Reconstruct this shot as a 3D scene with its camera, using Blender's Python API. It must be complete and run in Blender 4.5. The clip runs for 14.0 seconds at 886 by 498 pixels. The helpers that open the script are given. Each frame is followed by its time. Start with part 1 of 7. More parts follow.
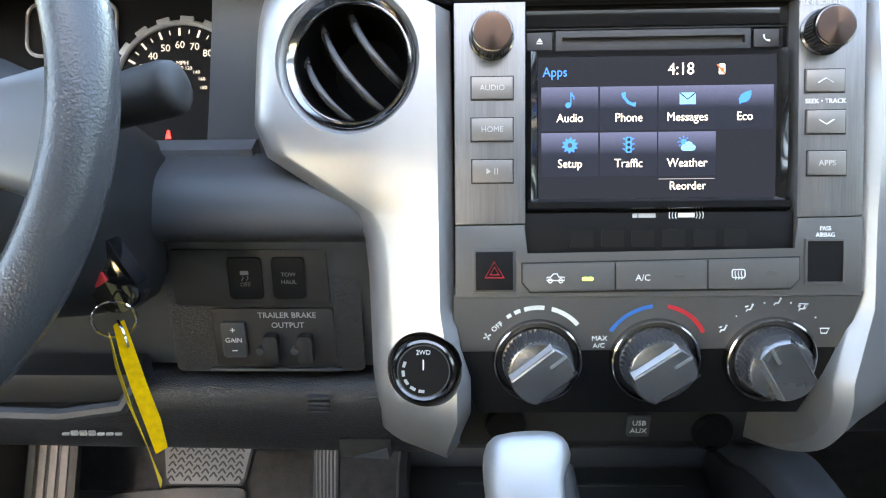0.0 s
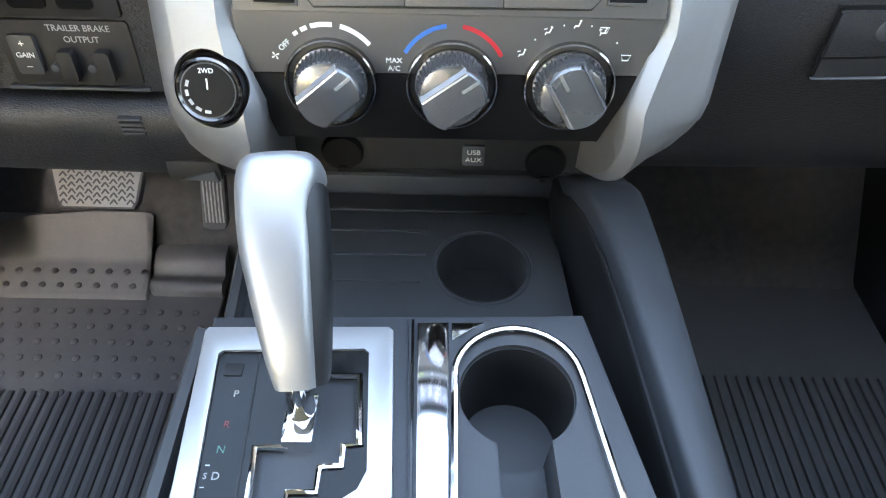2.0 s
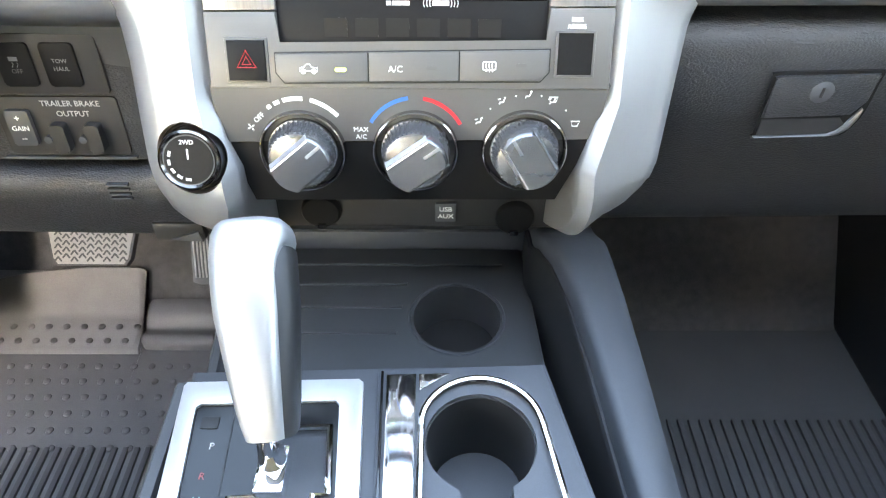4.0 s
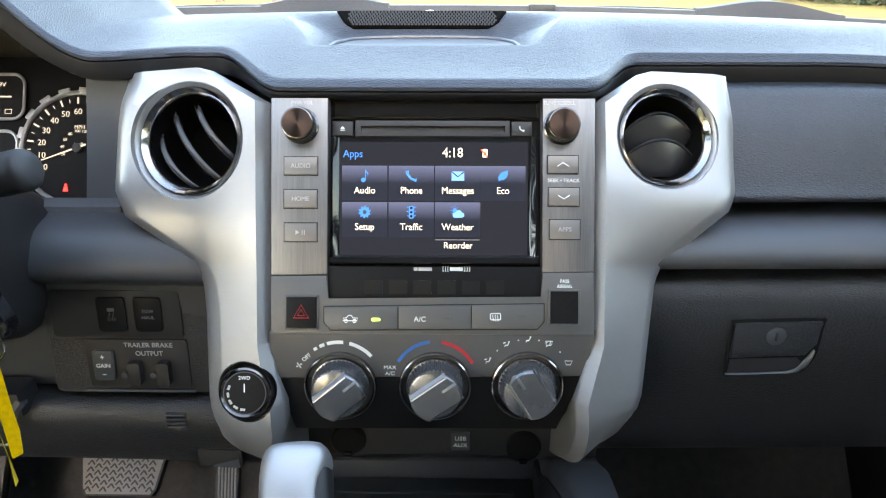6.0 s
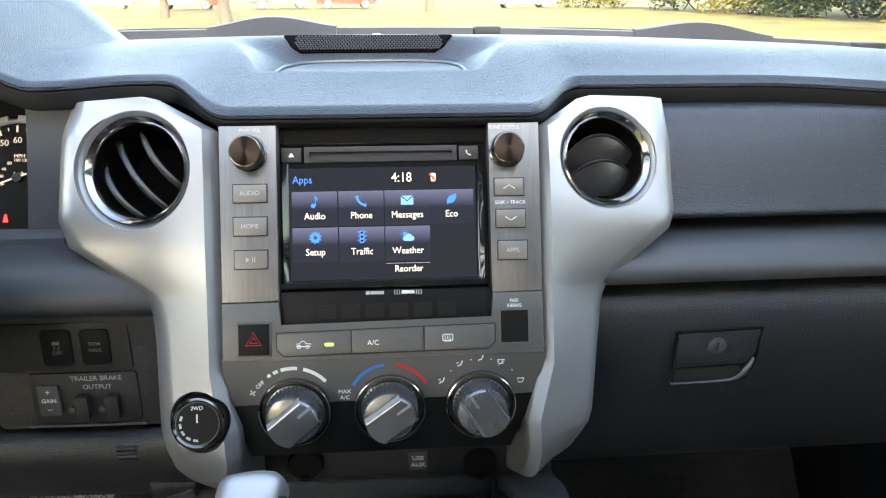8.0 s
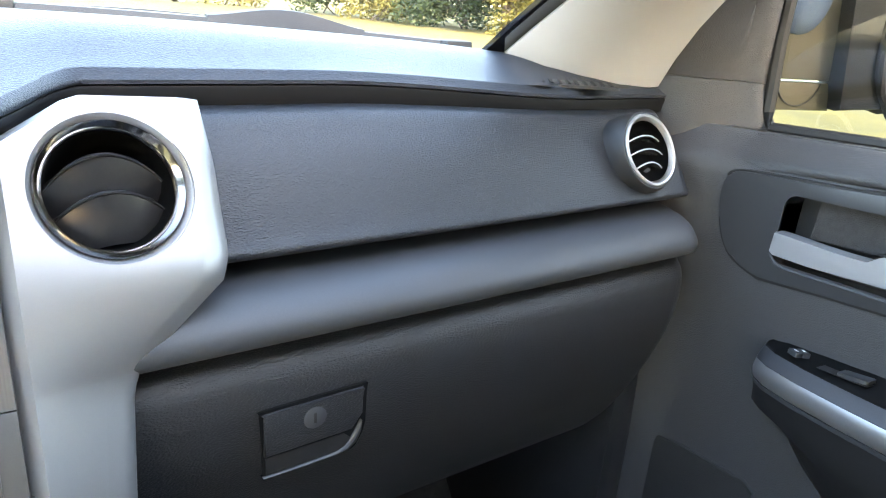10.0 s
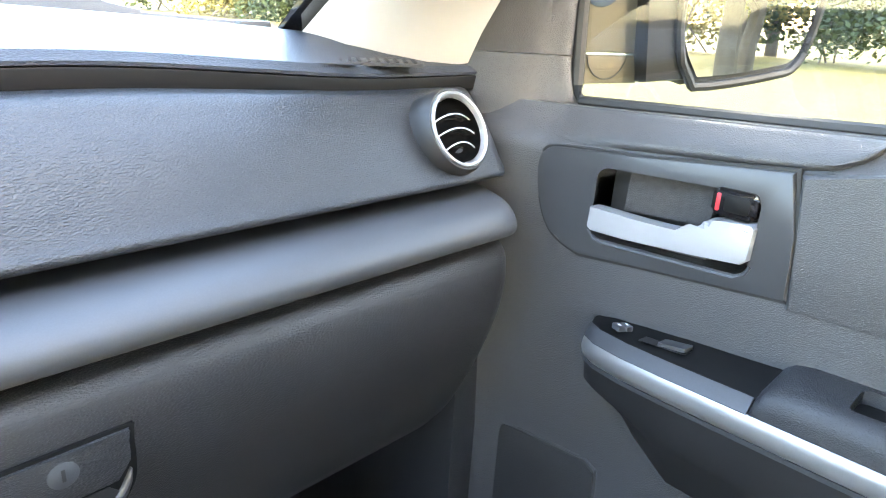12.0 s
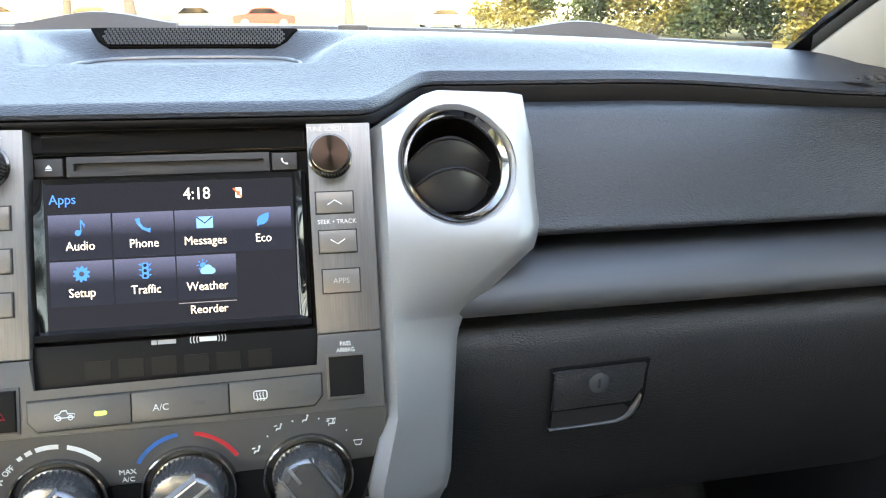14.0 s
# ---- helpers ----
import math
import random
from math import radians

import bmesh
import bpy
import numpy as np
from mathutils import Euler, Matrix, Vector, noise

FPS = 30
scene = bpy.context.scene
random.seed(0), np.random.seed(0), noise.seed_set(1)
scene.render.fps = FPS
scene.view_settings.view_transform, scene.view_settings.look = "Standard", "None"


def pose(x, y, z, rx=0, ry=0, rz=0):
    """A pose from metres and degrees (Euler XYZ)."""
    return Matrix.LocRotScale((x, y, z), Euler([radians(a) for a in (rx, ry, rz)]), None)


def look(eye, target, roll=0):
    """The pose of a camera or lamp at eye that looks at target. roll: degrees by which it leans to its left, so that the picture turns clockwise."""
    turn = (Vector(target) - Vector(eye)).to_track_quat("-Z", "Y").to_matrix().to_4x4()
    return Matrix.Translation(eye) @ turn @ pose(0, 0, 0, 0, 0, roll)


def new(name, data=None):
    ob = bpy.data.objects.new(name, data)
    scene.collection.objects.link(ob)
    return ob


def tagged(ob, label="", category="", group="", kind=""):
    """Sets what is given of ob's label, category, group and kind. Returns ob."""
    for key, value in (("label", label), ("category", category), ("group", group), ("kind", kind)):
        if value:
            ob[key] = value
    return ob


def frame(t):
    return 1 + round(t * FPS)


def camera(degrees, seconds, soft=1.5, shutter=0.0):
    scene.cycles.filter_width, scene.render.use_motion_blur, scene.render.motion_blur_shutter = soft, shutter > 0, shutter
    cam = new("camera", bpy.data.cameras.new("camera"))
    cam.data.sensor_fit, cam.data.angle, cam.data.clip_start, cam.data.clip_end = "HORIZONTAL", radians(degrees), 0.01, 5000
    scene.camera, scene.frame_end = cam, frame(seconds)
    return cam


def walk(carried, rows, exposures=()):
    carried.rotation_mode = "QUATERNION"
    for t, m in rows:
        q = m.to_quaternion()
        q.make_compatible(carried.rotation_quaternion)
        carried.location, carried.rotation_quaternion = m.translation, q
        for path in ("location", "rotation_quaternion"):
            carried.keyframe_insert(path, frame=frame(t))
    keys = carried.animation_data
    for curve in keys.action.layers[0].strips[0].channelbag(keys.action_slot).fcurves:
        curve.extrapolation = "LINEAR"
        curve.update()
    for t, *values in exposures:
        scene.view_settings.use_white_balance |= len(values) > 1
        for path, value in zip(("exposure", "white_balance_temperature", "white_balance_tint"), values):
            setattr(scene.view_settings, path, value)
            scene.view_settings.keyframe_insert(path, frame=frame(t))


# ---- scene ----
cam = camera(67.6, 14.0, soft=1.15)
PATH = [
    (0, (-0.128, -0.404, 0.763), (-0.192, 1.419, -0.056), -1.2),
    (0.5, (-0.101, -0.384, 0.739), (-0.232, 1.418, -0.118), -1.0),
    (1, (-0.087, -0.382, 0.73), (-0.295, 1.408, -0.139), -2.4),
    (1.5, (-0.039, -0.378, 0.736), (-0.062, 1.307, -0.343), 1.2),
    (2, (-0.006, -0.399, 0.748), (0.016, 0.979, -0.701), 1.8),
    (2.2, (-0.002, -0.404, 0.748), (0.019, 0.868, -0.796), 2.2),
    (4.3, (0.018, -0.419, 0.777), (0.034, 1.164, -0.445), 0.4),
    (4.5, (0.018, -0.424, 0.78), (0.025, 1.241, -0.328), 0.3),
    (5, (0.015, -0.441, 0.793), (-0.003, 1.342, -0.115), 0.1),
    (5.5, (0.016, -0.462, 0.808), (0.005, 1.387, 0.046), 0.7),
    (6, (0.015, -0.491, 0.826), (-0.007, 1.357, 0.061), 0.0),
    (6.5, (0.013, -0.519, 0.837), (0.011, 1.335, 0.089), -0.3),
    (7, (0.013, -0.533, 0.844), (0.004, 1.33, 0.117), -0.2),
    (7.2, (0.013, -0.535, 0.842), (-0.004, 1.33, 0.12), 0.0),
    (9.3, (0.089, -0.381, 0.83), (0.781, 1.34, 0.082), 2.8),
    (9.5, (0.108, -0.371, 0.822), (0.906, 1.309, 0.086), 3.7),
    (10, (0.156, -0.354, 0.815), (1.184, 1.214, 0.119), 4.2),
    (10.5, (0.215, -0.334, 0.793), (1.531, 1.012, 0.116), 7.0),
    (11, (0.214, -0.32, 0.781), (1.582, 0.977, 0.111), 7.5),
    (11.5, (0.232, -0.331, 0.787), (1.602, 0.959, 0.11), 5.5),
    (12, (0.236, -0.343, 0.798), (1.572, 0.977, 0.112), 3.5),
    (12.5, (0.21, -0.346, 0.797), (1.44, 1.067, 0.096), 3.6),
    (13, (0.179, -0.371, 0.81), (1.077, 1.263, 0.088), 1.3),
    (13.2, (0.176, -0.38, 0.818), (0.912, 1.324, 0.076), -0.5),
    (13.5, (0.15, -0.391, 0.816), (0.733, 1.377, 0.084), -0.9),
    (14, (0.105, -0.401, 0.805), (0.431, 1.453, 0.128), 0.4),
]
# the clip's camera opens and closes its exposure on the way: seconds, stops, white balance
EXPOSURES = [(t, stops, kelvin, 12) for t, stops, kelvin in (
    (0, 4.35, 7900), (1, 4.45, 8350), (1.5, 4.65, 8450), (2, 4.8, 8250), (4.3, 5.6, 8600), (5, 5.1, 8600), (6, 4.08, 8350), (7.2, 4.0, 8500), (9.3, 3.95, 8000), (10, 4.55, 8000), (11, 5.15, 7900), (12.5, 5.45, 8050), (13, 5.35, 8350), (13.5, 4.78, 8450), (14, 4.18, 8550))]
walk(cam, [(t, look(eye, target, roll)) for t, eye, target, roll in PATH], EXPOSURES)

# ---- world and sun ----
world = bpy.data.worlds.new("sky")
scene.world = world
world.use_nodes = True
wt = world.node_tree
wt.nodes.clear()
sky = wt.nodes.new("ShaderNodeTexSky")
sky.sky_type, sky.sun_disc = "NISHITA", False
SUN_UP, SUN_ROUND = radians(28), radians(177)
sky.sun_elevation, sky.sun_rotation = SUN_UP, SUN_ROUND
back = wt.nodes.new("ShaderNodeBackground")
back.inputs["Strength"].default_value = 0.15
wout = wt.nodes.new("ShaderNodeOutputWorld")
wt.links.new(sky.outputs[0], back.inputs[0])
wt.links.new(back.outputs[0], wout.inputs[0])
sun = new("sun", bpy.data.lights.new("sun", "SUN"))
sun.data.energy, sun.data.angle, sun.data.color = 0.7, radians(10), (1.0, 0.93, 0.82)
sun_way = Vector((math.sin(SUN_ROUND) * math.cos(SUN_UP), math.cos(SUN_ROUND) * math.cos(SUN_UP), math.sin(SUN_UP)))
sun.matrix_world = look(sun_way * 30, (0, 0, 0))


# ---- materials ----
def mat(name, color, rough=0.5, metal=0.0, spread=0.12, fine=400.0, coarse=14.0, bump=0.0, kind="noise", coat=0.0,
        emit=None, power=0.0, stretch=(1, 1, 1), spec=0.5):
    """A procedural surface: colour varied at two scales, gloss varied, and relief of a kind and depth."""
    m = bpy.data.materials.new(name)
    m.use_nodes = True
    nt = m.node_tree
    b = nt.nodes["Principled BSDF"]
    b.inputs["Roughness"].default_value, b.inputs["Metallic"].default_value = rough, metal
    b.inputs["Coat Weight"].default_value, b.inputs["Coat Roughness"].default_value = coat, 0.04
    b.inputs["Specular IOR Level"].default_value = spec
    where = nt.nodes.new("ShaderNodeTexCoord")
    size = nt.nodes.new("ShaderNodeMapping")
    size.inputs["Scale"].default_value = stretch
    nt.links.new(where.outputs["Object"], size.inputs[0])
    big, small = nt.nodes.new("ShaderNodeTexNoise"), nt.nodes.new("ShaderNodeTexNoise")
    big.inputs["Scale"].default_value, big.inputs["Detail"].default_value = coarse, 4
    small.inputs["Scale"].default_value, small.inputs["Detail"].default_value = fine, 3
    for n in (big, small):
        nt.links.new(size.outputs[0], n.inputs["Vector"])
    both = nt.nodes.new("ShaderNodeMath")
    both.operation = "MULTIPLY_ADD"
    both.inputs[1].default_value = 0.5
    half = nt.nodes.new("ShaderNodeMath")
    half.operation = "MULTIPLY"
    half.inputs[1].default_value = 0.5
    nt.links.new(big.outputs["Fac"], both.inputs[0])
    nt.links.new(small.outputs["Fac"], half.inputs[0])
    nt.links.new(half.outputs[0], both.inputs[2])
    ramp = nt.nodes.new("ShaderNodeValToRGB")
    ramp.color_ramp.elements[0].position, ramp.color_ramp.elements[1].position = 0.3, 0.7
    ramp.color_ramp.elements[0].color = (*[c * (1 - spread) for c in color], 1)
    ramp.color_ramp.elements[1].color = (*[min(1, c * (1 + spread)) for c in color], 1)
    nt.links.new(both.outputs[0], ramp.inputs[0])
    nt.links.new(ramp.outputs[0], b.inputs["Base Color"])
    gloss = nt.nodes.new("ShaderNodeMapRange")
    gloss.inputs["To Min"].default_value, gloss.inputs["To Max"].default_value = rough * 0.85, min(1, rough * 1.15)
    nt.links.new(big.outputs["Fac"], gloss.inputs[0])
    nt.links.new(gloss.outputs[0], b.inputs["Roughness"])
    if bump:
        relief = nt.nodes.new("ShaderNodeBump")
        relief.inputs["Strength"].default_value, relief.inputs["Distance"].default_value = 1.0, bump
        if kind == "leather":
            cell = nt.nodes.new("ShaderNodeTexVoronoi")
            cell.feature = "SMOOTH_F1"
            cell.inputs["Scale"].default_value = fine
            bend = nt.nodes.new("ShaderNodeMixRGB")
            bend.blend_type = "ADD"
            bend.inputs[0].default_value = 0.0012
            nt.links.new(size.outputs[0], bend.inputs[1])
            nt.links.new(small.outputs["Color"], bend.inputs[2])
            nt.links.new(bend.outputs[0], cell.inputs["Vector"])
            nt.links.new(cell.outputs["Distance"], relief.inputs["Height"])
        else:
            nt.links.new(small.outputs["Fac"], relief.inputs["Height"])
        nt.links.new(relief.outputs[0], b.inputs["Normal"])
    if emit:
        b.inputs["Emission Color"].default_value, b.inputs["Emission Strength"].default_value = (*emit, 1), power
    return m


def glass_mat(name, tint, gloss=1.0):
    """Thin clear glass: light goes straight through, with a mirror's gleam that grows towards grazing."""
    m = bpy.data.materials.new(name)
    m.use_nodes = True
    nt = m.node_tree
    nt.nodes.clear()
    clear, gleam = nt.nodes.new("ShaderNodeBsdfTransparent"), nt.nodes.new("ShaderNodeBsdfGlossy")
    clear.inputs[0].default_value = (*tint, 1)
    gleam.inputs["Roughness"].default_value = 0.02
    lean, mix = nt.nodes.new("ShaderNodeLayerWeight"), nt.nodes.new("ShaderNodeMixShader")
    lean.inputs[0].default_value = 0.5
    rise, edge = nt.nodes.new("ShaderNodeMath"), nt.nodes.new("ShaderNodeMath")
    rise.operation, edge.operation = "POWER", "MULTIPLY_ADD"
    rise.inputs[1].default_value, edge.inputs[1].default_value, edge.inputs[2].default_value = 5.0, 0.9 * gloss, 0.05 * gloss
    nt.links.new(lean.outputs["Facing"], rise.inputs[0])
    nt.links.new(rise.outputs[0], edge.inputs[0])
    end = nt.nodes.new("ShaderNodeOutputMaterial")
    nt.links.new(edge.outputs[0], mix.inputs[0])
    nt.links.new(clear.outputs[0], mix.inputs[1])
    nt.links.new(gleam.outputs[0], mix.inputs[2])
    nt.links.new(mix.outputs[0], end.inputs[0])
    return m


def glow(name, color, power):
    """What gives off light: a lit mark of a display."""
    m = bpy.data.materials.new(name)
    m.use_nodes = True
    nt = m.node_tree
    b = nt.nodes["Principled BSDF"]
    b.inputs["Base Color"].default_value = (*[c * 0.05 for c in color], 1)
    b.inputs["Roughness"].default_value = 0.15
    b.inputs["Specular IOR Level"].default_value = 0.12
    b.inputs["Emission Color"].default_value, b.inputs["Emission Strength"].default_value = (*color, 1), power
    return m


VINYL = mat("grained_vinyl", (0.050, 0.051, 0.055), 0.38, spread=0.05, fine=900, bump=0.0006, kind="leather", stretch=(0.55, 1, 1.2))
VINYL_DARK = mat("dark_grained_vinyl", (0.020, 0.021, 0.024), 0.40, spread=0.05, fine=900, bump=0.0006, kind="leather", stretch=(0.55, 1, 1.2))
PANEL_VINYL = mat("panel_vinyl", (0.015, 0.0175, 0.022), 0.35, spread=0.05, fine=900, bump=0.00075, kind="leather", stretch=(0.55, 1, 1.2))
PAD_VINYL = mat("blue_grey_grained_vinyl", (0.028, 0.033, 0.042), 0.42, spread=0.04, fine=900, bump=0.0007, kind="leather", spec=0.28, stretch=(0.55, 1, 1.2))
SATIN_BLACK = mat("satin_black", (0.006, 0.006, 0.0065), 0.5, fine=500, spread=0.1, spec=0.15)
PLASTIC = mat("dark_plastic", (0.042, 0.044, 0.047), 0.45, fine=900, bump=0.00005)
PLASTIC_GREY = mat("grey_plastic", (0.044, 0.047, 0.053), 0.50, fine=900, bump=0.00004)
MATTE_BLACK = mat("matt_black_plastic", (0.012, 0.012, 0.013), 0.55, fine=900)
GLOSS_BLACK = mat("gloss_black", (0.006, 0.006, 0.007), 0.08, fine=300, spread=0.05, coat=0.3)
SILVER = mat("satin_silver_paint", (0.37, 0.370, 0.372), 0.40, 0.72, spread=0.03, fine=1500, coarse=6)
SILVER_BRIGHT = mat("bright_satin_silver", (0.56, 0.562, 0.566), 0.34, 0.6, spread=0.03, fine=1500, coarse=6)
BRUSHED = mat("brushed_metal", (0.178, 0.178, 0.180), 0.40, 0.65, spread=0.22, fine=900, coarse=60, stretch=(1, 0.04, 0.04), bump=0.00002)
TAUPE = mat("dark_taupe_metal_paint", (0.098, 0.094, 0.090), 0.44, 0.35, spread=0.08, fine=1500)
CHROME = mat("chrome", (0.82, 0.83, 0.85), 0.07, 1.0, spread=0.02)
DARK_CHROME = mat("smoked_chrome", (0.36, 0.355, 0.36), 0.12, 1.0, spread=0.04)
CREAM = mat("cream_woven_trim", (0.60, 0.58, 0.56), 0.85, spread=0.05, fine=1200, bump=0.0002)
CARPET = mat("black_carpet", (0.085, 0.085, 0.087), 0.95, spread=0.4, fine=900, coarse=60, bump=0.0015)
RUBBER = mat("black_rubber", (0.075, 0.075, 0.078), 0.55, spread=0.15, fine=600, bump=0.0002)
FABRIC = mat("grey_seat_cloth", (0.085, 0.088, 0.092), 0.9, spread=0.15, fine=1500, bump=0.0004)
WHITE_INK = mat("white_print", (0.75, 0.75, 0.74), 0.6, spread=0.03)
GREY_INK = mat("grey_print", (0.42, 0.41, 0.40), 0.6, spread=0.03)
DIM_INK = mat("dim_print", (0.075, 0.070, 0.066), 0.5, spread=0.03)
BLUE_INK = mat("blue_print", (0.02, 0.13, 0.42), 0.5, spread=0.03)
RED_INK = mat("red_print", (0.52, 0.02, 0.03), 0.5, spread=0.03)
GLASS = glass_mat("clear_glass", (0.93, 0.96, 0.95))
TINTED = glass_mat("tinted_side_glass", (0.50, 0.53, 0.51))
MIRROR = mat("mirror", (0.9, 0.92, 0.92), 0.01, 1.0, spread=0.0)
BODY_PAINT = mat("tan_body_paint", (0.17, 0.145, 0.105), 0.3, 0.2, spread=0.03, coat=0.8)


# ---- mesh helpers ----
ORIGIN = {}


def spline(pts, n=6):
    """A smooth line through the points, n steps to a span."""
    out, p = [], [Vector(q) for q in pts]
    for i in range(len(p) - 1):
        a, b, c, d = p[max(i - 1, 0)], p[i], p[i + 1], p[min(i + 2, len(p) - 1)]
        for k in range(n):
            t = k / n
            out.append(0.5 * (2 * b + (c - a) * t + (2 * a - 5 * b + 4 * c - d) * t * t + (3 * b - a - 3 * c + d) * t ** 3))
    return out + [p[-1]]


def grid(bm, rows, closed=False, cap=False):
    """Quads over rows of points. closed: each row is a loop. cap: fill the first and last row."""
    vs = [[bm.verts.new(p) for p in r] for r in rows]
    n = len(vs[0])
    for a, b in zip(vs, vs[1:]):
        for i in range(n if closed else n - 1):
            bm.faces.new((a[i], a[(i + 1) % n], b[(i + 1) % n], b[i]))
    if cap:
        bm.faces.new(vs[0][::-1])
        bm.faces.new(vs[-1])
    return vs


def box(bm, x0, x1, y0, y1, z0, z1, m=None, bevel=0.0):
    """A box between limits, its edges rounded by bevel."""
    made = bmesh.ops.create_cube(bm, size=1.0)["verts"]
    t = Matrix.Translation(((x0 + x1) / 2, (y0 + y1) / 2, (z0 + z1) / 2)) @ Matrix.Diagonal((abs(x1 - x0), abs(y1 - y0), abs(z1 - z0), 1))
    bmesh.ops.transform(bm, matrix=t, verts=made)
    if bevel:
        edges = list({e for v in made for e in v.link_edges})
        res = bmesh.ops.bevel(bm, geom=edges, offset=bevel, segments=2, affect="EDGES", profile=0.6)
        made = list({v for f in res["faces"] for v in f.verts} | {v for v in made if v.is_valid})
        made = list({v for v in made if v.is_valid})
    if m is not None:
        bmesh.ops.transform(bm, matrix=m, verts=made)
    return made


def prism(bm, outline, depth, m=None, bevel=0.0, base=0.0):
    """A flat outline (x, y) given thickness from base to base + depth along z, its front edge rounded."""
    lo = [bm.verts.new((x, y, base)) for x, y in outline]
    hi = [bm.verts.new((x, y, base + depth)) for x, y in outline]
    n = len(lo)
    bm.faces.new(lo[::-1])
    top = bm.faces.new(hi)
    for i in range(n):
        bm.faces.new((lo[i], lo[(i + 1) % n], hi[(i + 1) % n], hi[i]))
    made = lo + hi
    if bevel:
        res = bmesh.ops.bevel(bm, geom=list(top.edges), offset=bevel, segments=2, affect="EDGES", profile=0.6)
        made = [v for v in {*made, *[v for f in res["faces"] for v in f.verts]} if v.is_valid]
    if m is not None:
        bmesh.ops.transform(bm, matrix=m, verts=made)
    return made


def lathe(bm, profile, m=None, seg=48, closed=False, cap=True):
    """A turned shape: profile of (radius, height) round z."""
    rows = [[Vector((r * math.cos(a), r * math.sin(a), z)) for r, z in profile] for a in [2 * math.pi * i / seg for i in range(seg)]]
    if m is not None:
        rows = [[m @ p for p in r] for r in rows]
    vs = [[bm.verts.new(p) for p in r] for r in rows]
    n = len(profile)
    for i in range(seg):
        a, b = vs[i], vs[(i + 1) % seg]
        for k in range(n if closed else n - 1):
            bm.faces.new((a[k], b[k], b[(k + 1) % n], a[(k + 1) % n]))
    if cap and not closed:
        for k, flip in ((0, True), (n - 1, False)):
            if profile[k][0] > 1e-6:
                loop = [v[k] for v in vs]
                bm.faces.new(loop[::-1] if flip else loop)
    bmesh.ops.remove_doubles(bm, verts=[v for r in vs for v in r], dist=1e-6)


def tube(bm, pts, radius, seg=10, closed=False):
    """A round bar along points; radius may be a list."""
    pts = [Vector(p) for p in pts]
    n, rows = len(pts), []
    up = Vector((0, 0, 1))
    for i, p in enumerate(pts):
        way = (pts[(i + 1) % n] - pts[i - 1]) if closed else pts[min(i + 1, n - 1)] - pts[max(i - 1, 0)]
        way.normalize()
        side = way.cross(up if abs(way.z) < 0.95 else Vector((1, 0, 0))).normalized()
        top = side.cross(way)
        r = radius[i] if isinstance(radius, (list, tuple)) else radius
        rows.append([p + r * (math.cos(a) * side + math.sin(a) * top) for a in [2 * math.pi * k / seg for k in range(seg)]])
    if closed:
        rows.append(rows[0])
    grid(bm, rows, closed=True, cap=not closed)
    if closed:
        bmesh.ops.remove_doubles(bm, verts=bm.verts[:], dist=1e-6)


def rounded(x0, x1, y0, y1, r, n=5):
    """The outline of a rectangle with round corners."""
    out = []
    for cx, cy, a in ((x1 - r, y1 - r, 0), (x0 + r, y1 - r, 90), (x0 + r, y0 + r, 180), (x1 - r, y0 + r, 270)):
        out += [(cx + r * math.cos(radians(a + 90 * k / n)), cy + r * math.sin(radians(a + 90 * k / n))) for k in range(n + 1)]
    return out


def ringed(cx, cy, r, n=40):
    return [(cx + r * math.cos(2 * math.pi * k / n), cy + r * math.sin(2 * math.pi * k / n)) for k in range(n)]


def finish(name, bm, material, smooth=40.0, origin=None):
    bmesh.ops.recalc_face_normals(bm, faces=bm.faces[:])
    if origin is not None:
        bmesh.ops.translate(bm, vec=-origin, verts=bm.verts[:])
    me = bpy.data.meshes.new(name)
    for f in bm.faces:
        f.smooth = True
    for e in bm.edges:
        if len(e.link_faces) == 2 and e.calc_face_angle(0) > radians(smooth):
            e.smooth = False
    bm.to_mesh(me)
    bm.free()
    if material is not None:
        me.materials.append(material)
    return new(name, me)


def thing(name, at, label, category, group="", kind=""):
    """A top-level thing: an empty at its base, for its parts."""
    ob = new(name)
    ob.location = at
    ob.empty_display_size = 0.05
    ORIGIN[ob.name] = Vector(at)
    return tagged(ob, label, category, group, kind)


def part(name, bm, material, parent, label="", smooth=40.0):
    """One mesh in world places, linked under a thing or a part."""
    at = ORIGIN[parent.name]
    ob = finish(name, bm, material, smooth, at)
    ob.parent = parent
    ORIGIN[ob.name] = at
    return tagged(ob, label) if label else ob


def solo(name, bm, material, at, label="", category="", group="", kind="", smooth=40.0):
    """A thing that is one mesh."""
    ob = finish(name, bm, material, smooth, Vector(at))
    ob.location = at
    ORIGIN[ob.name] = Vector(at)
    return tagged(ob, label, category, group, kind)


def setting(name, bm, material, smooth=40.0):
    ob = finish(name, bm, material, smooth)
    ORIGIN[ob.name] = Vector()
    return tagged(ob, kind="structure")


def shape(f, *a, **k):
    """A new bmesh filled by one of the helpers."""
    bm = bmesh.new()
    f(bm, *a, **k)
    return bm


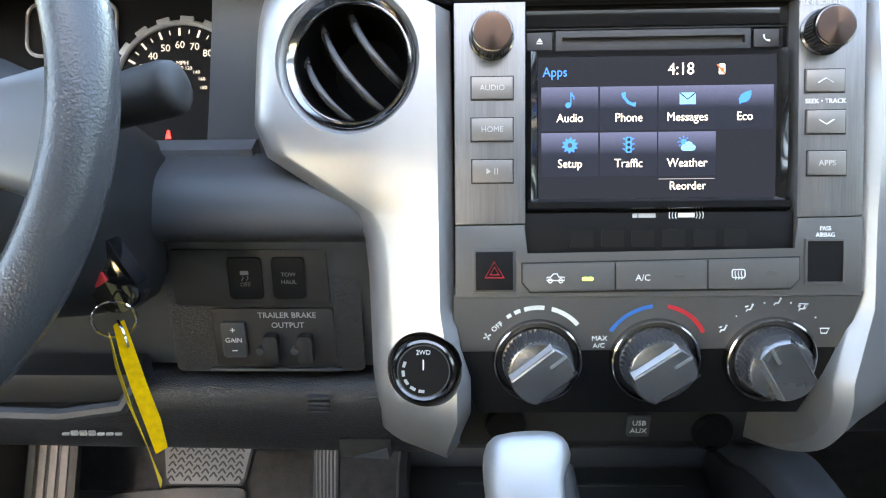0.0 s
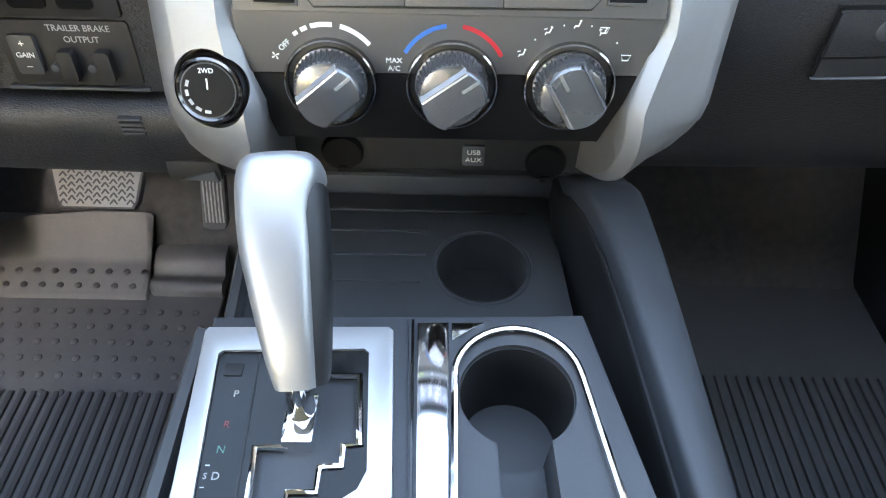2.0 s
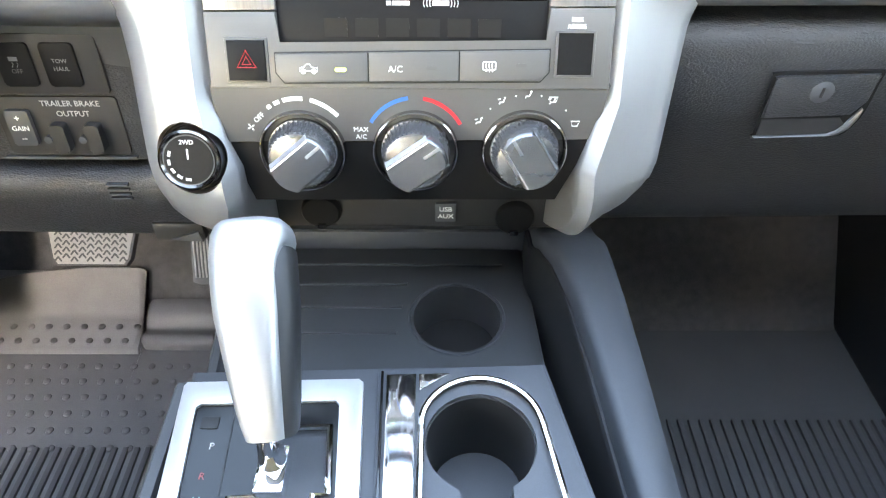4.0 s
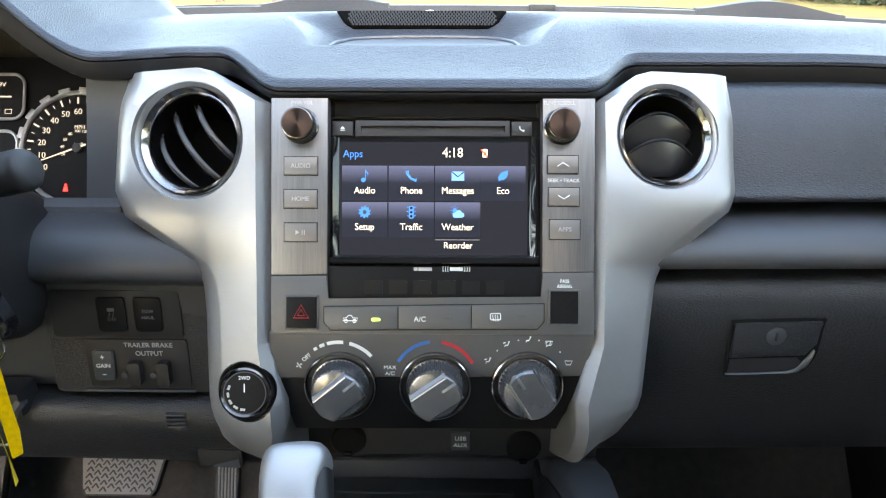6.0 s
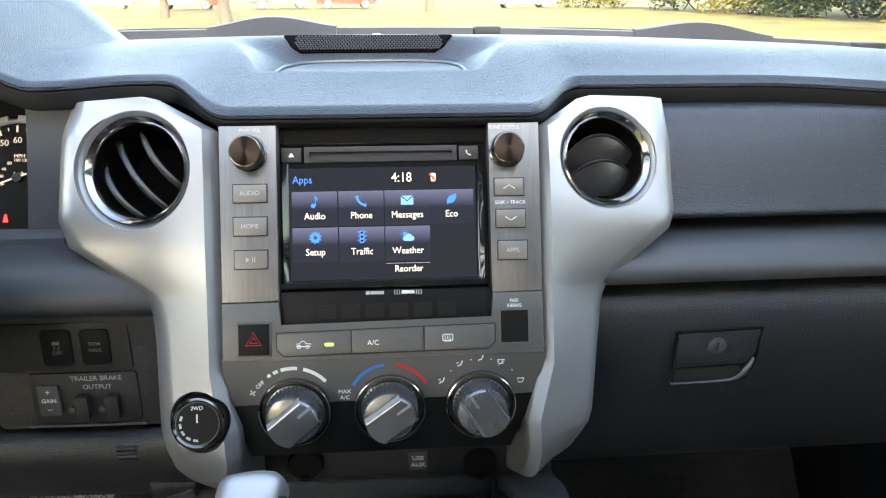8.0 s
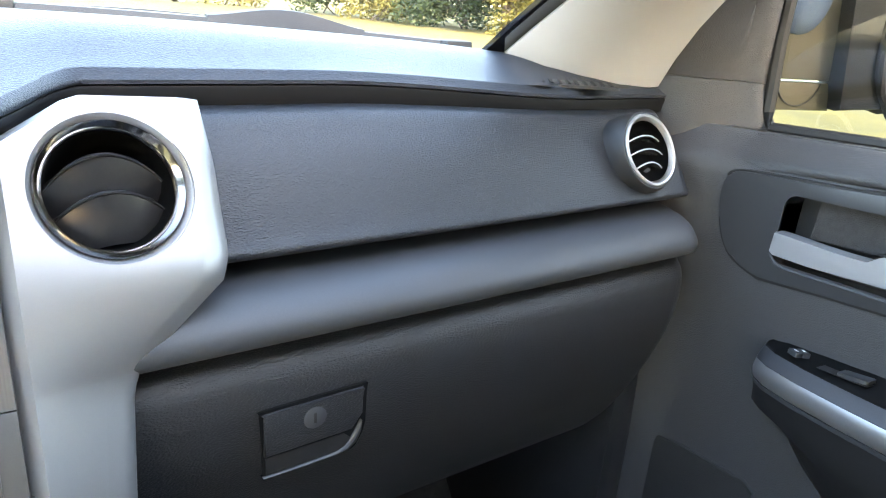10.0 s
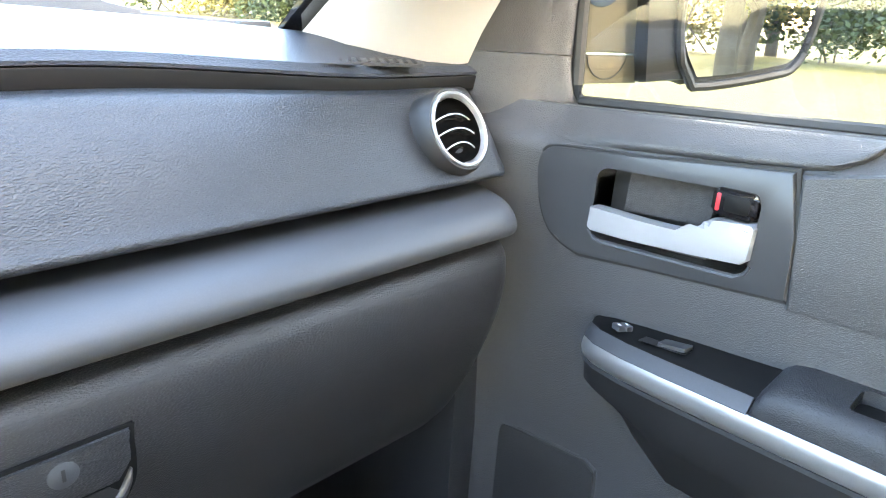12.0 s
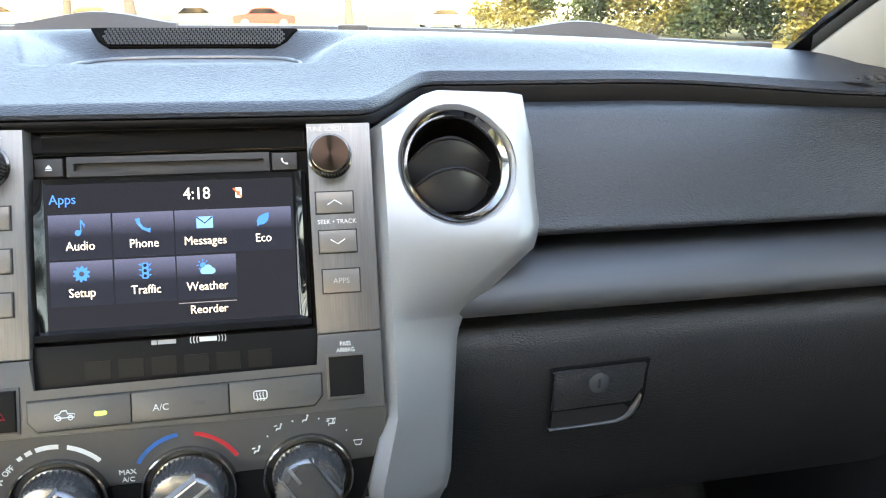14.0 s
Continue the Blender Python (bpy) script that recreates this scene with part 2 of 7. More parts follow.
def words(text, size, m, material, parent, name="lettering", depth=0.0002, align="CENTER", wide=1.0):
    """Printed letters as a thin mesh, centred at m."""
    cu = bpy.data.curves.new(name, "FONT")
    cu.body, cu.size, cu.align_x, cu.align_y, cu.extrude = text, size, align, "CENTER", depth
    cu.resolution_u = 3
    tmp = bpy.data.objects.new("tmp", cu)
    scene.collection.objects.link(tmp)
    bpy.context.view_layer.update()
    me = bpy.data.meshes.new_from_object(tmp.evaluated_get(bpy.context.evaluated_depsgraph_get()))
    bpy.data.objects.remove(tmp)
    bpy.data.curves.remove(cu)
    at = ORIGIN[parent.name]
    me.transform(Matrix.Translation(-at) @ m @ Matrix.Diagonal((wide, 1, 1, 1)))
    me.materials.clear()
    me.materials.append(material)
    me.name = name
    ob = new(name, me)
    ob.parent = parent
    ORIGIN[ob.name] = at
    return ob


def cut(bm, cutters):
    """The solid bm with other solids taken away."""
    me = bpy.data.meshes.new("a")
    bmesh.ops.recalc_face_normals(bm, faces=bm.faces[:])
    bm.to_mesh(me)
    ob = bpy.data.objects.new("a", me)
    scene.collection.objects.link(ob)
    gone = []
    for c in cutters:
        bmesh.ops.recalc_face_normals(c, faces=c.faces[:])
        cm = bpy.data.meshes.new("b")
        c.to_mesh(cm)
        c.free()
        co = bpy.data.objects.new("b", cm)
        scene.collection.objects.link(co)
        md = ob.modifiers.new("cut", "BOOLEAN")
        md.operation, md.object, md.solver = "DIFFERENCE", co, "EXACT"
        gone.append(co)
    bpy.context.view_layer.update()
    out = bpy.data.meshes.new_from_object(ob.evaluated_get(bpy.context.evaluated_depsgraph_get()))
    bm.free()
    bm = bmesh.new()
    bm.from_mesh(out)
    for o in (ob, *gone):
        d = o.data
        bpy.data.objects.remove(o)
        bpy.data.meshes.remove(d)
    bpy.data.meshes.remove(out)
    return bm


def lift(m, *v):
    return m @ Vector(v)


def ease(a, b, x):
    t = max(0.0, min(1.0, (x - a) / (b - a)))
    return t * t * (3 - 2 * t)


def table(x, pairs):
    """A value read between pairs (x, value)."""
    if x <= pairs[0][0]:
        return pairs[0][1]
    for (a, p), (b, q) in zip(pairs, pairs[1:]):
        if x <= b:
            return p + (q - p) * (x - a) / (b - a)
    return pairs[-1][1]

# ---- the large structure: outside, cab shell ----
GROUND_Z, FLOOR_Z, ROOF_Z = -0.92, -0.15, 1.16

# stack frame: x across, y up the reclined face, z out of it towards the seats
STACK = Matrix(((1, 0, 0, 0), (0, 0.3714, -0.9285, 0.0165), (0, 0.9285, 0.3714, 0.621), (0, 0, 0, 1)))

GRASS = mat("dry_grass", (0.17, 0.138, 0.034), 0.95, spread=0.5, fine=18, coarse=0.6, bump=0.03)
bm = bmesh.new()
N = 60
def land(x, y):
    d = math.hypot(x, y)
    return GROUND_Z + 0.42 * ease(28, 54, y) + 0.10 * noise.noise((x * 0.07, y * 0.07, 0)) * ease(4, 20, d)
axis = [math.copysign(abs(k / N) ** 3 * 900, k) for k in range(-N, N + 1)]
grid(bm, [[Vector((x, y, land(x, y))) for x in axis] for y in axis])
ground = setting("ground", bm, GRASS)


def wall_hole(bm, outer, inner, m, depth):
    """A slab with one opening; outlines of the same count."""
    n = len(outer)
    for z, flip in ((0, True), (depth, False)):
        o = [bm.verts.new(m @ Vector((x, y, z))) for x, y in outer]
        i = [bm.verts.new(m @ Vector((x, y, z))) for x, y in inner]
        if z == 0:
            o0, i0 = o, i
        for k in range(n):
            j = (k + 1) % n
            bm.faces.new((o[k], o[j], i[j], i[k]))
    for k in range(n):
        j = (k + 1) % n
        bm.faces.new((o0[k], o0[j], o[j], o[k]))
        bm.faces.new((i0[k], i0[j], i[j], i[k]))


# floor of the cab with a rising toe board
bm = bmesh.new()
prof = [(-2.0, FLOOR_Z - 0.02), (0.36, FLOOR_Z - 0.02), (0.62, 0.16), (0.66, 0.16), (0.66, 0.13), (0.40, FLOOR_Z - 0.06), (-2.0, FLOOR_Z - 0.06)]
grid(bm, [[Vector((x, y, z)) for y, z in prof] for x in (-0.92, 0, 0.92)], closed=True, cap=True)
setting("floor", bm, CARPET)

# roof
bm = bmesh.new()
rows = []
for x in [-0.78 + 1.56 * k / 12 for k in range(13)]:
    sag = 0.05 * (x / 0.78) ** 4
    top = [(y, ROOF_Z - sag - 0.06 * ease(-0.75, -0.45, y)) for y in (-2.0, -1.4, -0.9, -0.7, -0.55, -0.45)]
    rows.append([Vector((x, y, z)) for y, z in top] + [Vector((x, y, z + 0.05)) for y, z in top[::-1]])
grid(bm, rows, closed=True, cap=True)
setting("ceiling", bm, CREAM)

# back wall of the cab with its window
bm = bmesh.new()
wall_hole(bm, rounded(-0.9, 0.9, -0.2, 1.2, 0.05), rounded(-0.62, 0.62, 0.62, 1.0, 0.06), Matrix(((1, 0, 0, 0), (0, 0, -1, -1.96), (0, 1, 0, 0), (0, 0, 0, 1))), 0.05)
setting("wall_back", bm, CREAM)


# windshield, in one curved sheet, with a dark band round its edge
def ws_base(x):
    return 0.47 - 0.36 * x * x


def ws_point(x, t):
    """A place on the windshield; t from the base to the roof."""
    yb, zb = ws_base(x), 0.765
    yt, zt = -0.42 - 0.10 * x * x, ROOF_Z - 0.07 - 0.05 * (x / 0.78) ** 4
    xt = x * (1 - 0.16 * t)
    return Vector((xt, yb + (yt - yb) * t, zb + (zt - zb) * (t + 0.45 * t * (1 - t))))


bm = bmesh.new()
grid(bm, [[ws_point(-0.74 + 1.48 * i / 24, k / 12) for i in range(25)] for k in range(13)])
window_1 = setting("window_1", bm, GLASS)
window_1.visible_shadow = False
bm = bmesh.new()
for s in (1, -1):
    rows = []
    for k in range(13):
        t = k / 12
        a, b = ws_point(s * 0.634, t), ws_point(s * 0.74, t)
        rows.append([a + Vector((0, -0.004, -0.004)), b + Vector((0, -0.004, -0.004)), b, a])
    grid(bm, rows, closed=True, cap=True)
setting("trim", bm, GLOSS_BLACK)


# front pillars, cream
def pillar(s):
    bm = bmesh.new()
    rows = []
    for k in range(13):
        t = k / 12
        a = ws_point(s * 0.646, t) + Vector((0, -0.010, -0.012))
        b = Vector((s * (0.778 - 0.103 * t ** 1.5), 0.172 - 0.20 * t - 0.467 * t * t, 0.742 + 0.395 * t))
        mid = (a + b) / 2 + Vector((-s * 0.012, -0.012, -0.012))
        back_a, back_b = a + Vector((s * 0.05, 0.03, 0.03)), b + Vector((s * 0.03, 0.03, 0.03))
        rows.append([a, (a + mid) / 2 + Vector((-s * 0.006, -0.004, -0.005)), mid, (mid + b) / 2 + Vector((-s * 0.006, -0.006, -0.004)), b, back_b, back_a])
    grid(bm, rows, closed=True, cap=True)
    return bm


for s in (1, -1):
    setting("pillar", pillar(s), CREAM)

# ---- dashboard ----
dashboard = thing("dashboard", (0, 0.10, 0.30), "dark grey vinyl truck dashboard with a grained top pad", "dashboard")


def brow_y(x):
    a = abs(x)
    if x > 0:
        return 0.060 + 0.100 * ease(0.125, 0.195, a) + 0.003 * ease(0.2, 0.78, a)
    return 0.060 + 0.060 * ease(0.125, 0.195, a) - 0.035 * ease(0.22, 0.285, a)


def brow_z(x):
    a = abs(x)
    if x > 0:
        return 0.744 + 0.009 * ease(0.125, 0.195, a) - 0.016 * ease(0.36, 0.68, a)
    z = 0.744 + 0.021 * ease(0.125, 0.195, a)
    if x < -0.29:
        z += 0.085 * ease(0.29, 0.42, a) * (1 - ease(0.52, 0.66, a))
    return z


def top_z(x, y):
    e, z0 = brow_y(x), brow_z(x)
    far = max(z0, 0.786 - 0.028 * (abs(x) / 0.75) ** 2)
    z = z0 + (far - z0) * ease(e - 0.03, 0.30, y)
    # tray sunk into the top: flaring sides, and the speaker's sloping wall behind it
    wide = 0.106 + 0.42 * max(0.0, y - 0.165)
    side = max(0.0, min(1.0, (wide - abs(x + 0.013)) / (wide - 0.092)))
    z -= 0.027 * side * ease(0.164, 0.178, y) * (1 - ease(0.285, 0.345, y))
    return z - 0.02 * ease(0.36, 0.47, y)


bm = bmesh.new()
rows = []
for i in range(321):
    x = -0.80 + 1.60 * i / 320
    e, z0, far = brow_y(x), brow_z(x), ws_base(x) + 0.01
    far = max(far, e + 0.05)
    row = [Vector((x, e + 0.05, z0 - 0.0085)), Vector((x, e + 0.006, z0 - 0.0075)), Vector((x, e + 0.001, z0 - 0.0060)), Vector((x, e + 0.0005, z0 - 0.003)), Vector((x, e + 0.006, z0 + 0.0005))]
    under = max(0.70, z0 - 0.026) if x < -0.25 else 0.70
    for k in range(1, 97):
        y = e + 0.006 + (far - e - 0.006) * k / 96
        row.append(Vector((x, y, top_z(x, y))))
    row += [Vector((x, far, 0.60 if x > -0.25 else under)), Vector((x, e + 0.06, under))]
    rows.append(row)
grid(bm, rows, closed=True, cap=True)
part("top_pad", bm, PAD_VINYL, dashboard, "grained blue-grey vinyl pad", smooth=60)

# grey mat lying in the tray, with a smooth raised lip round it
TRAY_RUBBER = mat("grey_tray_rubber", (0.040, 0.044, 0.050), 0.42, spread=0.06, fine=900, bump=0.00006)
outline = []
for k in range(72):
    a = 2 * math.pi * k / 72
    c, d = math.cos(a), math.sin(a)
    y = 0.229 + 0.060 * math.copysign(abs(d) ** 0.5, d)
    outline.append((-0.013 + (0.101 - 0.10 * max(0.0, y - 0.20)) * math.copysign(abs(c) ** 0.5, c), y))
def tray_z(x, y):
    return top_z(x, y) + 0.0016
rows = [[Vector((-0.013 + (x + 0.013) * f, 0.229 + (y - 0.229) * f, tray_z(-0.013 + (x + 0.013) * f, 0.229 + (y - 0.229) * f))) for x, y in outline] for f in (1.0, 0.85, 0.65, 0.45, 0.25, 0.05)]
rows.insert(0, [Vector((p.x, p.y, p.z - 0.006)) for p in rows[0]])
part("tray_mat", shape(grid, rows, closed=True, cap=True), TRAY_RUBBER, dashboard, "smooth grey mat in the dashboard tray")
part("tray_lip", shape(tube, [Vector((x, y, tray_z(x, y) + 0.0006)) for x, y in outline], 0.0022, 8, True), mat("smooth_blue_grey_vinyl", (0.050, 0.058, 0.070), 0.34, spread=0.04, fine=900), dashboard, "smooth raised lip of the tray")

# black strip put in for the shaded vinyl face under the brow's edge
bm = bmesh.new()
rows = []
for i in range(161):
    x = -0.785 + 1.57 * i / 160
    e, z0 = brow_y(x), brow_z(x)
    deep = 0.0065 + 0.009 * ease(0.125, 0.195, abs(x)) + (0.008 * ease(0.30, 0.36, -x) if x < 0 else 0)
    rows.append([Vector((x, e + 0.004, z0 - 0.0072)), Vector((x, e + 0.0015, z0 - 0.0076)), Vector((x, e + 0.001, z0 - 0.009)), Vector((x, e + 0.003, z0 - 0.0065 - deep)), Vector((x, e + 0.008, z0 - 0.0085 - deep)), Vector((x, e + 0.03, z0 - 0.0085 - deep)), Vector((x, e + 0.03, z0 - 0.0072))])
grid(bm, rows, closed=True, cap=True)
part("brow_shade_strip", bm, SATIN_BLACK, dashboard, "black strip for the shaded face under the pad's edge", smooth=50)


def run(profile, x0, x1, steps=60, k=0.02, drop=0.0, bend=0.035):
    """A closed profile (y, z) drawn along x, rounded back at its outer end; drop lowers its top outwards."""
    end = max(abs(x0), abs(x1))
    bm = bmesh.new()
    rows = []
    for i in range(steps + 1):
        x = x0 + (x1 - x0) * i / steps
        rows.append([Vector((x, y + k * (abs(x) - 0.25) + bend * max(0.0, (abs(x) - end + 0.030) / 0.030) ** 3 * (y < 0.16), z - drop * ease(0.36, 0.68, abs(x)) * ease(0.65, 0.73, z))) for y, z in profile])
    grid(bm, rows, closed=True, cap=True)
    return bm


def curve2(pts, n=5):
    return [(v.x, v.y) for v in spline([(a, b, 0) for a, b in pts], n)]


# passenger side: padded panel, shelf roll, glove box
pad = curve2([(0.200, 0.7305), (0.160, 0.7308), (0.140, 0.7300), (0.1315, 0.7265), (0.122, 0.717), (0.104, 0.695), (0.080, 0.655), (0.0715, 0.6435), (0.076, 0.6375), (0.090, 0.636), (0.130, 0.635)]) + [(0.20, 0.632)]
part("passenger_panel", run(pad, 0.185, 0.770, drop=0.012), PANEL_VINYL, dashboard, "dark grained vinyl airbag panel")
roll = curve2([(0.130, 0.621), (0.095, 0.6225), (0.068, 0.6225), (0.046, 0.6165), (0.033, 0.604), (0.034, 0.5925), (0.044, 0.5885), (0.085, 0.588)]) + [(0.19, 0.588), (0.19, 0.622)]
part("shelf_roll", run(roll, 0.17, 0.748), PLASTIC_GREY, dashboard, "smooth grey plastic roll below the panel")
glove = curve2([(0.085, 0.5755), (0.058, 0.5755), (0.0465, 0.569), (0.040, 0.555), (0.040, 0.525), (0.050, 0.480), (0.078, 0.410), (0.120, 0.335), (0.175, 0.285)]) + [(0.30, 0.285), (0.30, 0.5755)]
part("glove_box", run(glove, 0.15, 0.7045, bend=0.0), VINYL_DARK, dashboard, "dark glove box door with rounded lower edge")
side = [(y + 0.004, z) for y, z in glove]
part("end_panel", run(side, 0.7070, 0.745, bend=0.015), VINYL_DARK, dashboard)

part("kick_panel", shape(box, 0.746, 0.793, 0.125, 0.60, -0.15, 0.57, None, 0.012), VINYL_DARK, dashboard, "dark kick panel beside the foot well")

# driver side: roll, knee panel
roll_l = curve2([(0.094, 0.622), (0.072, 0.6225), (0.045, 0.617), (0.028, 0.600), (0.026, 0.582), (0.040, 0.570)]) + [(0.10, 0.570), (0.10, 0.620)]
part("driver_roll", run(roll_l, -0.80, -0.17), PLASTIC_GREY, dashboard, "smooth grey plastic roll under the instruments")
knee = curve2([(0.062, 0.452), (0.034, 0.449), (0.026, 0.430), (0.036, 0.395), (0.052, 0.365), (0.075, 0.350)]) + [(0.20, 0.350), (0.20, 0.452)]
part("knee_panel", run(knee, -0.80, -0.15), VINYL_DARK, dashboard, "dark plastic knee panel")
upper = [(0.046, 0.572), (0.050, 0.456), (0.20, 0.456), (0.20, 0.572)]
part("switch_fascia", run(upper, -0.80, -0.16), PLASTIC, dashboard)

# ---- centre stack ----
centre_stack = thing("centre_stack", (0, 0.05, 0.30), "silver-framed centre stack with radio and climate controls", "centre stack")


def spine(s):
    """The stack's side line: up the reclined face, and below bending forward to the console. s is the height up the face."""
    if s >= -0.135:
        return STACK @ Vector((0, s, 0))
    lo = STACK @ Vector((0, -0.135, 0))
    pts = [(lo.y, lo.z), (lo.y - 0.004, lo.z - 0.020), (lo.y + 0.002, lo.z - 0.046), (lo.y + 0.026, lo.z - 0.082), (lo.y + 0.085, lo.z - 0.130), (lo.y + 0.18, lo.z - 0.185)]
    t = min((-0.135 - s) / 0.205, 1.0)
    line = curve2(pts, 8)
    q = t * (len(line) - 1)
    i = min(int(q), len(line) - 2)
    y, z = (line[i][j] + (line[i + 1][j] - line[i][j]) * (q - i) for j in (0, 1))
    return Vector((0, y, z))


OUT_R = [(-0.34, 0.150), (-0.28, 0.160), (-0.24, 0.167), (-0.20, 0.173), (-0.16, 0.179), (-0.125, 0.183), (-0.06, 0.190), (-0.032, 0.193), (-0.018, 0.199), (0.028, 0.2535), (0.045, 0.2590), (0.10, 0.2590), (0.147, 0.2565)]
# how far the passenger wing's inner and outer edge lie in front of or behind the stack's plane
SINK_R = ([(-0.34, 0.006), (0.05, 0.006), (0.117, 0.0), (0.147, -0.018)], [(-0.34, -0.016), (-0.06, -0.018), (-0.02, -0.018), (0.0365, -0.010), (0.07, -0.016), (0.108, -0.018), (0.147, -0.028)])
OUT_L = [(-0.34, 0.190), (-0.30, 0.196), (-0.22, 0.190), (-0.125, 0.194), (-0.06, 0.196), (-0.032, 0.199), (-0.018, 0.2075), (0.022, 0.268), (0.045, 0.277), (0.10, 0.274), (0.147, 0.2685)]
IN_L = [(-0.34, 0.134), (-0.24, 0.132), (-0.19, 0.124), (-0.135, 0.124), (-0.112, 0.131), (-0.085, 0.135), (0.117, 0.1365), (0.147, 0.189)]
IN_R = [(-0.34, 0.120), (-0.24, 0.123), (-0.19, 0.122), (-0.135, 0.120), (-0.112, 0.126), (-0.085, 0.133), (0.117, 0.133), (0.147, 0.176)]


def trim_bm(inner, outer, hole, knob=False, sink=None):
    bm = bmesh.new()
    ss = [-0.34 + 0.008 * k for k in range(60)] + [0.140, 0.147]
    ss = sorted({round(v, 4) for v in ss if v < 0.1471} | {-0.018, 0.022, 0.117, -0.112, -0.085})
    rows = []
    for v in ss:
        a, b = table(v, inner), table(v, outer)
        c = spine(v)
        d = spine(v + 0.001) - spine(v - 0.001)
        nrm = Vector((0, -d.z, d.y)).normalized()
        row = []
        # chamfer along the inner side, a flat face, a bevel along the outer side
        wide = b - a
        qi, qc = 0.0095 / wide, 1 - 0.016 / wide
        for q in (0.0, 0.12 * qi, qi, qi + 0.02, qi + 0.25 * (qc - qi), qi + 0.5 * (qc - qi), qi + 0.75 * (qc - qi), qc - 0.02, qc, qc + 0.5 * (1 - qc), 1 - 0.08 * (1 - qc), 1.0):
            u = a + wide * q
            w = 0.006 - 0.022 * min(q, qc) - 0.011 * max(0.0, (q - qc) / (1 - qc)) ** 1.2
            if sink:
                wi, wo = table(v, sink[0]), table(v, sink[1])
                w = wi + (wo - wi) * min(q, qc) / qc - 0.009 * max(0.0, (q - qc) / (1 - qc)) ** 1.2
            if q < qi:
                w -= 0.015 * (1 - q / qi)
            if q == 1.0:
                w -= 0.006
            if not sink:
                w -= 0.012 * ease(0.115, 0.147, v)
            row.append(c + nrm * w + Vector((u, 0, 0)))
        back = [c + nrm * -0.045 + Vector((u, 0, 0)) for u in (b, a)]
        rows.append(row + back)
    grid(bm, rows, closed=True, cap=True)
    c = bmesh.new()
    lathe(c, [(0.0, -0.12), (hole[2], -0.12), (hole[2], 0.08), (0.0, 0.08)], STACK @ Matrix.Translation((hole[0], hole[1], -0.010)) @ Matrix.Rotation(radians(10 if sink else 9), 4, "Y") @ Matrix.Rotation(radians(-4 if sink else 0), 4, "X"), seg=64)
    k = bmesh.new()
    lathe(k, [(0.0, -0.020), (0.0262, -0.020), (0.0262, 0.06), (0.0, 0.06)], STACK @ Matrix.Translation((0.156, -0.1255, 0)), seg=64)
    return cut(bm, [c, k] if knob else [c])


VENTS = ((-0.2060, 0.0858, 0.0510), (0.1965, 0.0905, 0.0460))
left = trim_bm(IN_L, OUT_L, (0.2060, VENTS[0][1], VENTS[0][2]), True)
bmesh.ops.transform(left, matrix=Matrix.Diagonal((-1, 1, 1, 1)), verts=left.verts[:])
part("silver_surround", left, SILVER, centre_stack, "satin silver painted surround", smooth=50)
part("silver_surround", trim_bm(IN_R, OUT_R, VENTS[1], sink=SINK_R), SILVER, centre_stack, "satin silver painted surround", smooth=50)

# face plates
part("upper_faceplate", shape(prism, [(-0.134, -0.027), (-0.087, -0.0265), (-0.0865, 0.120), (-0.134, 0.120)], 0.030, STACK, 0.002, -0.030), BRUSHED, centre_stack, "brushed taupe metal faceplate")
part("upper_faceplate", shape(prism, [(0.091, -0.0235), (0.134, -0.023), (0.134, 0.120), (0.0905, 0.120)], 0.030, STACK, 0.002, -0.030), BRUSHED, centre_stack, "brushed taupe metal faceplate")
# below the button row the face stands upright
CLIMATE = Matrix.Translation((0, -0.0105, 0.5514)) @ Matrix.Rotation(radians(87), 4, "X") @ Matrix.Diagonal((1.035, 1.14, 1, 1)) @ Matrix.Translation((0, 0.075, 0))
bm = shape(prism, [(-0.134, -0.0755), (0.134, -0.0755), (0.134, -0.0235), (0.0912, -0.0238), (0.0905, -0.0445), (-0.0865, -0.0470), (-0.0872, -0.0272), (-0.134, -0.0275)], 0.030, STACK, 0.0008, -0.030)
part("lower_faceplate", bm, TAUPE, centre_stack, "dark taupe button faceplate")
bm = shape(prism, [(-0.131, -0.113), (0.126, -0.110), (0.131, -0.074), (-0.131, -0.074)], 0.030, CLIMATE, 0.0008, -0.030)
part("climate_faceplate", bm, TAUPE, centre_stack, "dark taupe climate faceplate")
bm = shape(prism, [(-0.116, -0.158), (0.105, -0.157), (0.125, -0.1105), (-0.130, -0.1135)], 0.030, CLIMATE, 0.002, -0.031)
part("lower_panel", bm, SATIN_BLACK, centre_stack, "satin black lower panel")
bm = bmesh.new()
prof = [(0.09, 0.45), (0.078, 0.395), (0.076, 0.355), (0.10, 0.33), (0.15, 0.30), (0.22, 0.30), (0.22, 0.45)]
grid(bm, [[Vector((x, y, z)) for y, z in prof] for x in (-0.17, 0.17)], closed=True, cap=True)
part("socket_panel", bm, MATTE_BLACK, centre_stack)

# the other sides of the cab
bm = bmesh.new()
# rear doorway on this side stands open, an unseen gap for fill light
box(bm, -0.90, -0.80, -2.0, -1.0, -0.14, -0.06)
box(bm, -0.90, -0.80, -2.0, -1.85, -0.06, 0.70)
box(bm, -0.90, -0.80, -1.12, -1.0, -0.06, 0.70)
box(bm, -0.90, -0.80, -1.0, 0.30, -0.14, -0.06)
box(bm, -0.90, -0.80, 0.215, 0.30, -0.06, 0.70)
box(bm, -0.88, -0.80, -2.0, -0.40, 1.04, 1.20)
box(bm, -0.88, -0.80, -1.12, -1.0, 0.70, 1.10)
box(bm, -0.88, -0.80, -2.0, -1.85, 0.70, 1.10)
setting("wall_left", bm, VINYL)
bm = bmesh.new()
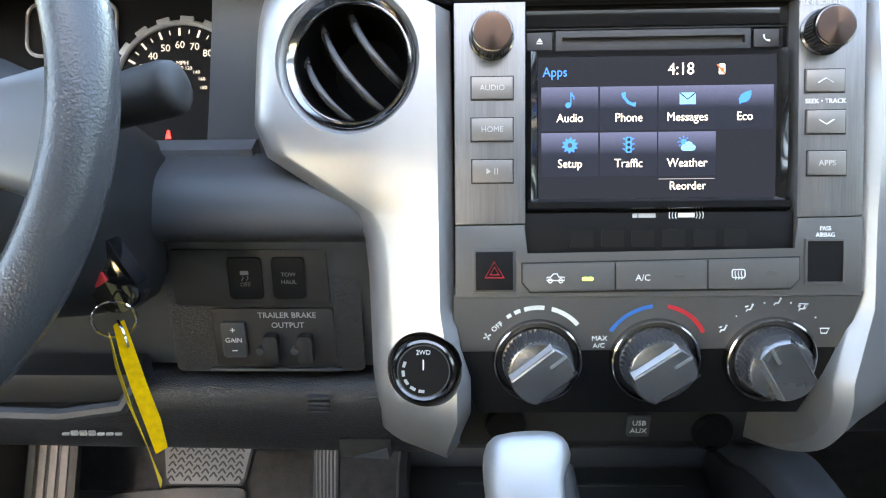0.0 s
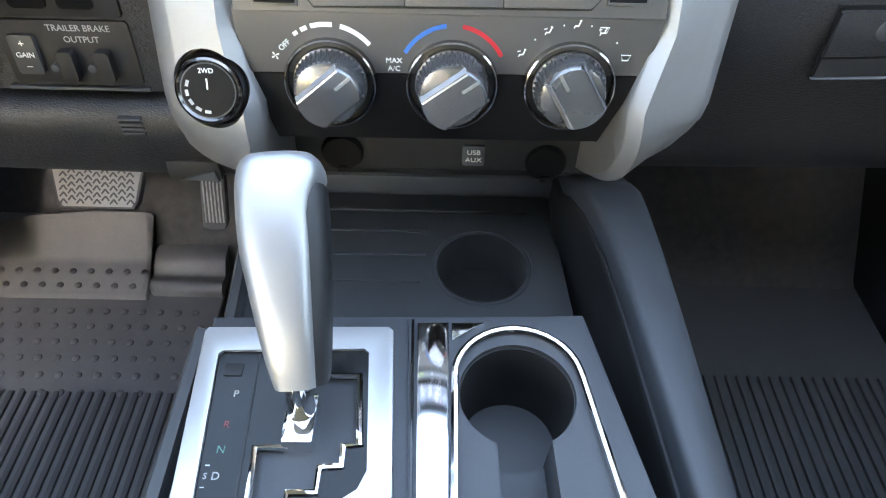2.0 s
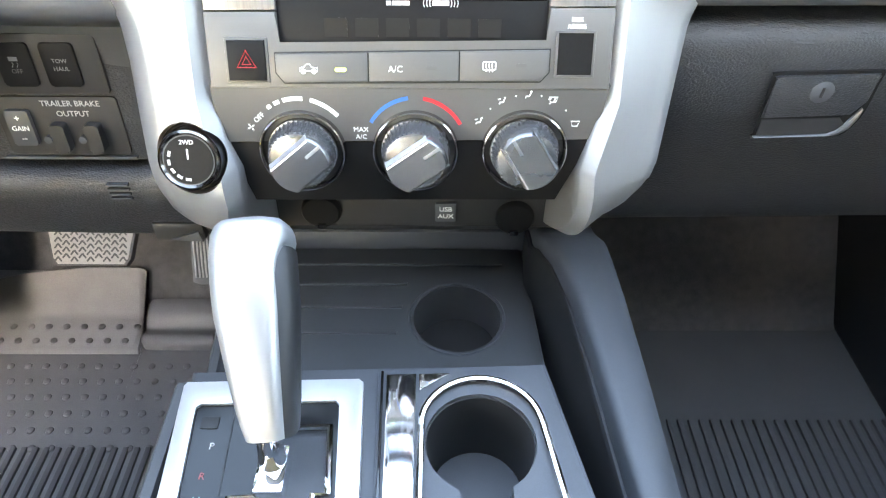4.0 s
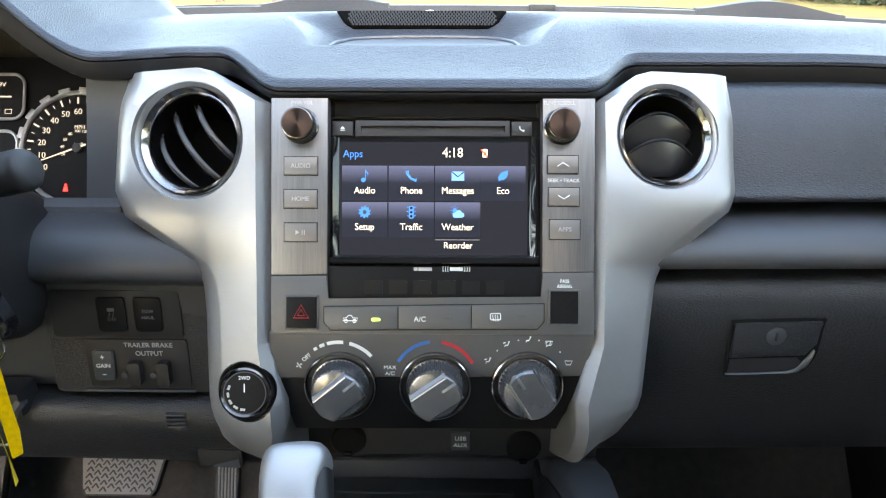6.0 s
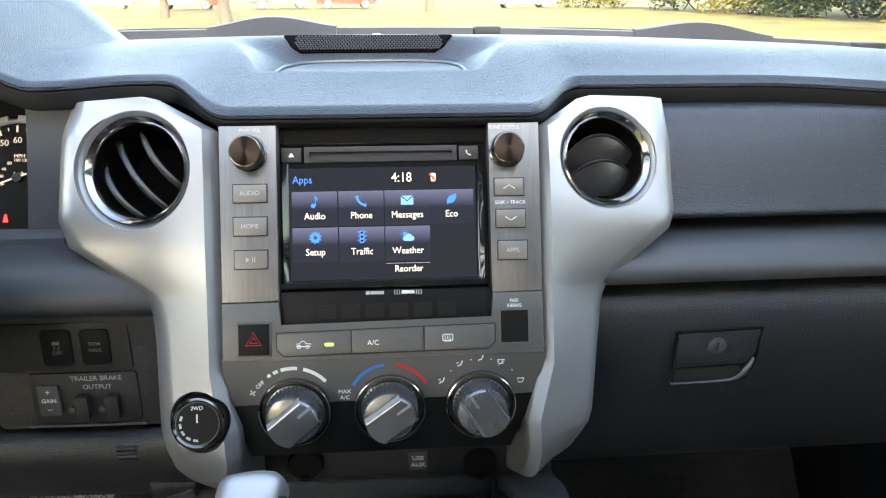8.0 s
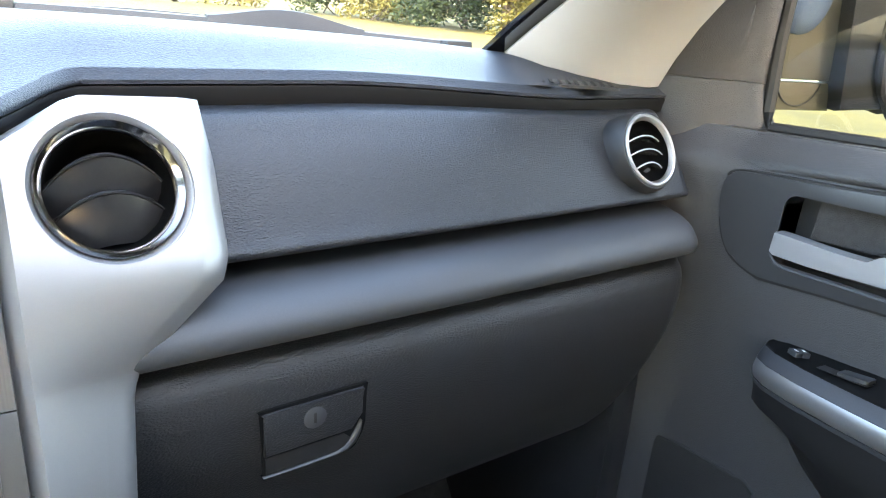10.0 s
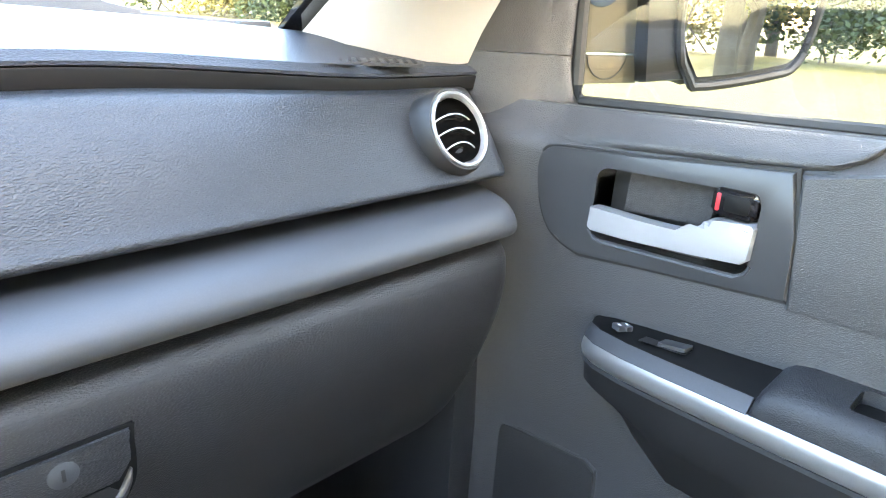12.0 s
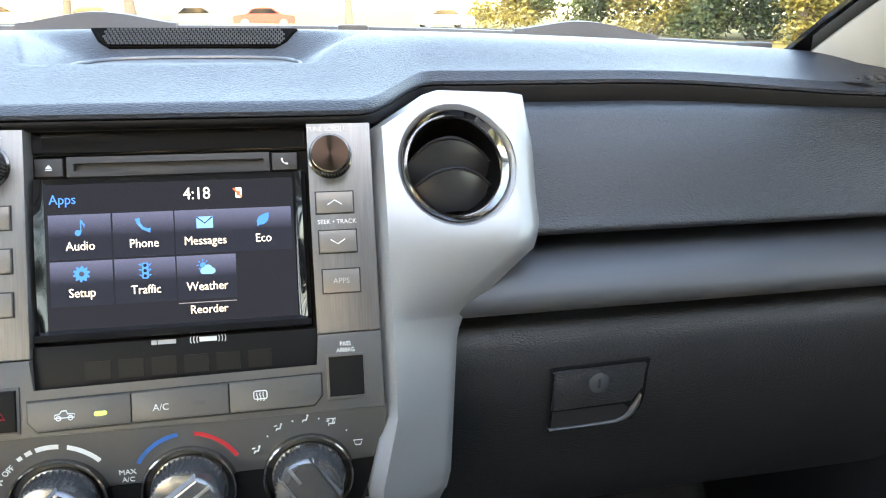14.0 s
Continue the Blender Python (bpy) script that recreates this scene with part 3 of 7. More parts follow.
box(bm, 0.80, 0.90, -2.0, -1.06, -0.14, 0.70)
box(bm, 0.80, 0.88, -2.0, -1.06, 1.04, 1.20)
box(bm, 0.80, 0.88, -2.0, -1.85, 0.70, 1.10)
setting("wall_right", bm, VINYL)

# fire wall and side panels of the foot wells
bm = bmesh.new()
box(bm, -0.92, 0.92, 0.60, 0.64, -0.15, 0.69)
setting("wall_front", bm, CARPET)
for s in (1, -1):
    bm = bmesh.new()
    box(bm, s * 0.795, s * 0.90, 0.215, 0.62, -0.16, 0.74)
    setting("wall_side", bm, VINYL_DARK)

# the driver's door, unseen, set ajar with its window down to admit daylight
swung = Matrix.Translation((-0.87, 0.20, 0)) @ Matrix.Rotation(radians(-11), 4, "Z")
bm = bmesh.new()
box(bm, -0.06, 0.0, -1.16, 0.0, -0.10, 0.70, swung, 0.015)
box(bm, -0.05, -0.01, -1.16, -1.10, 0.70, 1.14, swung, 0.008)
box(bm, -0.05, -0.01, -1.16, -0.62, 1.09, 1.14, swung, 0.008)
setting("door_2", bm, VINYL)

# ---- radio ----
def S(u, v, w=0.0, turn=0.0):
    """A place on the stack's face, turned in it by degrees."""
    return STACK @ Matrix.Translation((u, v, w)) @ Matrix.Rotation(radians(turn), 4, "Z")


def plate(u0, u1, v0, v1, depth, base=0.0, bevel=0.0006, r=0.0):
    out = rounded(u0, u1, v0, v1, r) if r else [(u0, v0), (u1, v0), (u1, v1), (u0, v1)]
    return shape(prism, out, depth, STACK, bevel, base)


# the radio sits back from the face
SCREEN = STACK @ Matrix.Translation((0.013, 0, -0.008)) @ Matrix.Diagonal((1.014, 1.014, 1, 1)) @ Matrix.Translation((-0.013, 0, 0))


def SL(u, v, w=0.0, turn=0.0):
    return SCREEN @ Matrix.Translation((u, v, w)) @ Matrix.Rotation(radians(turn), 4, "Z")


def splate(u0, u1, v0, v1, depth, base=0.0, bevel=0.0006, r=0.0):
    out = rounded(u0, u1, v0, v1, r) if r else [(u0, v0), (u1, v0), (u1, v1), (u0, v1)]
    return shape(prism, out, depth, SCREEN, bevel, base)


radio = thing("radio", STACK @ Vector((0, -0.05, -0.02)), "gloss black touchscreen radio showing an app menu at 4:18", "radio")
front = cut(shape(prism, [(-0.0868, -0.053), (0.0903, -0.052), (0.0903, 0.127), (-0.0865, 0.127)], 0.022, SCREEN, 0.0, -0.028),
            [splate(-0.085, 0.0885, 0.0875, 0.1035, 0.02, -0.009, 0.0)])
part("front_panel", front, GLOSS_BLACK, radio, "gloss black radio front")
part("top_recess", splate(-0.085, 0.0885, 0.1045, 0.126, 0.003, -0.0062, 0.001), GLOSS_BLACK, radio)
part("disc_slot", cut(splate(-0.0645, 0.0640, 0.0885, 0.1020, 0.006, -0.009, 0.0008), [splate(-0.060, 0.060, 0.0925, 0.0975, 0.02, -0.007, 0)]), MATTE_BLACK, radio, "disc slot with a dark lip")
for u0, u1, sign in ((-0.0835, -0.0665, "eject"), (0.0655, 0.0822, "phone")):
    b = part("button", splate(u0, u1, 0.0892, 0.1012, 0.006, -0.009, 0.0008), MATTE_BLACK, radio)
    c = (u0 + u1) / 2
    bm = bmesh.new()
    if sign == "eject":
        prism(bm, [(-0.002, -0.0005), (0.002, -0.0005), (0, 0.002)], 0.0002, SL(c, 0.0952, -0.0029))
        prism(bm, [(-0.002, -0.0018), (0.002, -0.0018), (0.002, -0.0011), (-0.002, -0.0011)], 0.0002, SL(c, 0.0952, -0.0029))
    else:
        tube(bm, [SL(c, 0.0952, -0.0029) @ Vector(p) for p in ((-0.0018, 0.002, 0), (-0.0015, 0, 0), (0, -0.0015, 0), (0.002, -0.0018, 0))], [0.0008, 0.0004, 0.0004, 0.0008], 6)
    part("mark", bm, WHITE_INK, b)
# screen block with bulging sides and a sloping ledge below
bm = bmesh.new()
rows = []
for k in range(17):
    v = -0.0105 + 0.0975 * k / 16
    bow = 0.0022 * math.sin(math.pi * k / 16)
    rows.append([SCREEN @ Vector(p) for p in ((-0.0845, v, -0.008), (-0.0838, v, 0.0005 + bow), (-0.0815, v, 0.0045 + bow), (-0.0785, v, 0.0035), (-0.0768, v, 0.002),
                                             (0.0790, v, 0.002), (0.0812, v, 0.0035), (0.0845, v, 0.0045 + bow), (0.0868, v, 0.0005 + bow), (0.0876, v, -0.008))])
grid(bm, rows, closed=True, cap=True)
part("screen_housing", bm, GLOSS_BLACK, radio, "gloss black screen housing")
bm = bmesh.new()
rows = []
for k in range(13):
    u = -0.084 + 0.171 * k / 12
    bow = 0.0025 * math.sin(math.pi * k / 12)
    rows.append([SCREEN @ Vector(p) for p in ((u, -0.0095, -0.008), (u, -0.0095, 0.0025), (u, -0.0120, 0.0062 + bow), (u, -0.0160, 0.0068 + bow), (u, -0.0182, 0.004), (u, -0.0190, -0.008))])
grid(bm, rows, closed=True, cap=True)
part("screen_ledge", bm, GLOSS_BLACK, radio, "gloss black ledge under the screen")


def fade(name, low, high, power):
    """A lit tile that brightens upwards."""
    m = bpy.data.materials.new(name)
    m.use_nodes = True
    nt = m.node_tree
    b = nt.nodes["Principled BSDF"]
    b.inputs["Base Color"].default_value, b.inputs["Roughness"].default_value = (0.004, 0.004, 0.006, 1), 0.12
    co, sep, ramp = nt.nodes.new("ShaderNodeTexCoord"), nt.nodes.new("ShaderNodeSeparateXYZ"), nt.nodes.new("ShaderNodeValToRGB")
    nt.links.new(co.outputs["Generated"], sep.inputs[0])
    nt.links.new(sep.outputs[2], ramp.inputs[0])
    ramp.color_ramp.elements[0].color, ramp.color_ramp.elements[1].color = (*low, 1), (*high, 1)
    ramp.color_ramp.elements[0].position = 0.5
    nt.links.new(ramp.outputs[0], b.inputs["Emission Color"])
    b.inputs["Emission Strength"].default_value = power
    return m


LCD_POWER = 0.15
LCD_DARK = glow("lcd_dark", (0.014, 0.017, 0.026), LCD_POWER)
LCD_TILE = fade("lcd_tile", (0.012, 0.016, 0.028), (0.085, 0.105, 0.20), LCD_POWER)
LCD_WHITE = glow("lcd_white", (0.95, 0.93, 0.86), LCD_POWER)
LCD_BLUE = glow("lcd_blue", (0.04, 0.22, 0.85), LCD_POWER)
LCD_SKY = glow("lcd_pale_blue", (0.15, 0.40, 0.95), LCD_POWER)
LCD_RED = glow("lcd_red", (0.85, 0.12, 0.06), LCD_POWER)
LCD_LINE = glow("lcd_line", (0.20, 0.21, 0.26), LCD_POWER)
LCD_W = 0.0022
display = part("display", splate(-0.0765, 0.0785, -0.0098, 0.0832, 0.0016, 0.0006, 0.0), LCD_DARK, radio, "lit dark blue menu display")
COLS, ROWS_V = (-0.0745, -0.0360, 0.0022, 0.0393), (0.0350, 0.0050)
TILES = []
for r in range(2):
    for c in range(4 if r == 0 else 3):
        u, v = COLS[c], ROWS_V[r]
        TILES.append((u + 0.01875, v + 0.0143))
        part("tile", splate(u, u + 0.0373, v, v + 0.0287, 0.0003, LCD_W, 0.0), LCD_TILE, display)
bm = bmesh.new()
prism(bm, [(0.0025, 0.0026), (0.0390, 0.0026), (0.0390, 0.0031), (0.0025, 0.0031)], 0.0003, SCREEN, 0, LCD_W)
part("rule", bm, LCD_LINE, display)
LW = LCD_W + 0.0004
for name, u, v, size, m in (("Apps", -0.0655, 0.0733, 0.0088, LCD_BLUE), ("4:18", 0.0167, 0.0742, 0.0112, LCD_WHITE), ("Reorder", 0.0213, -0.0019, 0.0078, LCD_WHITE)):
    words(name, size, SL(u, v, LW), m, display, wide=0.9)
for (u, v), name in zip(TILES, ("Audio", "Phone", "Messages", "Eco", "Setup", "Traffic", "Weather")):
    words(name, 0.0080, SL(u, v - 0.0061, LW), LCD_WHITE, display, wide=0.9)


def bar(bm, x0, x1, y0, y1, m):
    prism(bm, [(x0, y0), (x1, y0), (x1, y1), (x0, y1)], 0.0003, m)


def icon(kind, m):
    bm = bmesh.new()
    if kind == "note":
        prism(bm, ringed(-0.0012, -0.0036, 0.0019, 14), 0.0003, m)
        bar(bm, 0.0003, 0.0009, -0.0036, 0.0048, m)
        prism(bm, [(0.0009, 0.0048), (0.0030, 0.0016), (0.0026, -0.0006), (0.0022, 0.0014), (0.0009, 0.0026)], 0.0003, m)
    elif kind == "phone":
        tube(bm, [m @ Vector(p) for p in ((-0.0036, 0.0040, 0), (-0.0030, 0.0010, 0), (-0.0006, -0.0022, 0), (0.0024, -0.0036, 0), (0.0042, -0.0038, 0))], [0.0017, 0.0011, 0.0010, 0.0011, 0.0017], 8)
    elif kind == "mail":
        bar(bm, -0.0052, 0.0052, -0.0040, 0.0036, m)
    elif kind == "leaf":
        prism(bm, [(-0.0034, -0.0046), (-0.0040, -0.0008), (-0.0022, 0.0022), (0.0008, 0.0038), (0.0040, 0.0046), (0.0040, 0.0016), (0.0030, -0.0012), (0.0006, -0.0032), (-0.0022, -0.0034)], 0.0003, m)
    elif kind == "gear":
        out = []
        for k in range(40):
            a, rad = 2 * math.pi * k / 40, 0.0052 if k % 4 in (1, 2) else 0.0040
            out.append((rad * math.cos(a), rad * math.sin(a)))
        inn = ringed(0, 0, 0.0016, 40)
        for z in (0.0, 0.0003):
            o = [bm.verts.new(m @ Vector((*p, z))) for p in out]
            i = [bm.verts.new(m @ Vector((*p, z))) for p in inn]
            for k in range(40):
                bm.faces.new((o[k], o[(k + 1) % 40], i[(k + 1) % 40], i[k]))
    elif kind == "signal":
        prism(bm, rounded(-0.0020, 0.0020, -0.0052, 0.0052, 0.0008), 0.0003, m)
        for s in (1, -1):
            for v in (-0.0034, 0.0, 0.0034):
                prism(bm, [(s * 0.0024, v - 0.0004), (s * 0.0042, v + 0.0010), (s * 0.0024, v + 0.0010)], 0.0003, m)
    elif kind == "cloud":
        for x, y, r in ((-0.0020, -0.0022, 0.0022), (0.0008, -0.0010, 0.0028), (0.0034, -0.0022, 0.0020)):
            prism(bm, ringed(x, y, r, 16), 0.0003, m)
        bar(bm, -0.0022, 0.0036, -0.0044, -0.0022, m)
    return bm


for (u, v), kind in zip(TILES, ("note", "phone", "mail", "leaf", "gear", "signal", "cloud")):
    m = SL(u, v + 0.0062, LW)
    ic = part("icon", icon(kind, m), LCD_SKY if kind in ("mail", "cloud") else LCD_BLUE, display)
    if kind == "mail":
        bm = bmesh.new()
        tube(bm, [m @ Vector(p) for p in ((-0.0050, 0.0034, 0.0003), (0, -0.0008, 0.0003), (0.0050, 0.0034, 0.0003))], 0.0004, 6)
        part("flap", bm, LCD_DARK, display)
    if kind == "signal":
        for dv in (-0.0034, 0, 0.0034):
            part("lamp", shape(prism, ringed(0, dv, 0.0011, 12), 0.0003, m @ Matrix.Translation((0, 0, 0.0002))), LCD_DARK, display)
    if kind == "cloud":
        bm = bmesh.new()
        for k in range(8):
            a = 2 * math.pi * k / 8
            bar(bm, 0.0026, 0.0040, -0.0003, 0.0003, m @ Matrix.Translation((-0.0024, 0.0016, -0.0001)) @ Matrix.Rotation(a, 4, "Z"))
        prism(bm, ringed(-0.0024, 0.0016, 0.0019, 14), 0.0003, m @ Matrix.Translation((0, 0, -0.0001)))
        part("sun_mark", bm, LCD_BLUE, display)
bm = bmesh.new()
prism(bm, rounded(0.0412, 0.0452, 0.0708, 0.0776, 0.0008), 0.0003, SCREEN, 0, LCD_W)
part("status_mark", bm, LCD_WHITE, display)
bm = bmesh.new()
tube(bm, [SL(0, 0, LW) @ Vector(p) for p in ((0.0400, 0.0772, 0), (0.0450, 0.0712, 0))], 0.0006, 6)
bar(bm, 0.0420, 0.0444, 0.0722, 0.0750, SL(0, 0, LW))
part("status_cross", bm, LCD_RED, display)
part("lower_front", splate(-0.0862, 0.0896, -0.0480, -0.0192, 0.010, -0.006, 0.0005), SATIN_BLACK, radio, "satin black strip with embossed marks")
# name marks below the screen, as plain shapes
bm = bmesh.new()
for u0, u1 in ((-0.0150, -0.0118), (-0.0112, -0.0000)):
    bar(bm, u0, u1, -0.0226, -0.0198, SL(0, 0, 0.0043))
part("maker_mark", bm, GREY_INK, radio)
bm = bmesh.new()
bar(bm, 0.0146, 0.0254, -0.0226, -0.0196, SL(0, 0, 0.0043))
for s in (1, -1):
    for k in range(3):
        arc = [(0.0200 + s * (0.0066 + 0.0020 * k) + s * 0.0010 * math.cos(a) - s * 0.0005, -0.0211 + 0.0024 * math.sin(a)) for a in [radians(-70 + 28 * q) for q in range(6)]]
        tube(bm, [SL(0, 0, 0.0044) @ Vector((*p, 0)) for p in arc], 0.0003, 5)
part("maker_mark", bm, WHITE_INK, radio)
EMBOSS = mat("embossed_black", (0.0095, 0.009, 0.009), 0.4, spread=0.05, spec=0.2)
for k in range(6):
    u = -0.0555 + 0.0200 * k
    part("maker_bar", shape(bar, u, u + 0.0150, -0.0420, -0.0305, SL(0, 0, 0.0043)), EMBOSS, radio)

SPUN = mat("spun_metal", (0.062, 0.042, 0.034), 0.26, 1.0, spread=0.1, fine=300)
nodes = SPUN.node_tree
turned = nodes.nodes.new("ShaderNodeTangent")
turned.direction_type, turned.axis = "RADIAL", "Z"
nodes.links.new(turned.outputs[0], nodes.nodes["Principled BSDF"].inputs["Tangent"])
nodes.nodes["Principled BSDF"].inputs["Anisotropic"].default_value = 0.95
KNOB_DARK = mat("dark_smoked_chrome", (0.12, 0.115, 0.112), 0.16, 1.0, spread=0.05)


def ribbed(bm, r0, r1, h0, h1, ribs, m, depth=0.0006):
    """A knob's wall with fine ribs round it."""
    seg = ribs * 4
    rows = []
    for h, r in ((h0, r0), (h1, r1)):
        rows.append([m @ Vector(((r + (depth if k % 4 < 2 else 0)) * math.cos(2 * math.pi * k / seg), (r + (depth if k % 4 < 2 else 0)) * math.sin(2 * math.pi * k / seg), h)) for k in range(seg)])
    grid(bm, rows, closed=True, cap=True)


for u, v, name in ((-0.1090, 0.0965, "PWR·VOL"), (0.1060, 0.0965, "TUNE·SCROLL")):
    knob = part("knob", shape(lathe, [(0.0150, 0.0), (0.0150, 0.0012), (0.0136, 0.0020), (0.0134, 0.0140), (0.0128, 0.0155), (0.0122, 0.0158), (0.0, 0.0158)], S(u, v)), KNOB_DARK, radio, "smoked chrome knob with spun metal face")
    face = part("knob_face", shape(lathe, [(0.0122, 0.0), (0.0118, 0.0011), (0.0, 0.0013)], Matrix.Translation(ORIGIN[knob.name])), SPUN, knob, "spun metal face")
    face.matrix_local = Matrix.Translation(-ORIGIN[knob.name]) @ S(u, v, 0.0150)
    bm = bmesh.new()
    ribbed(bm, 0.0134, 0.0133, 0.003, 0.0135, 40, S(u, v), 0.0004)
    part("grip", bm, MATTE_BLACK, knob)
    words(name, 0.0044, S(u + (0.001 if u < 0 else -0.002), 0.1157, 0.0001), GREY_INK, radio, wide=0.95)

KEY = mat("taupe_key", (0.20, 0.19, 0.178), 0.40, 0.6, spread=0.08, fine=1200)
PUSH_KEYS = ((-0.1223, -0.0953, 0.0562, 0.0706, "AUDIO"), (-0.1225, -0.0955, 0.0288, 0.0435, "HOME"), (-0.1222, -0.0956, 0.0012, 0.0160, ""),
        (0.0951, 0.1196, 0.0581, 0.0722, "up"), (0.0959, 0.1205, 0.0312, 0.0459, "down"), (0.0970, 0.1214, 0.0040, 0.0194, "APPS"))
for u0, u1, v0, v1, name in PUSH_KEYS:
    part("key_well", plate(u0 - 0.0009, u1 + 0.0009, v0 - 0.0009, v1 + 0.0009, 0.0003, 0.0, 0.0), MATTE_BLACK, radio)
    key = part("key", plate(u0, u1, v0, v1, 0.0018, 0.0, 0.0005), KEY, radio, "taupe push button")
    c = S((u0 + u1) / 2, (v0 + v1) / 2, 0.0019)
    if name in ("up", "down"):
        s = 1 if name == "up" else -1
        part("mark", shape(tube, [c @ Vector((x, s * y, 0)) for x, y in ((-0.0048, -0.0014), (0, 0.0016), (0.0048, -0.0014))], 0.0004, 6), WHITE_INK, key)
    elif name:
        words(name, 0.0052, c, GREY_INK, key)
    else:
        bm = bmesh.new()
        prism(bm, [(-0.004, -0.002), (-0.001, 0), (-0.004, 0.002)], 0.0002, c)
        bar(bm, 0.0012, 0.0018, -0.002, 0.002, c)
        bar(bm, 0.0030, 0.0036, -0.002, 0.002, c)
        part("mark", bm, GREY_INK, key)
words("SEEK • TRACK", 0.0042, S(0.1083, 0.0521, 0.0002), WHITE_INK, radio)

# ---- climate panel ----
climate = thing("climate_panel", STACK @ Vector((0, -0.16, -0.02)), "climate control panel with three ribbed rotary knobs", "climate control")
well = part("hazard_well", plate(-0.1222, -0.0938, -0.0722, -0.0432, 0.0012, 0.0, 0.0004), TAUPE, climate)
hazard = part("hazard_button", plate(-0.1205, -0.0955, -0.0705, -0.0448, 0.0030, 0.0, 0.0008), SATIN_BLACK, climate, "black button with red triangle")
for r, w in ((0.0072, 0.0007), (0.0034, 0.0006)):
    tri = [S(-0.108, -0.0585, 0.0031) @ Vector((r * math.cos(radians(a)), r * math.sin(radians(a)), 0)) for a in (90, 210, 330)]
    part("triangle", shape(tube, tri, w, 6, True), RED_INK, hazard)
part("indicator_frame", cut(plate(0.0962, 0.1225, -0.0676, -0.0376, 0.0012, 0.0, 0.0004), [plate(0.0978, 0.1209, -0.0660, -0.0392, 0.01, -0.005, 0)]), TAUPE, climate)
part("airbag_indicator", plate(0.0976, 0.1211, -0.0662, -0.0390, 0.0004, 0.0, 0.0), SATIN_BLACK, climate)
words("PASS", 0.0042, S(0.1095, -0.0310, 0.0002), WHITE_INK, climate, wide=0.85)
words("AIRBAG", 0.0042, S(0.1095, -0.0352, 0.0002), WHITE_INK, climate, wide=0.85)
bar_sets = ([(-0.0890, -0.0533), (-0.0890, -0.0655), (-0.0838, -0.0718), (-0.0283, -0.0708), (-0.0283, -0.0522)],
            [(-0.0275, -0.0522), (-0.0275, -0.0708), (0.0322, -0.0703), (0.0322, -0.0510)],
            [(0.0330, -0.0510), (0.0330, -0.0703), (0.0868, -0.0700), (0.0921, -0.0640), (0.0921, -0.0500)])
part("button_well", shape(prism, [(-0.0900, -0.0522), (-0.0900, -0.0660), (-0.0842, -0.0730), (0.0872, -0.0712), (0.0932, -0.0644), (0.0932, -0.0490)], 0.0005, STACK, 0, 0), MATTE_BLACK, climate)
LED_GREEN = glow("green_lamp", (0.45, 0.95, 0.10), 0.35)
for k, out in enumerate(bar_sets):
    b = part("button", shape(prism, out, 0.0024, STACK, 0.0006, 0.0), TAUPE, climate, "taupe push button")
    cu, cv = ((-0.0675, -0.0632), (-0.0098, -0.0628), (0.0525, -0.0606))[k]
    lu = ((-0.0462, -0.0632), (0.0140, -0.0618), (0.0738, -0.0598))[k]
    part("lamp", plate(lu[0] - 0.0036, lu[0] + 0.0036, lu[1] - 0.0012, lu[1] + 0.0012, 0.0003, 0.0024, 0, 0.001), LED_GREEN if k == 0 else DIM_INK, b)
    m = S(cu, cv, 0.0025)
    bm = bmesh.new()
    if k == 0:
        tube(bm, [m @ Vector(p) for p in ((-0.006, -0.001, 0), (-0.0055, 0.0012, 0), (-0.003, 0.0014, 0), (-0.0015, 0.0034, 0), (0.0012, 0.0034, 0), (0.002, 0.0014, 0), (0.006, 0.0012, 0), (0.006, -0.001, 0))], 0.0004, 5, True)
        for x in (-0.0035, 0.0035):
            tube(bm, [m @ Vector((x + 0.0014 * math.cos(a), -0.0012 + 0.0014 * math.sin(a), 0)) for a in [k2 * math.pi / 4 for k2 in range(8)]], 0.0004, 5, True)
        part("mark", bm, WHITE_INK, b)
    elif k == 1:
        bm.free()
        words("A/C", 0.0060, m, WHITE_INK, b)
    else:
        tube(bm, [m @ Vector((*p, 0)) for p in rounded(-0.0042, 0.0042, -0.0022, 0.0030, 0.001, 2)], 0.0004, 5, True)
        for x in (-0.002, 0, 0.002):
            tube(bm, [m @ Vector((x + 0.0004 * math.sin(q * 1.5), -0.0036 + 0.0014 * q, 0)) for q in range(5)], 0.0003, 5)
        part("mark", bm, WHITE_INK, b)

KNOB_GREY = mat("grey_satin_knob", (0.21, 0.21, 0.216), 0.27, 0.85, spread=0.06, fine=1200)


def C(u, v, w=0.0, turn=0.0):
    """A place on the upright climate face, turned in it by degrees."""
    at = CLIMATE @ Vector((u, v, w))
    return Matrix.Translation(at) @ Matrix.Rotation(radians(87), 4, "X") @ Matrix.Rotation(radians(turn), 4, "Z")


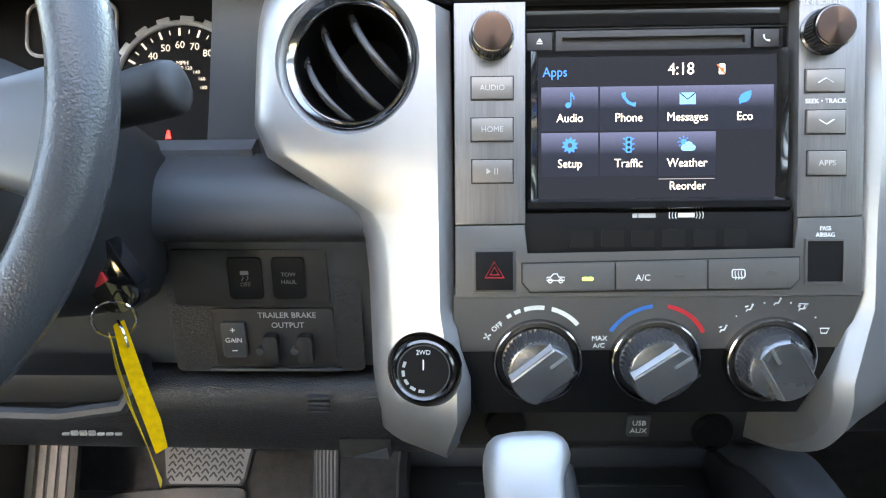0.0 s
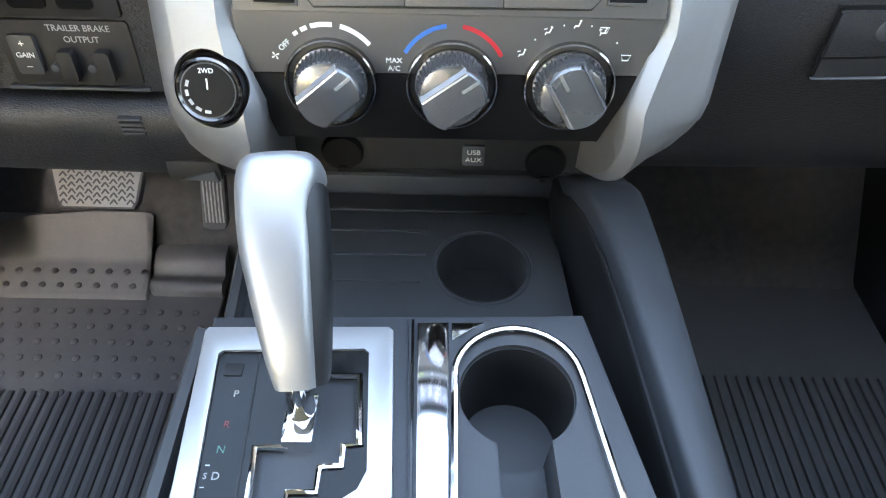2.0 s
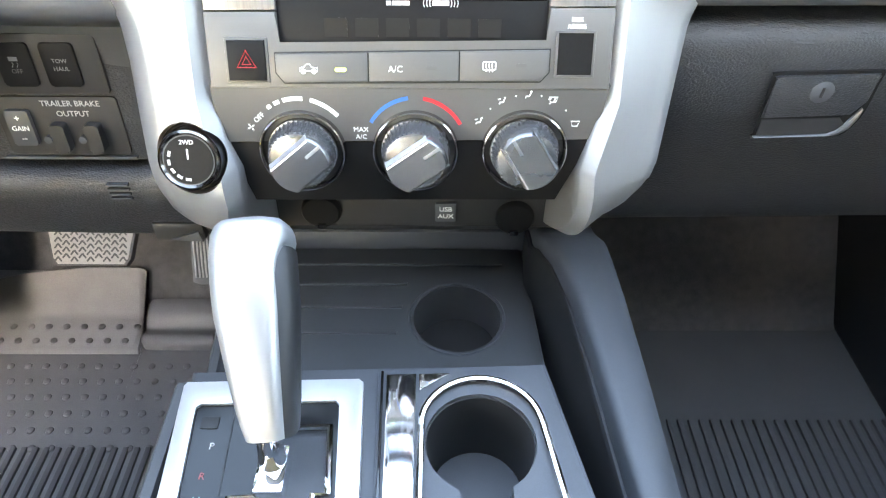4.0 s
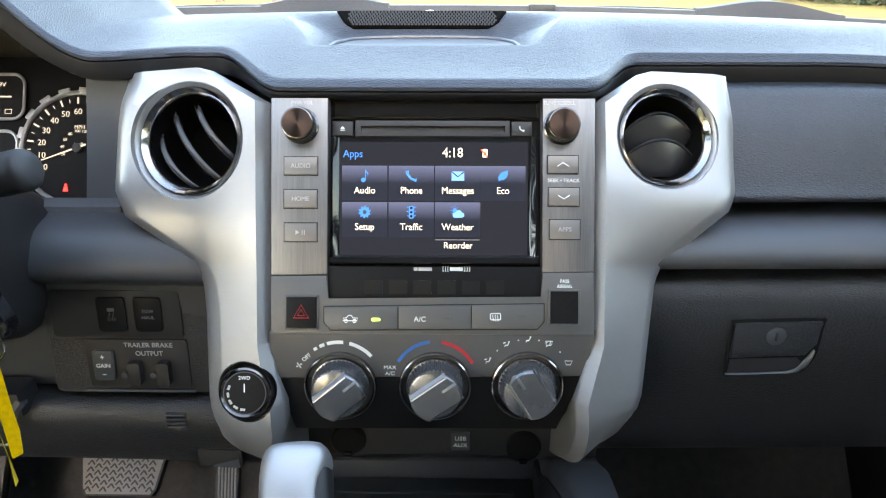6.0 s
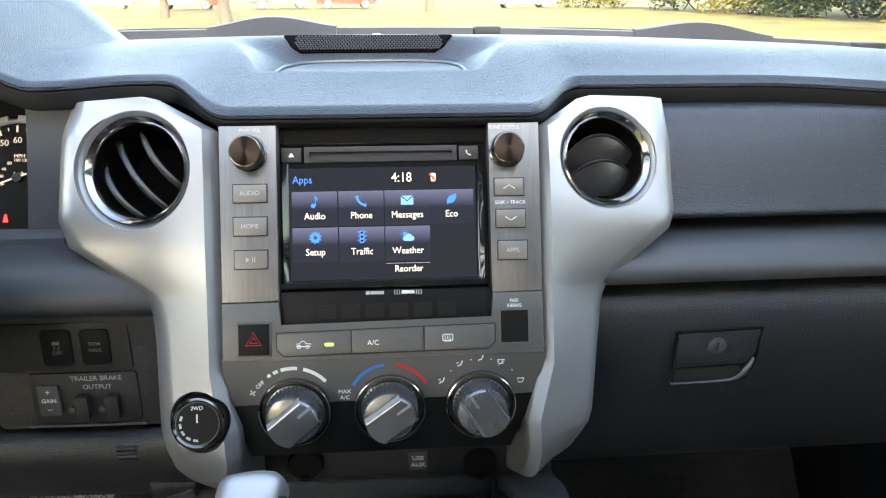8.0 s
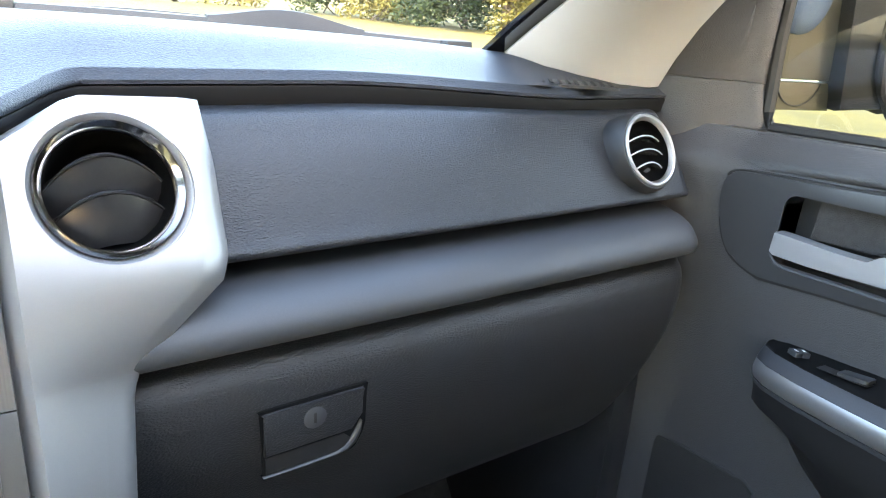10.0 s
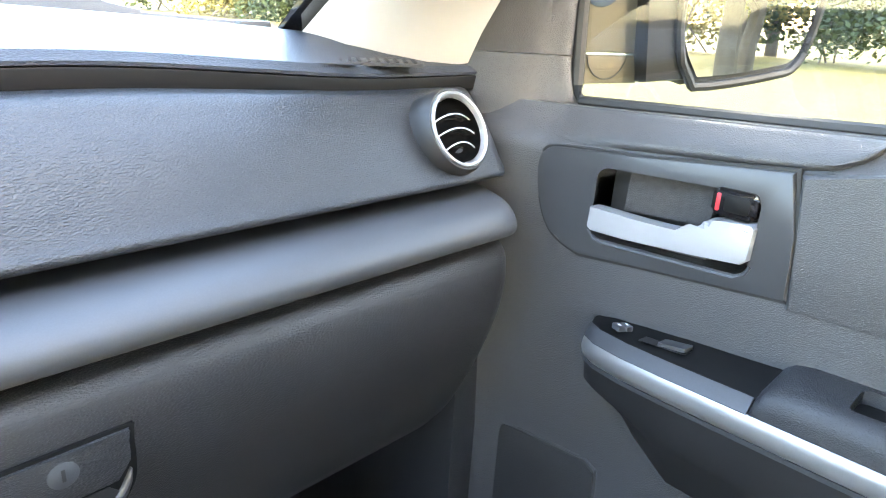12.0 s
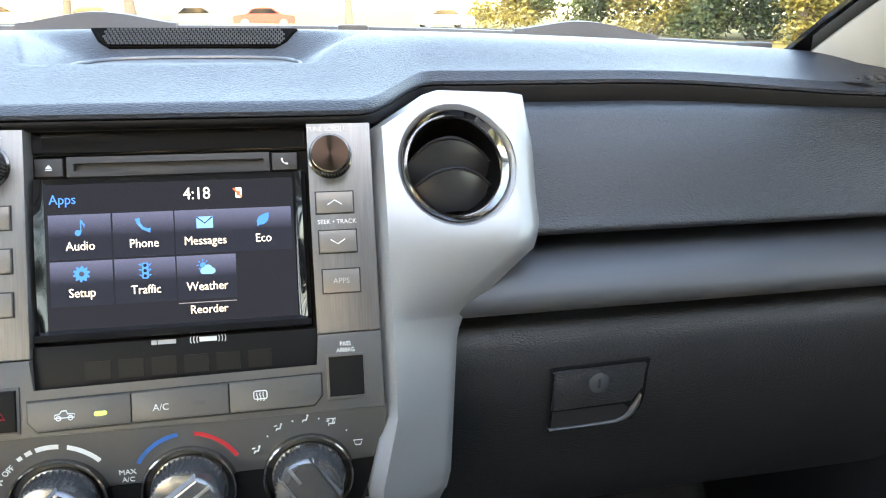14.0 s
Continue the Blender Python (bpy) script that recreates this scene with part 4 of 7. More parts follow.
def dial(u, v, turn):
    m = C(u, v) @ Matrix.Rotation(radians(-6), 4, "X")
    ring = part("ring", shape(lathe, [(0.0282, -0.004), (0.0306, -0.004), (0.0308, 0.0050), (0.0302, 0.0068), (0.0292, 0.0074), (0.0284, 0.0060), (0.0280, 0.0040)], m, 64, True), DARK_CHROME, climate, "smoked chrome ring")
    part("well", shape(lathe, [(0.0282, -0.002), (0.0282, 0.0006), (0.0, 0.0006)], m, 48), MATTE_BLACK, ring)
    k = part("knob", shape(lathe, [(0.0250, 0.0), (0.0248, 0.0040), (0.0242, 0.0052), (0.0228, 0.0056), (0.0, 0.0056)], m, 56), KNOB_GREY, climate, "grey satin rotary knob")
    bm = bmesh.new()
    ribbed(bm, 0.0230, 0.0206, 0.0050, 0.0200, 40, m, 0.0011)
    part("ribs", bm, KNOB_GREY, k)
    # sloping shoulders on both sides of a broad grip
    g = m @ Matrix.Rotation(radians(turn), 4, "Z")
    part("cap", shape(lathe, [(0.0212, 0.0185), (0.0206, 0.0206), (0.0190, 0.0214), (0.0, 0.0216)], m, 48), KNOB_GREY, k)
    out = [(0.0226 * math.cos(radians(a)), 0.0226 * math.sin(radians(a)) - 0.0020) for a in range(-42, 35, 4)]
    out += [(-0.0226 * math.cos(radians(a)), 0.0226 * math.sin(radians(a)) - 0.0020) for a in range(34, -43, -4)]
    rows = []
    for z, sc, drop in ((0.0060, 1.0, 0.0), (0.0215, 0.985, 0.0), (0.0248, 0.955, 0.0), (0.0262, 0.90, 0.0)):
        rows.append([g @ Vector((x * sc, y * (sc - 0.03 * (z > 0.021)), z)) for x, y in out])
    part("grip", shape(grid, rows, closed=True, cap=True), KNOB_GREY, k, smooth=32)
    # bright bevel along the grip's upper flank
    rows = []
    for q in range(9):
        x = -0.0176 + 0.0352 * q / 8
        rows.append([g @ Vector(p) for p in ((x, 0.0117, 0.0206), (x, 0.0112, 0.0222), (x, 0.0092, 0.0262), (x, 0.0080, 0.0266), (x, 0.0080, 0.0240))])
    part("edge_strip", shape(grid, rows, closed=True, cap=True), SILVER, k, "bright bevel strip")
    part("pointer", shape(box, 0.0080, 0.0212, -0.0010, 0.0012, 0.0255, 0.0268, g, 0.0004), SILVER, k, "pale pointer line")
    part("groove", shape(box, -0.0150, 0.0190, -0.0148, -0.0140, 0.0225, 0.0262, g), MATTE_BLACK, k)


DIALS = ((-0.0752, -0.1175, 40), (0.0025, -0.1172, 36), (0.0778, -0.1165, 122))
for d in DIALS:
    dial(*d)


def arc(u, v, r, a0, a1, width, material):
    n = max(2, int(abs(a1 - a0) / 5))
    pts = [(radians(a0 + (a1 - a0) * k / n)) for k in range(n + 1)]
    out = [(u + (r - width) * math.cos(a), v + (r - width) * math.sin(a)) for a in pts] + [(u + r * math.cos(a), v + r * math.sin(a)) for a in pts[::-1]]
    part("scale_mark", shape(prism, out, 0.0002, CLIMATE, 0, 0.0), material, climate)


u, v, _ = DIALS[0]
for a0, a1, w in ((126, 121, 0.0024), (117, 110, 0.0026), (106, 84, 0.0028), (76, 42, 0.0028)):
    arc(u, v, 0.0362, a0, a1, w, WHITE_INK)
u, v, _ = DIALS[1]
arc(u, v, 0.0366, 148, 97, 0.0026, BLUE_INK)
arc(u, v, 0.0366, 81, 30, 0.0026, RED_INK)
words("MAX", 0.0050, C(-0.0345, -0.1035, 0.0002), WHITE_INK, climate)
words("A/C", 0.0050, C(-0.0345, -0.1085, 0.0002), WHITE_INK, climate)
words("OFF", 0.0052, C(-0.1022, -0.0955, 0.0002, 42), WHITE_INK, climate)
bm = bmesh.new()
for k in range(4):
    mm = C(-0.1088, -0.1020, 0.0001) @ Matrix.Rotation(k * math.pi / 2, 4, "Z")
    prism(bm, [(0.0, 0.0), (0.0024, 0.0006), (0.0026, 0.0018), (0.0010, 0.0014)], 0.0002, mm)
part("fan_mark", bm, WHITE_INK, climate)
u, v, _ = DIALS[2]
for k, a in enumerate((148, 117, 90, 64, 28)):
    mm = C(u + 0.0375 * math.cos(radians(a)), v + 0.0375 * math.sin(radians(a)), 0.0001)
    bm = bmesh.new()
    if k < 4:
        prism(bm, ringed(0.0014, 0.0018, 0.0008, 8), 0.0002, mm)
        tube(bm, [mm @ Vector(p) for p in ((0.0012, 0.0008, 0), (0.0004, -0.0016, 0), (-0.0018, -0.0016, 0), (-0.0022, -0.0030, 0))], 0.0005, 5)
        if k != 2:
            tube(bm, [mm @ Vector(p) for p in ((-0.0034, 0.0004, 0), (-0.0014, 0.0010, 0))], 0.0004, 5)
    if k >= 3:
        tube(bm, [mm @ Vector(p) for p in ((-0.0030, 0.0022, 0), (0.0030, 0.0022, 0), (0.0018, -0.0016, 0), (-0.0018, -0.0016, 0))], 0.0004, 5, True)
    part("air_mark", bm, WHITE_INK, climate)
for a in (132, 103, 77, 46):
    part("scale_dot", shape(prism, ringed(u + 0.0372 * math.cos(radians(a)), v + 0.0372 * math.sin(radians(a)), 0.0006, 8), 0.0002, CLIMATE, 0, 0), WHITE_INK, climate)

# drive mode knob in the silver surround
drive = thing("drive_mode_knob", S(-0.1545, -0.1256, 0).translation, "black four-wheel drive selector knob with chrome rim", "knob")
m = S(-0.1562, -0.1259, -0.0180)
part("collar", shape(lathe, [(0.0255, -0.004), (0.0252, 0.0025), (0.0235, 0.0040), (0.0222, 0.0015), (0.0, 0.0015)], m), MATTE_BLACK, drive)
part("body", shape(lathe, [(0.0222, 0.002), (0.0216, 0.0160), (0.0, 0.0160)], m), PLASTIC, drive)
part("rim", shape(lathe, [(0.0180, 0.0158), (0.0198, 0.0174), (0.0214, 0.0165), (0.0222, 0.0140), (0.0214, 0.0140)], m, 48, True), KNOB_DARK, drive, "chrome rim")
part("face", shape(lathe, [(0.0175, 0.0155), (0.0172, 0.0164), (0.0, 0.0168)], m), SATIN_BLACK, drive)
part("pointer", shape(bar, -0.0005, 0.0005, 0.001, 0.008, m @ Matrix.Translation((0, 0, 0.0168))), WHITE_INK, drive)
words("2WD", 0.0044, m @ Matrix.Translation((0, 0.0128, 0.0168)), WHITE_INK, drive)
for k in range(5):
    a = radians(160 + 26 * k)
    mm = m @ Matrix.Translation((0.0138 * math.cos(a), 0.0138 * math.sin(a), 0.0166)) @ Matrix.Rotation(a, 4, "Z")
    part("print_bar", shape(bar, -0.0010, 0.0010, -0.0020, 0.0020, mm), GREY_INK, drive)

# sockets below
for x, z in ((-0.0918, 0.374), (0.0929, 0.366)):
    sock = thing("power_socket", (x, 0.070, z), "round black covered power socket in the dark recess", "socket", "power sockets")
    mm = Matrix.Translation((x, 0.0765, z)) @ Matrix.Rotation(radians(90), 4, "X")
    part("cover", shape(lathe, [(0.019, -0.002), (0.0188, 0.003), (0.017, 0.005), (0.0, 0.0055)], mm), SATIN_BLACK, sock)
    part("tab", shape(prism, rounded(-0.004, 0.004, -0.017, -0.012, 0.001), 0.003, mm, 0.0005, 0.005), GLOSS_BLACK, sock)
usb = thing("usb_port", (0.0265, 0.0765, 0.3635), "black port flap marked USB AUX", "port")
part("flap", shape(prism, rounded(-0.010, 0.010, -0.011, 0.011, 0.002), 0.003, Matrix.Translation((0.0265, 0.0768, 0.373)) @ Matrix.Rotation(radians(90), 4, "X"), 0.0006), PLASTIC_GREY, usb)
for t, dz in (("USB", 0.0042), ("AUX", -0.0042)):
    words(t, 0.0072, Matrix.Translation((0.0265, 0.0735, 0.373 + dz)) @ Matrix.Rotation(radians(90), 4, "X"), WHITE_INK, usb)

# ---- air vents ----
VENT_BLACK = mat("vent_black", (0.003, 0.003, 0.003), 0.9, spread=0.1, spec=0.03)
BLADE = mat("black_vent_blade", (0.018, 0.018, 0.019), 0.24, spread=0.1, fine=800)


def vent(m, slant, blades, label):
    """A large dashboard vent: silver recess, stepped chrome band, black bowl and blades of (offset, arch, breadth, thickness)."""
    v = thing("air_vent", m.translation, label, "air vent", "round dashboard vents")
    part("bezel", shape(lathe, [(0.0520, -0.014), (0.0520, -0.0005), (0.0512, 0.0016), (0.0500, 0.0016), (0.0466, -0.0030), (0.0464, -0.014)], m, 72, True), SILVER, v, "silver recess round the vent")
    part("chrome_ring", shape(lathe, [(0.0463, -0.012), (0.0463, -0.0014), (0.0457, -0.0004), (0.0449, -0.0014), (0.0416, -0.0046), (0.0409, -0.0036), (0.0400, -0.0050), (0.0396, -0.013)], m, 72, True), DARK_CHROME, v, "stepped chrome ring")
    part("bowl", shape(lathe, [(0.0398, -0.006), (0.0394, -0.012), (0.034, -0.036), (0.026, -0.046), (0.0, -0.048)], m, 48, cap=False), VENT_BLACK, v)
    g = m @ Matrix.Rotation(radians(slant), 4, "Z")
    R = 0.0388
    for off, arch, broad, thick in blades:
        half = math.sqrt(max(R * R - off * off, 1e-6))
        rows = []
        for k in range(25):
            x = -half + 2 * half * k / 24
            q = 1 - (x / half) ** 2
            y, d = off + arch * q, -0.019 + 0.010 * q ** 0.8
            lo, e = off + arch * 0.4 * q - broad, d - 0.012 - 0.006 * (1 - q)
            ml, md = y + (lo - y) * 0.5, d + (e - d) * 0.35
            rows.append([g @ Vector(p) for p in ((x, y, d - 0.004), (x, y + thick * 0.25, d - 0.0012), (x, y, d), (x, y - thick * 0.5, d + 0.0007), (x, y - thick, d), (x, y - thick * 1.2, d - 0.0016), (x, ml, md), (x, lo, e), (x, lo, e - 0.002), (x, ml, md - 0.004))])
        part("blade", shape(grid, rows, closed=True, cap=True), BLADE, v, smooth=50)
    return v


def end_vent(m, r, blades, label):
    """A small vent with a plain bright ring and thin bright-edged blades."""
    v = thing("air_vent", m.translation, label, "air vent", "round dashboard vents")
    part("chrome_ring", shape(lathe, [(r, -0.012), (r + 0.0006, 0.0), (r, 0.0022), (r - 0.0013, 0.0030), (r - 0.0029, 0.0020), (r - 0.0042, -0.003), (r - 0.0058, -0.012)], m, 64, True), SILVER_BRIGHT, v, "bright silver ring")
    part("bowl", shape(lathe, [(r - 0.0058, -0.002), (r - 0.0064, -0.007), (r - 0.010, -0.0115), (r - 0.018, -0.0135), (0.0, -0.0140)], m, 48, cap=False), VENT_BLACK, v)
    R = r - 0.0068
    for off in blades:
        half = math.sqrt(max(R * R - off * off, 1e-6)) * 0.97
        top, edge = [], []
        for k in range(17):
            x = -half + 2 * half * k / 16
            q = 1 - (x / half) ** 2
            y, d = off + 0.0065 * q, -0.008 + 0.005 * q
            top.append([m @ Vector(p) for p in ((x, y + 0.0007, d - 0.0005), (x, y - 0.0007, d - 0.0005), (x, y - 0.0035, d - 0.009), (x, y - 0.0021, d - 0.009))])
            edge.append(m @ Vector((x, y, d)))
        blade = part("blade", shape(grid, top, closed=True, cap=True), BLADE, v)
        part("bright_edge", shape(tube, edge, 0.0007, 6), SILVER_BRIGHT, blade, "thin bright edge")
    return v


vent(S(VENTS[0][0], VENTS[0][1], -0.0120) @ Matrix.Rotation(radians(-9), 4, "Y"), -54, ((-0.0245, -0.0040, 0.006, 0.0042), (-0.0020, -0.0040, 0.006, 0.0042), (0.0200, -0.0030, 0.006, 0.0042)), "round black air vent with slanted blades in a chrome ring")
vent(S(VENTS[1][0], VENTS[1][1], -0.0125) @ Matrix.Rotation(radians(10), 4, "Y") @ Matrix.Rotation(radians(-4), 4, "X") @ Matrix.Scale(0.9, 4), 3, ((-0.0145, 0.0150, 0.026, 0.0022), (0.0060, 0.0200, 0.020, 0.0022)), "round black air vent with two curved blades in a chrome ring")
# collar behind the end vent on the passenger panel, its shadow put in as black
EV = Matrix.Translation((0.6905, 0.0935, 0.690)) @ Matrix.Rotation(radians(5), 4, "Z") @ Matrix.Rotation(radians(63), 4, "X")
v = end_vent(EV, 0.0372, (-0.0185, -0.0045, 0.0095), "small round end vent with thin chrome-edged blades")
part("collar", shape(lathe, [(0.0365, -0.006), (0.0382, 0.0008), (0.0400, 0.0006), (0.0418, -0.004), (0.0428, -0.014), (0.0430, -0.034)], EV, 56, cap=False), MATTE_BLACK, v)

# glove box latch
GLOSS_GREY = mat("glossy_dark_grey", (0.034, 0.035, 0.038), 0.32, fine=900, spread=0.05)
latch = thing("glove_box_latch", (0.31, 0.04, 0.48), "black glove box latch plate with a key lock", "latch")
LM = Matrix.Translation((0.31, 0.0395, 0.51)) @ Matrix.Rotation(radians(1), 4, "Z") @ Matrix.Rotation(radians(90), 4, "X")
rim_out = curve2([(-0.0400, 0.0262), (-0.0385, 0.0290), (0.0, 0.0300), (0.0395, 0.0308), (0.0425, 0.0280), (0.0425, 0.0), (0.0400, -0.0130), (0.0330, -0.0235), (0.0250, -0.0270), (-0.0395, -0.0285)], 3) + [(-0.0405, -0.0262), (-0.0390, -0.0245), (-0.0395, -0.0100)]
part("surround", shape(prism, rim_out, 0.0022, LM, 0.0010, 0.0), SATIN_BLACK, latch, "black recessed surround")
part("plate", shape(prism, curve2([(-0.0375, 0.0245), (-0.0360, 0.0268), (0.0, 0.0276), (0.0365, 0.0284), (0.0385, 0.0262), (0.0388, 0.0060)], 3) + [(0.0300, -0.0060), (-0.0385, -0.0085)], 0.0046, LM, 0.0012, 0.0), VINYL_DARK, latch, "dark latch plate")
part("grip_hollow", shape(prism, [(-0.0372, -0.0105), (0.0240, -0.0090), (0.0300, -0.0150), (0.0240, -0.0232), (-0.0372, -0.0250)], 0.0006, LM, 0, 0.0022), MATTE_BLACK, latch)
rows = []
for x, y, wd in ((-0.0395, -0.0262, 0.0010), (-0.01, -0.0257, 0.0012), (0.018, -0.0250, 0.0016), (0.0265, -0.0225, 0.0030), (0.0325, -0.0165, 0.0042), (0.0365, -0.0085, 0.0034), (0.0385, -0.0010, 0.0012)):
    rows.append([LM @ Vector((x - wd * q * 0.5, y + wd * q * 0.7, z)) for q, z in ((-1, 0.001), (-1, 0.0034), (-0.3, 0.0046), (0.5, 0.0040), (1, 0.0022), (1, 0.001))])
part("lip", shape(grid, rows, closed=True, cap=True), GLOSS_GREY, latch, "shiny lower lip of the pull")
lock = part("lock", shape(lathe, [(0.0092, 0.003), (0.0090, 0.0046), (0.0084, 0.0050), (0.0, 0.0050)], LM @ Matrix.Translation((0.0, 0.0140, 0)), 32), PLASTIC_GREY, latch, "round grey key lock")
part("key_slot", shape(bar, -0.0011, 0.0011, -0.0042, 0.0042, LM @ Matrix.Translation((0.0, 0.0140, 0.0049))), MATTE_BLACK, lock)

# ---- centre console ----
console = thing("centre_console", (0, -0.1, FLOOR_Z), "dark grey centre console with shifter, tray and cup holders", "console")
TRAY, DECK = 0.280, 0.385


def drum(x, y, r, top, deep):
    return shape(lathe, [(0.0, top - deep), (r * 0.92, top - deep), (r, top + 0.05), (0.0, top + 0.05)], Matrix.Translation((x, y, 0)), 48)


# right-hand edge of the deck runs outwards to the rear
bm = bmesh.new()
deck_out = [(-0.158, -0.120), (0.0985, -0.113), (0.1285, -0.280), (0.150, -0.42), (0.150, -0.75), (-0.150, -0.75), (-0.150, -0.30)]
prism(bm, deck_out, DECK - 0.002 - FLOOR_Z, Matrix.Translation((0, 0, FLOOR_Z)), 0.003)
cups = [drum(0.0475, -0.1765, 0.0385, DECK, 0.075), drum(0.0530, -0.305, 0.0400, DECK, 0.075),
        shape(prism, [(0.0325, -0.20), (0.0660, -0.20), (0.0690, -0.29), (0.0350, -0.29)], 0.1, Matrix.Translation((0, 0, DECK - 0.040)))]
for x, y, r in ((0.0475, -0.1765, 0.0385), (0.0530, -0.305, 0.0400)):
    arc_pts = [radians(a) for a in (range(-58, 239, 6) if y > -0.2 else range(122, 419, 6))]
    rows = [[Vector((x + q * math.cos(a), y + q * math.sin(a), z)) for q, z in ((r * 0.925 - 0.0004, DECK - 0.0745), (r * 0.985 - 0.0004, DECK - 0.006), (r * 0.985 - 0.0016, DECK - 0.006), (r * 0.925 - 0.0016, DECK - 0.0745))] for a in arc_pts]
    part("cup_inside", shape(grid, rows, closed=True, cap=True), MATTE_BLACK, console, "matt black inside of the cup well")
part("deck", cut(bm, cups), PLASTIC_GREY, console, "grey deck with two linked cup wells", smooth=30)
bm = bmesh.new()
prism(bm, [(-0.188, 0.1255), (0.1080, 0.1255), (0.1115, 0.122), (0.1195, -0.035), (0.1000, -0.125), (-0.170, -0.125), (-0.190, 0.10)], TRAY - FLOOR_Z, Matrix.Translation((0, 0, FLOOR_Z)), 0.003)
part("tray", cut(bm, [drum(0.0385, 0.0240, 0.0450, TRAY, 0.05)]), PLASTIC, console, "dark tray with a round cup well", smooth=30)
part("front_wall", shape(grid, [[Vector((x, y, z)) for y, z in ((0.1275, 0.16), (0.1275, 0.292), (0.1300, 0.3000), (0.1360, 0.3035), (0.24, 0.306), (0.24, 0.16))] for x in (-0.195, -0.05, 0.128)], closed=True, cap=True), PLASTIC_GREY, console, "grey wall ahead of the tray")
part("trench_floor", shape(box, 0.095, 0.150, -0.74, 0.126, 0.205, 0.212), MATTE_BLACK, console)
for y, x1 in ((0.100, 0.088), (0.070, -0.012), (0.038, -0.016), (0.004, -0.020)):
    part("rib", shape(box, -0.135, x1, y - 0.002, y + 0.002, TRAY - 0.001, TRAY + 0.0022, None, 0.0008), PLASTIC, console)
part("cup_inside", shape(lathe, [(0.0440, 0.0), (0.0444, -0.002), (0.0416, -0.0485), (0.0, -0.0490), (0.0, -0.0494), (0.0420, -0.0492), (0.0448, -0.002)], Matrix.Translation((0.0385, 0.0240, TRAY)), 56, cap=False), MATTE_BLACK, console, "matt black inside of the cup well")
part("cup_lip", shape(lathe, [(0.0450, -0.004), (0.0452, 0.0010), (0.0470, 0.0016), (0.0482, 0.0)], Matrix.Translation((0.0385, 0.0240, TRAY)), 56, cap=False), PLASTIC_GREY, console)
# raised wall beside the tray, rounded at its front end
bm = bmesh.new()
rows = []
for y, xi, xo, z in ((-0.75, 0.186, 0.222, 0.362), (-0.42, 0.170, 0.202, 0.362), (-0.2333, 0.1530, 0.1840, 0.362), (-0.094, 0.1443, 0.1850, 0.362), (-0.018, 0.1382, 0.1845, 0.362), (0.030, 0.1290, 0.183, 0.3615),
                     (0.055, 0.1200, 0.182, 0.360), (0.064, 0.1165, 0.181, 0.357), (0.074, 0.1165, 0.181, 0.350), (0.100, 0.119, 0.182, 0.336), (0.14, 0.122, 0.185, 0.318), (0.28, 0.126, 0.190, 0.310)):
    rows.append([Vector((xi - 0.004, y, 0.16)), Vector((xi - 0.003, y, z - 0.016)), Vector((xi, y, z - 0.004)), Vector((xi + 0.003, y, z - 0.0008)), Vector((xi + 0.007, y, z)), Vector((xo - 0.010, y, z - 0.003)), Vector((xo - 0.002, y, z - 0.010)), Vector((xo, y, z - 0.026)), Vector((xo + 0.014, y, FLOOR_Z)), Vector((xi - 0.004, y, FLOOR_Z))])
grid(bm, rows, closed=True, cap=True)
part("side_wall", bm, PLASTIC_GREY, console, "raised grey side wall")
# black facing added inside the wall, standing in for the trench's shade
rows = []
for y, xi, z in ((-0.74, 0.185, 0.346), (-0.42, 0.169, 0.346), (-0.2333, 0.152, 0.346), (-0.094, 0.1433, 0.346), (-0.018, 0.1372, 0.346), (0.030, 0.128, 0.345), (0.055, 0.119, 0.343), (0.072, 0.1155, 0.334), (0.10, 0.118, 0.320), (0.124, 0.120, 0.308)):
    rows.append([Vector((xi - 0.0075, y, 0.21)), Vector((xi - 0.0065, y, z - 0.003)), Vector((xi - 0.004, y, z)), Vector((xi, y, z)), Vector((xi, y, 0.21))])
part("trench_shade", shape(grid, rows, closed=True, cap=True), MATTE_BLACK, console)
bm = bmesh.new()
rows = []
for y, x, z in ((-0.75, -0.166, 0.372), (-0.125, -0.172, 0.376), (-0.118, -0.176, 0.34), (-0.10, -0.182, 0.300), (0.10, -0.196, 0.300), (0.28, -0.20, 0.300)):
    rows.append([Vector((x, y, FLOOR_Z)), Vector((x, y, z - 0.004)), Vector((x + 0.003, y, z)), Vector((x + 0.010, y, z)), Vector((x + 0.012, y, z - 0.006)), Vector((x + 0.012, y, FLOOR_Z))])
grid(bm, rows, closed=True, cap=True)
part("side_wall", bm, PLASTIC, console)
# rear trim round the cup wells: chrome strip and arch
part("cup_panel", cut(shape(prism, [(-0.0235, -0.1215), (0.0965, -0.1155), (0.1262, -0.280), (0.138, -0.42), (-0.0135, -0.42)], 0.003, Matrix.Translation((0, 0, DECK - 0.002)), 0.001),
                      [shape(prism, [(0.0080, -0.43), (0.0078, -0.165)] + [(0.0485 + 0.0407 * math.cos(radians(a)), -0.168 + 0.0385 * math.sin(radians(a))) for a in range(170, 5, -10)] + [(0.0905, -0.165), (0.1060, -0.280), (0.118, -0.43)], 0.02, Matrix.Translation((0, 0, DECK - 0.01)))]), PLASTIC_GREY, console)
bm = bmesh.new()
arch = [(0.0055, -0.42), (0.0068, -0.28), (0.0075, -0.168)] + [(0.0485 + 0.0415 * math.cos(radians(a)), -0.168 + 0.0398 * math.sin(radians(a))) for a in range(170, 5, -10)] + [(0.0907, -0.168), (0.1068, -0.280), (0.1190, -0.42)]
tube(bm, [(x, y, DECK + 0.001) for x, y in arch], 0.0026, 8)
part("chrome_arch", bm, CHROME, console, "chrome arch round the cup wells")
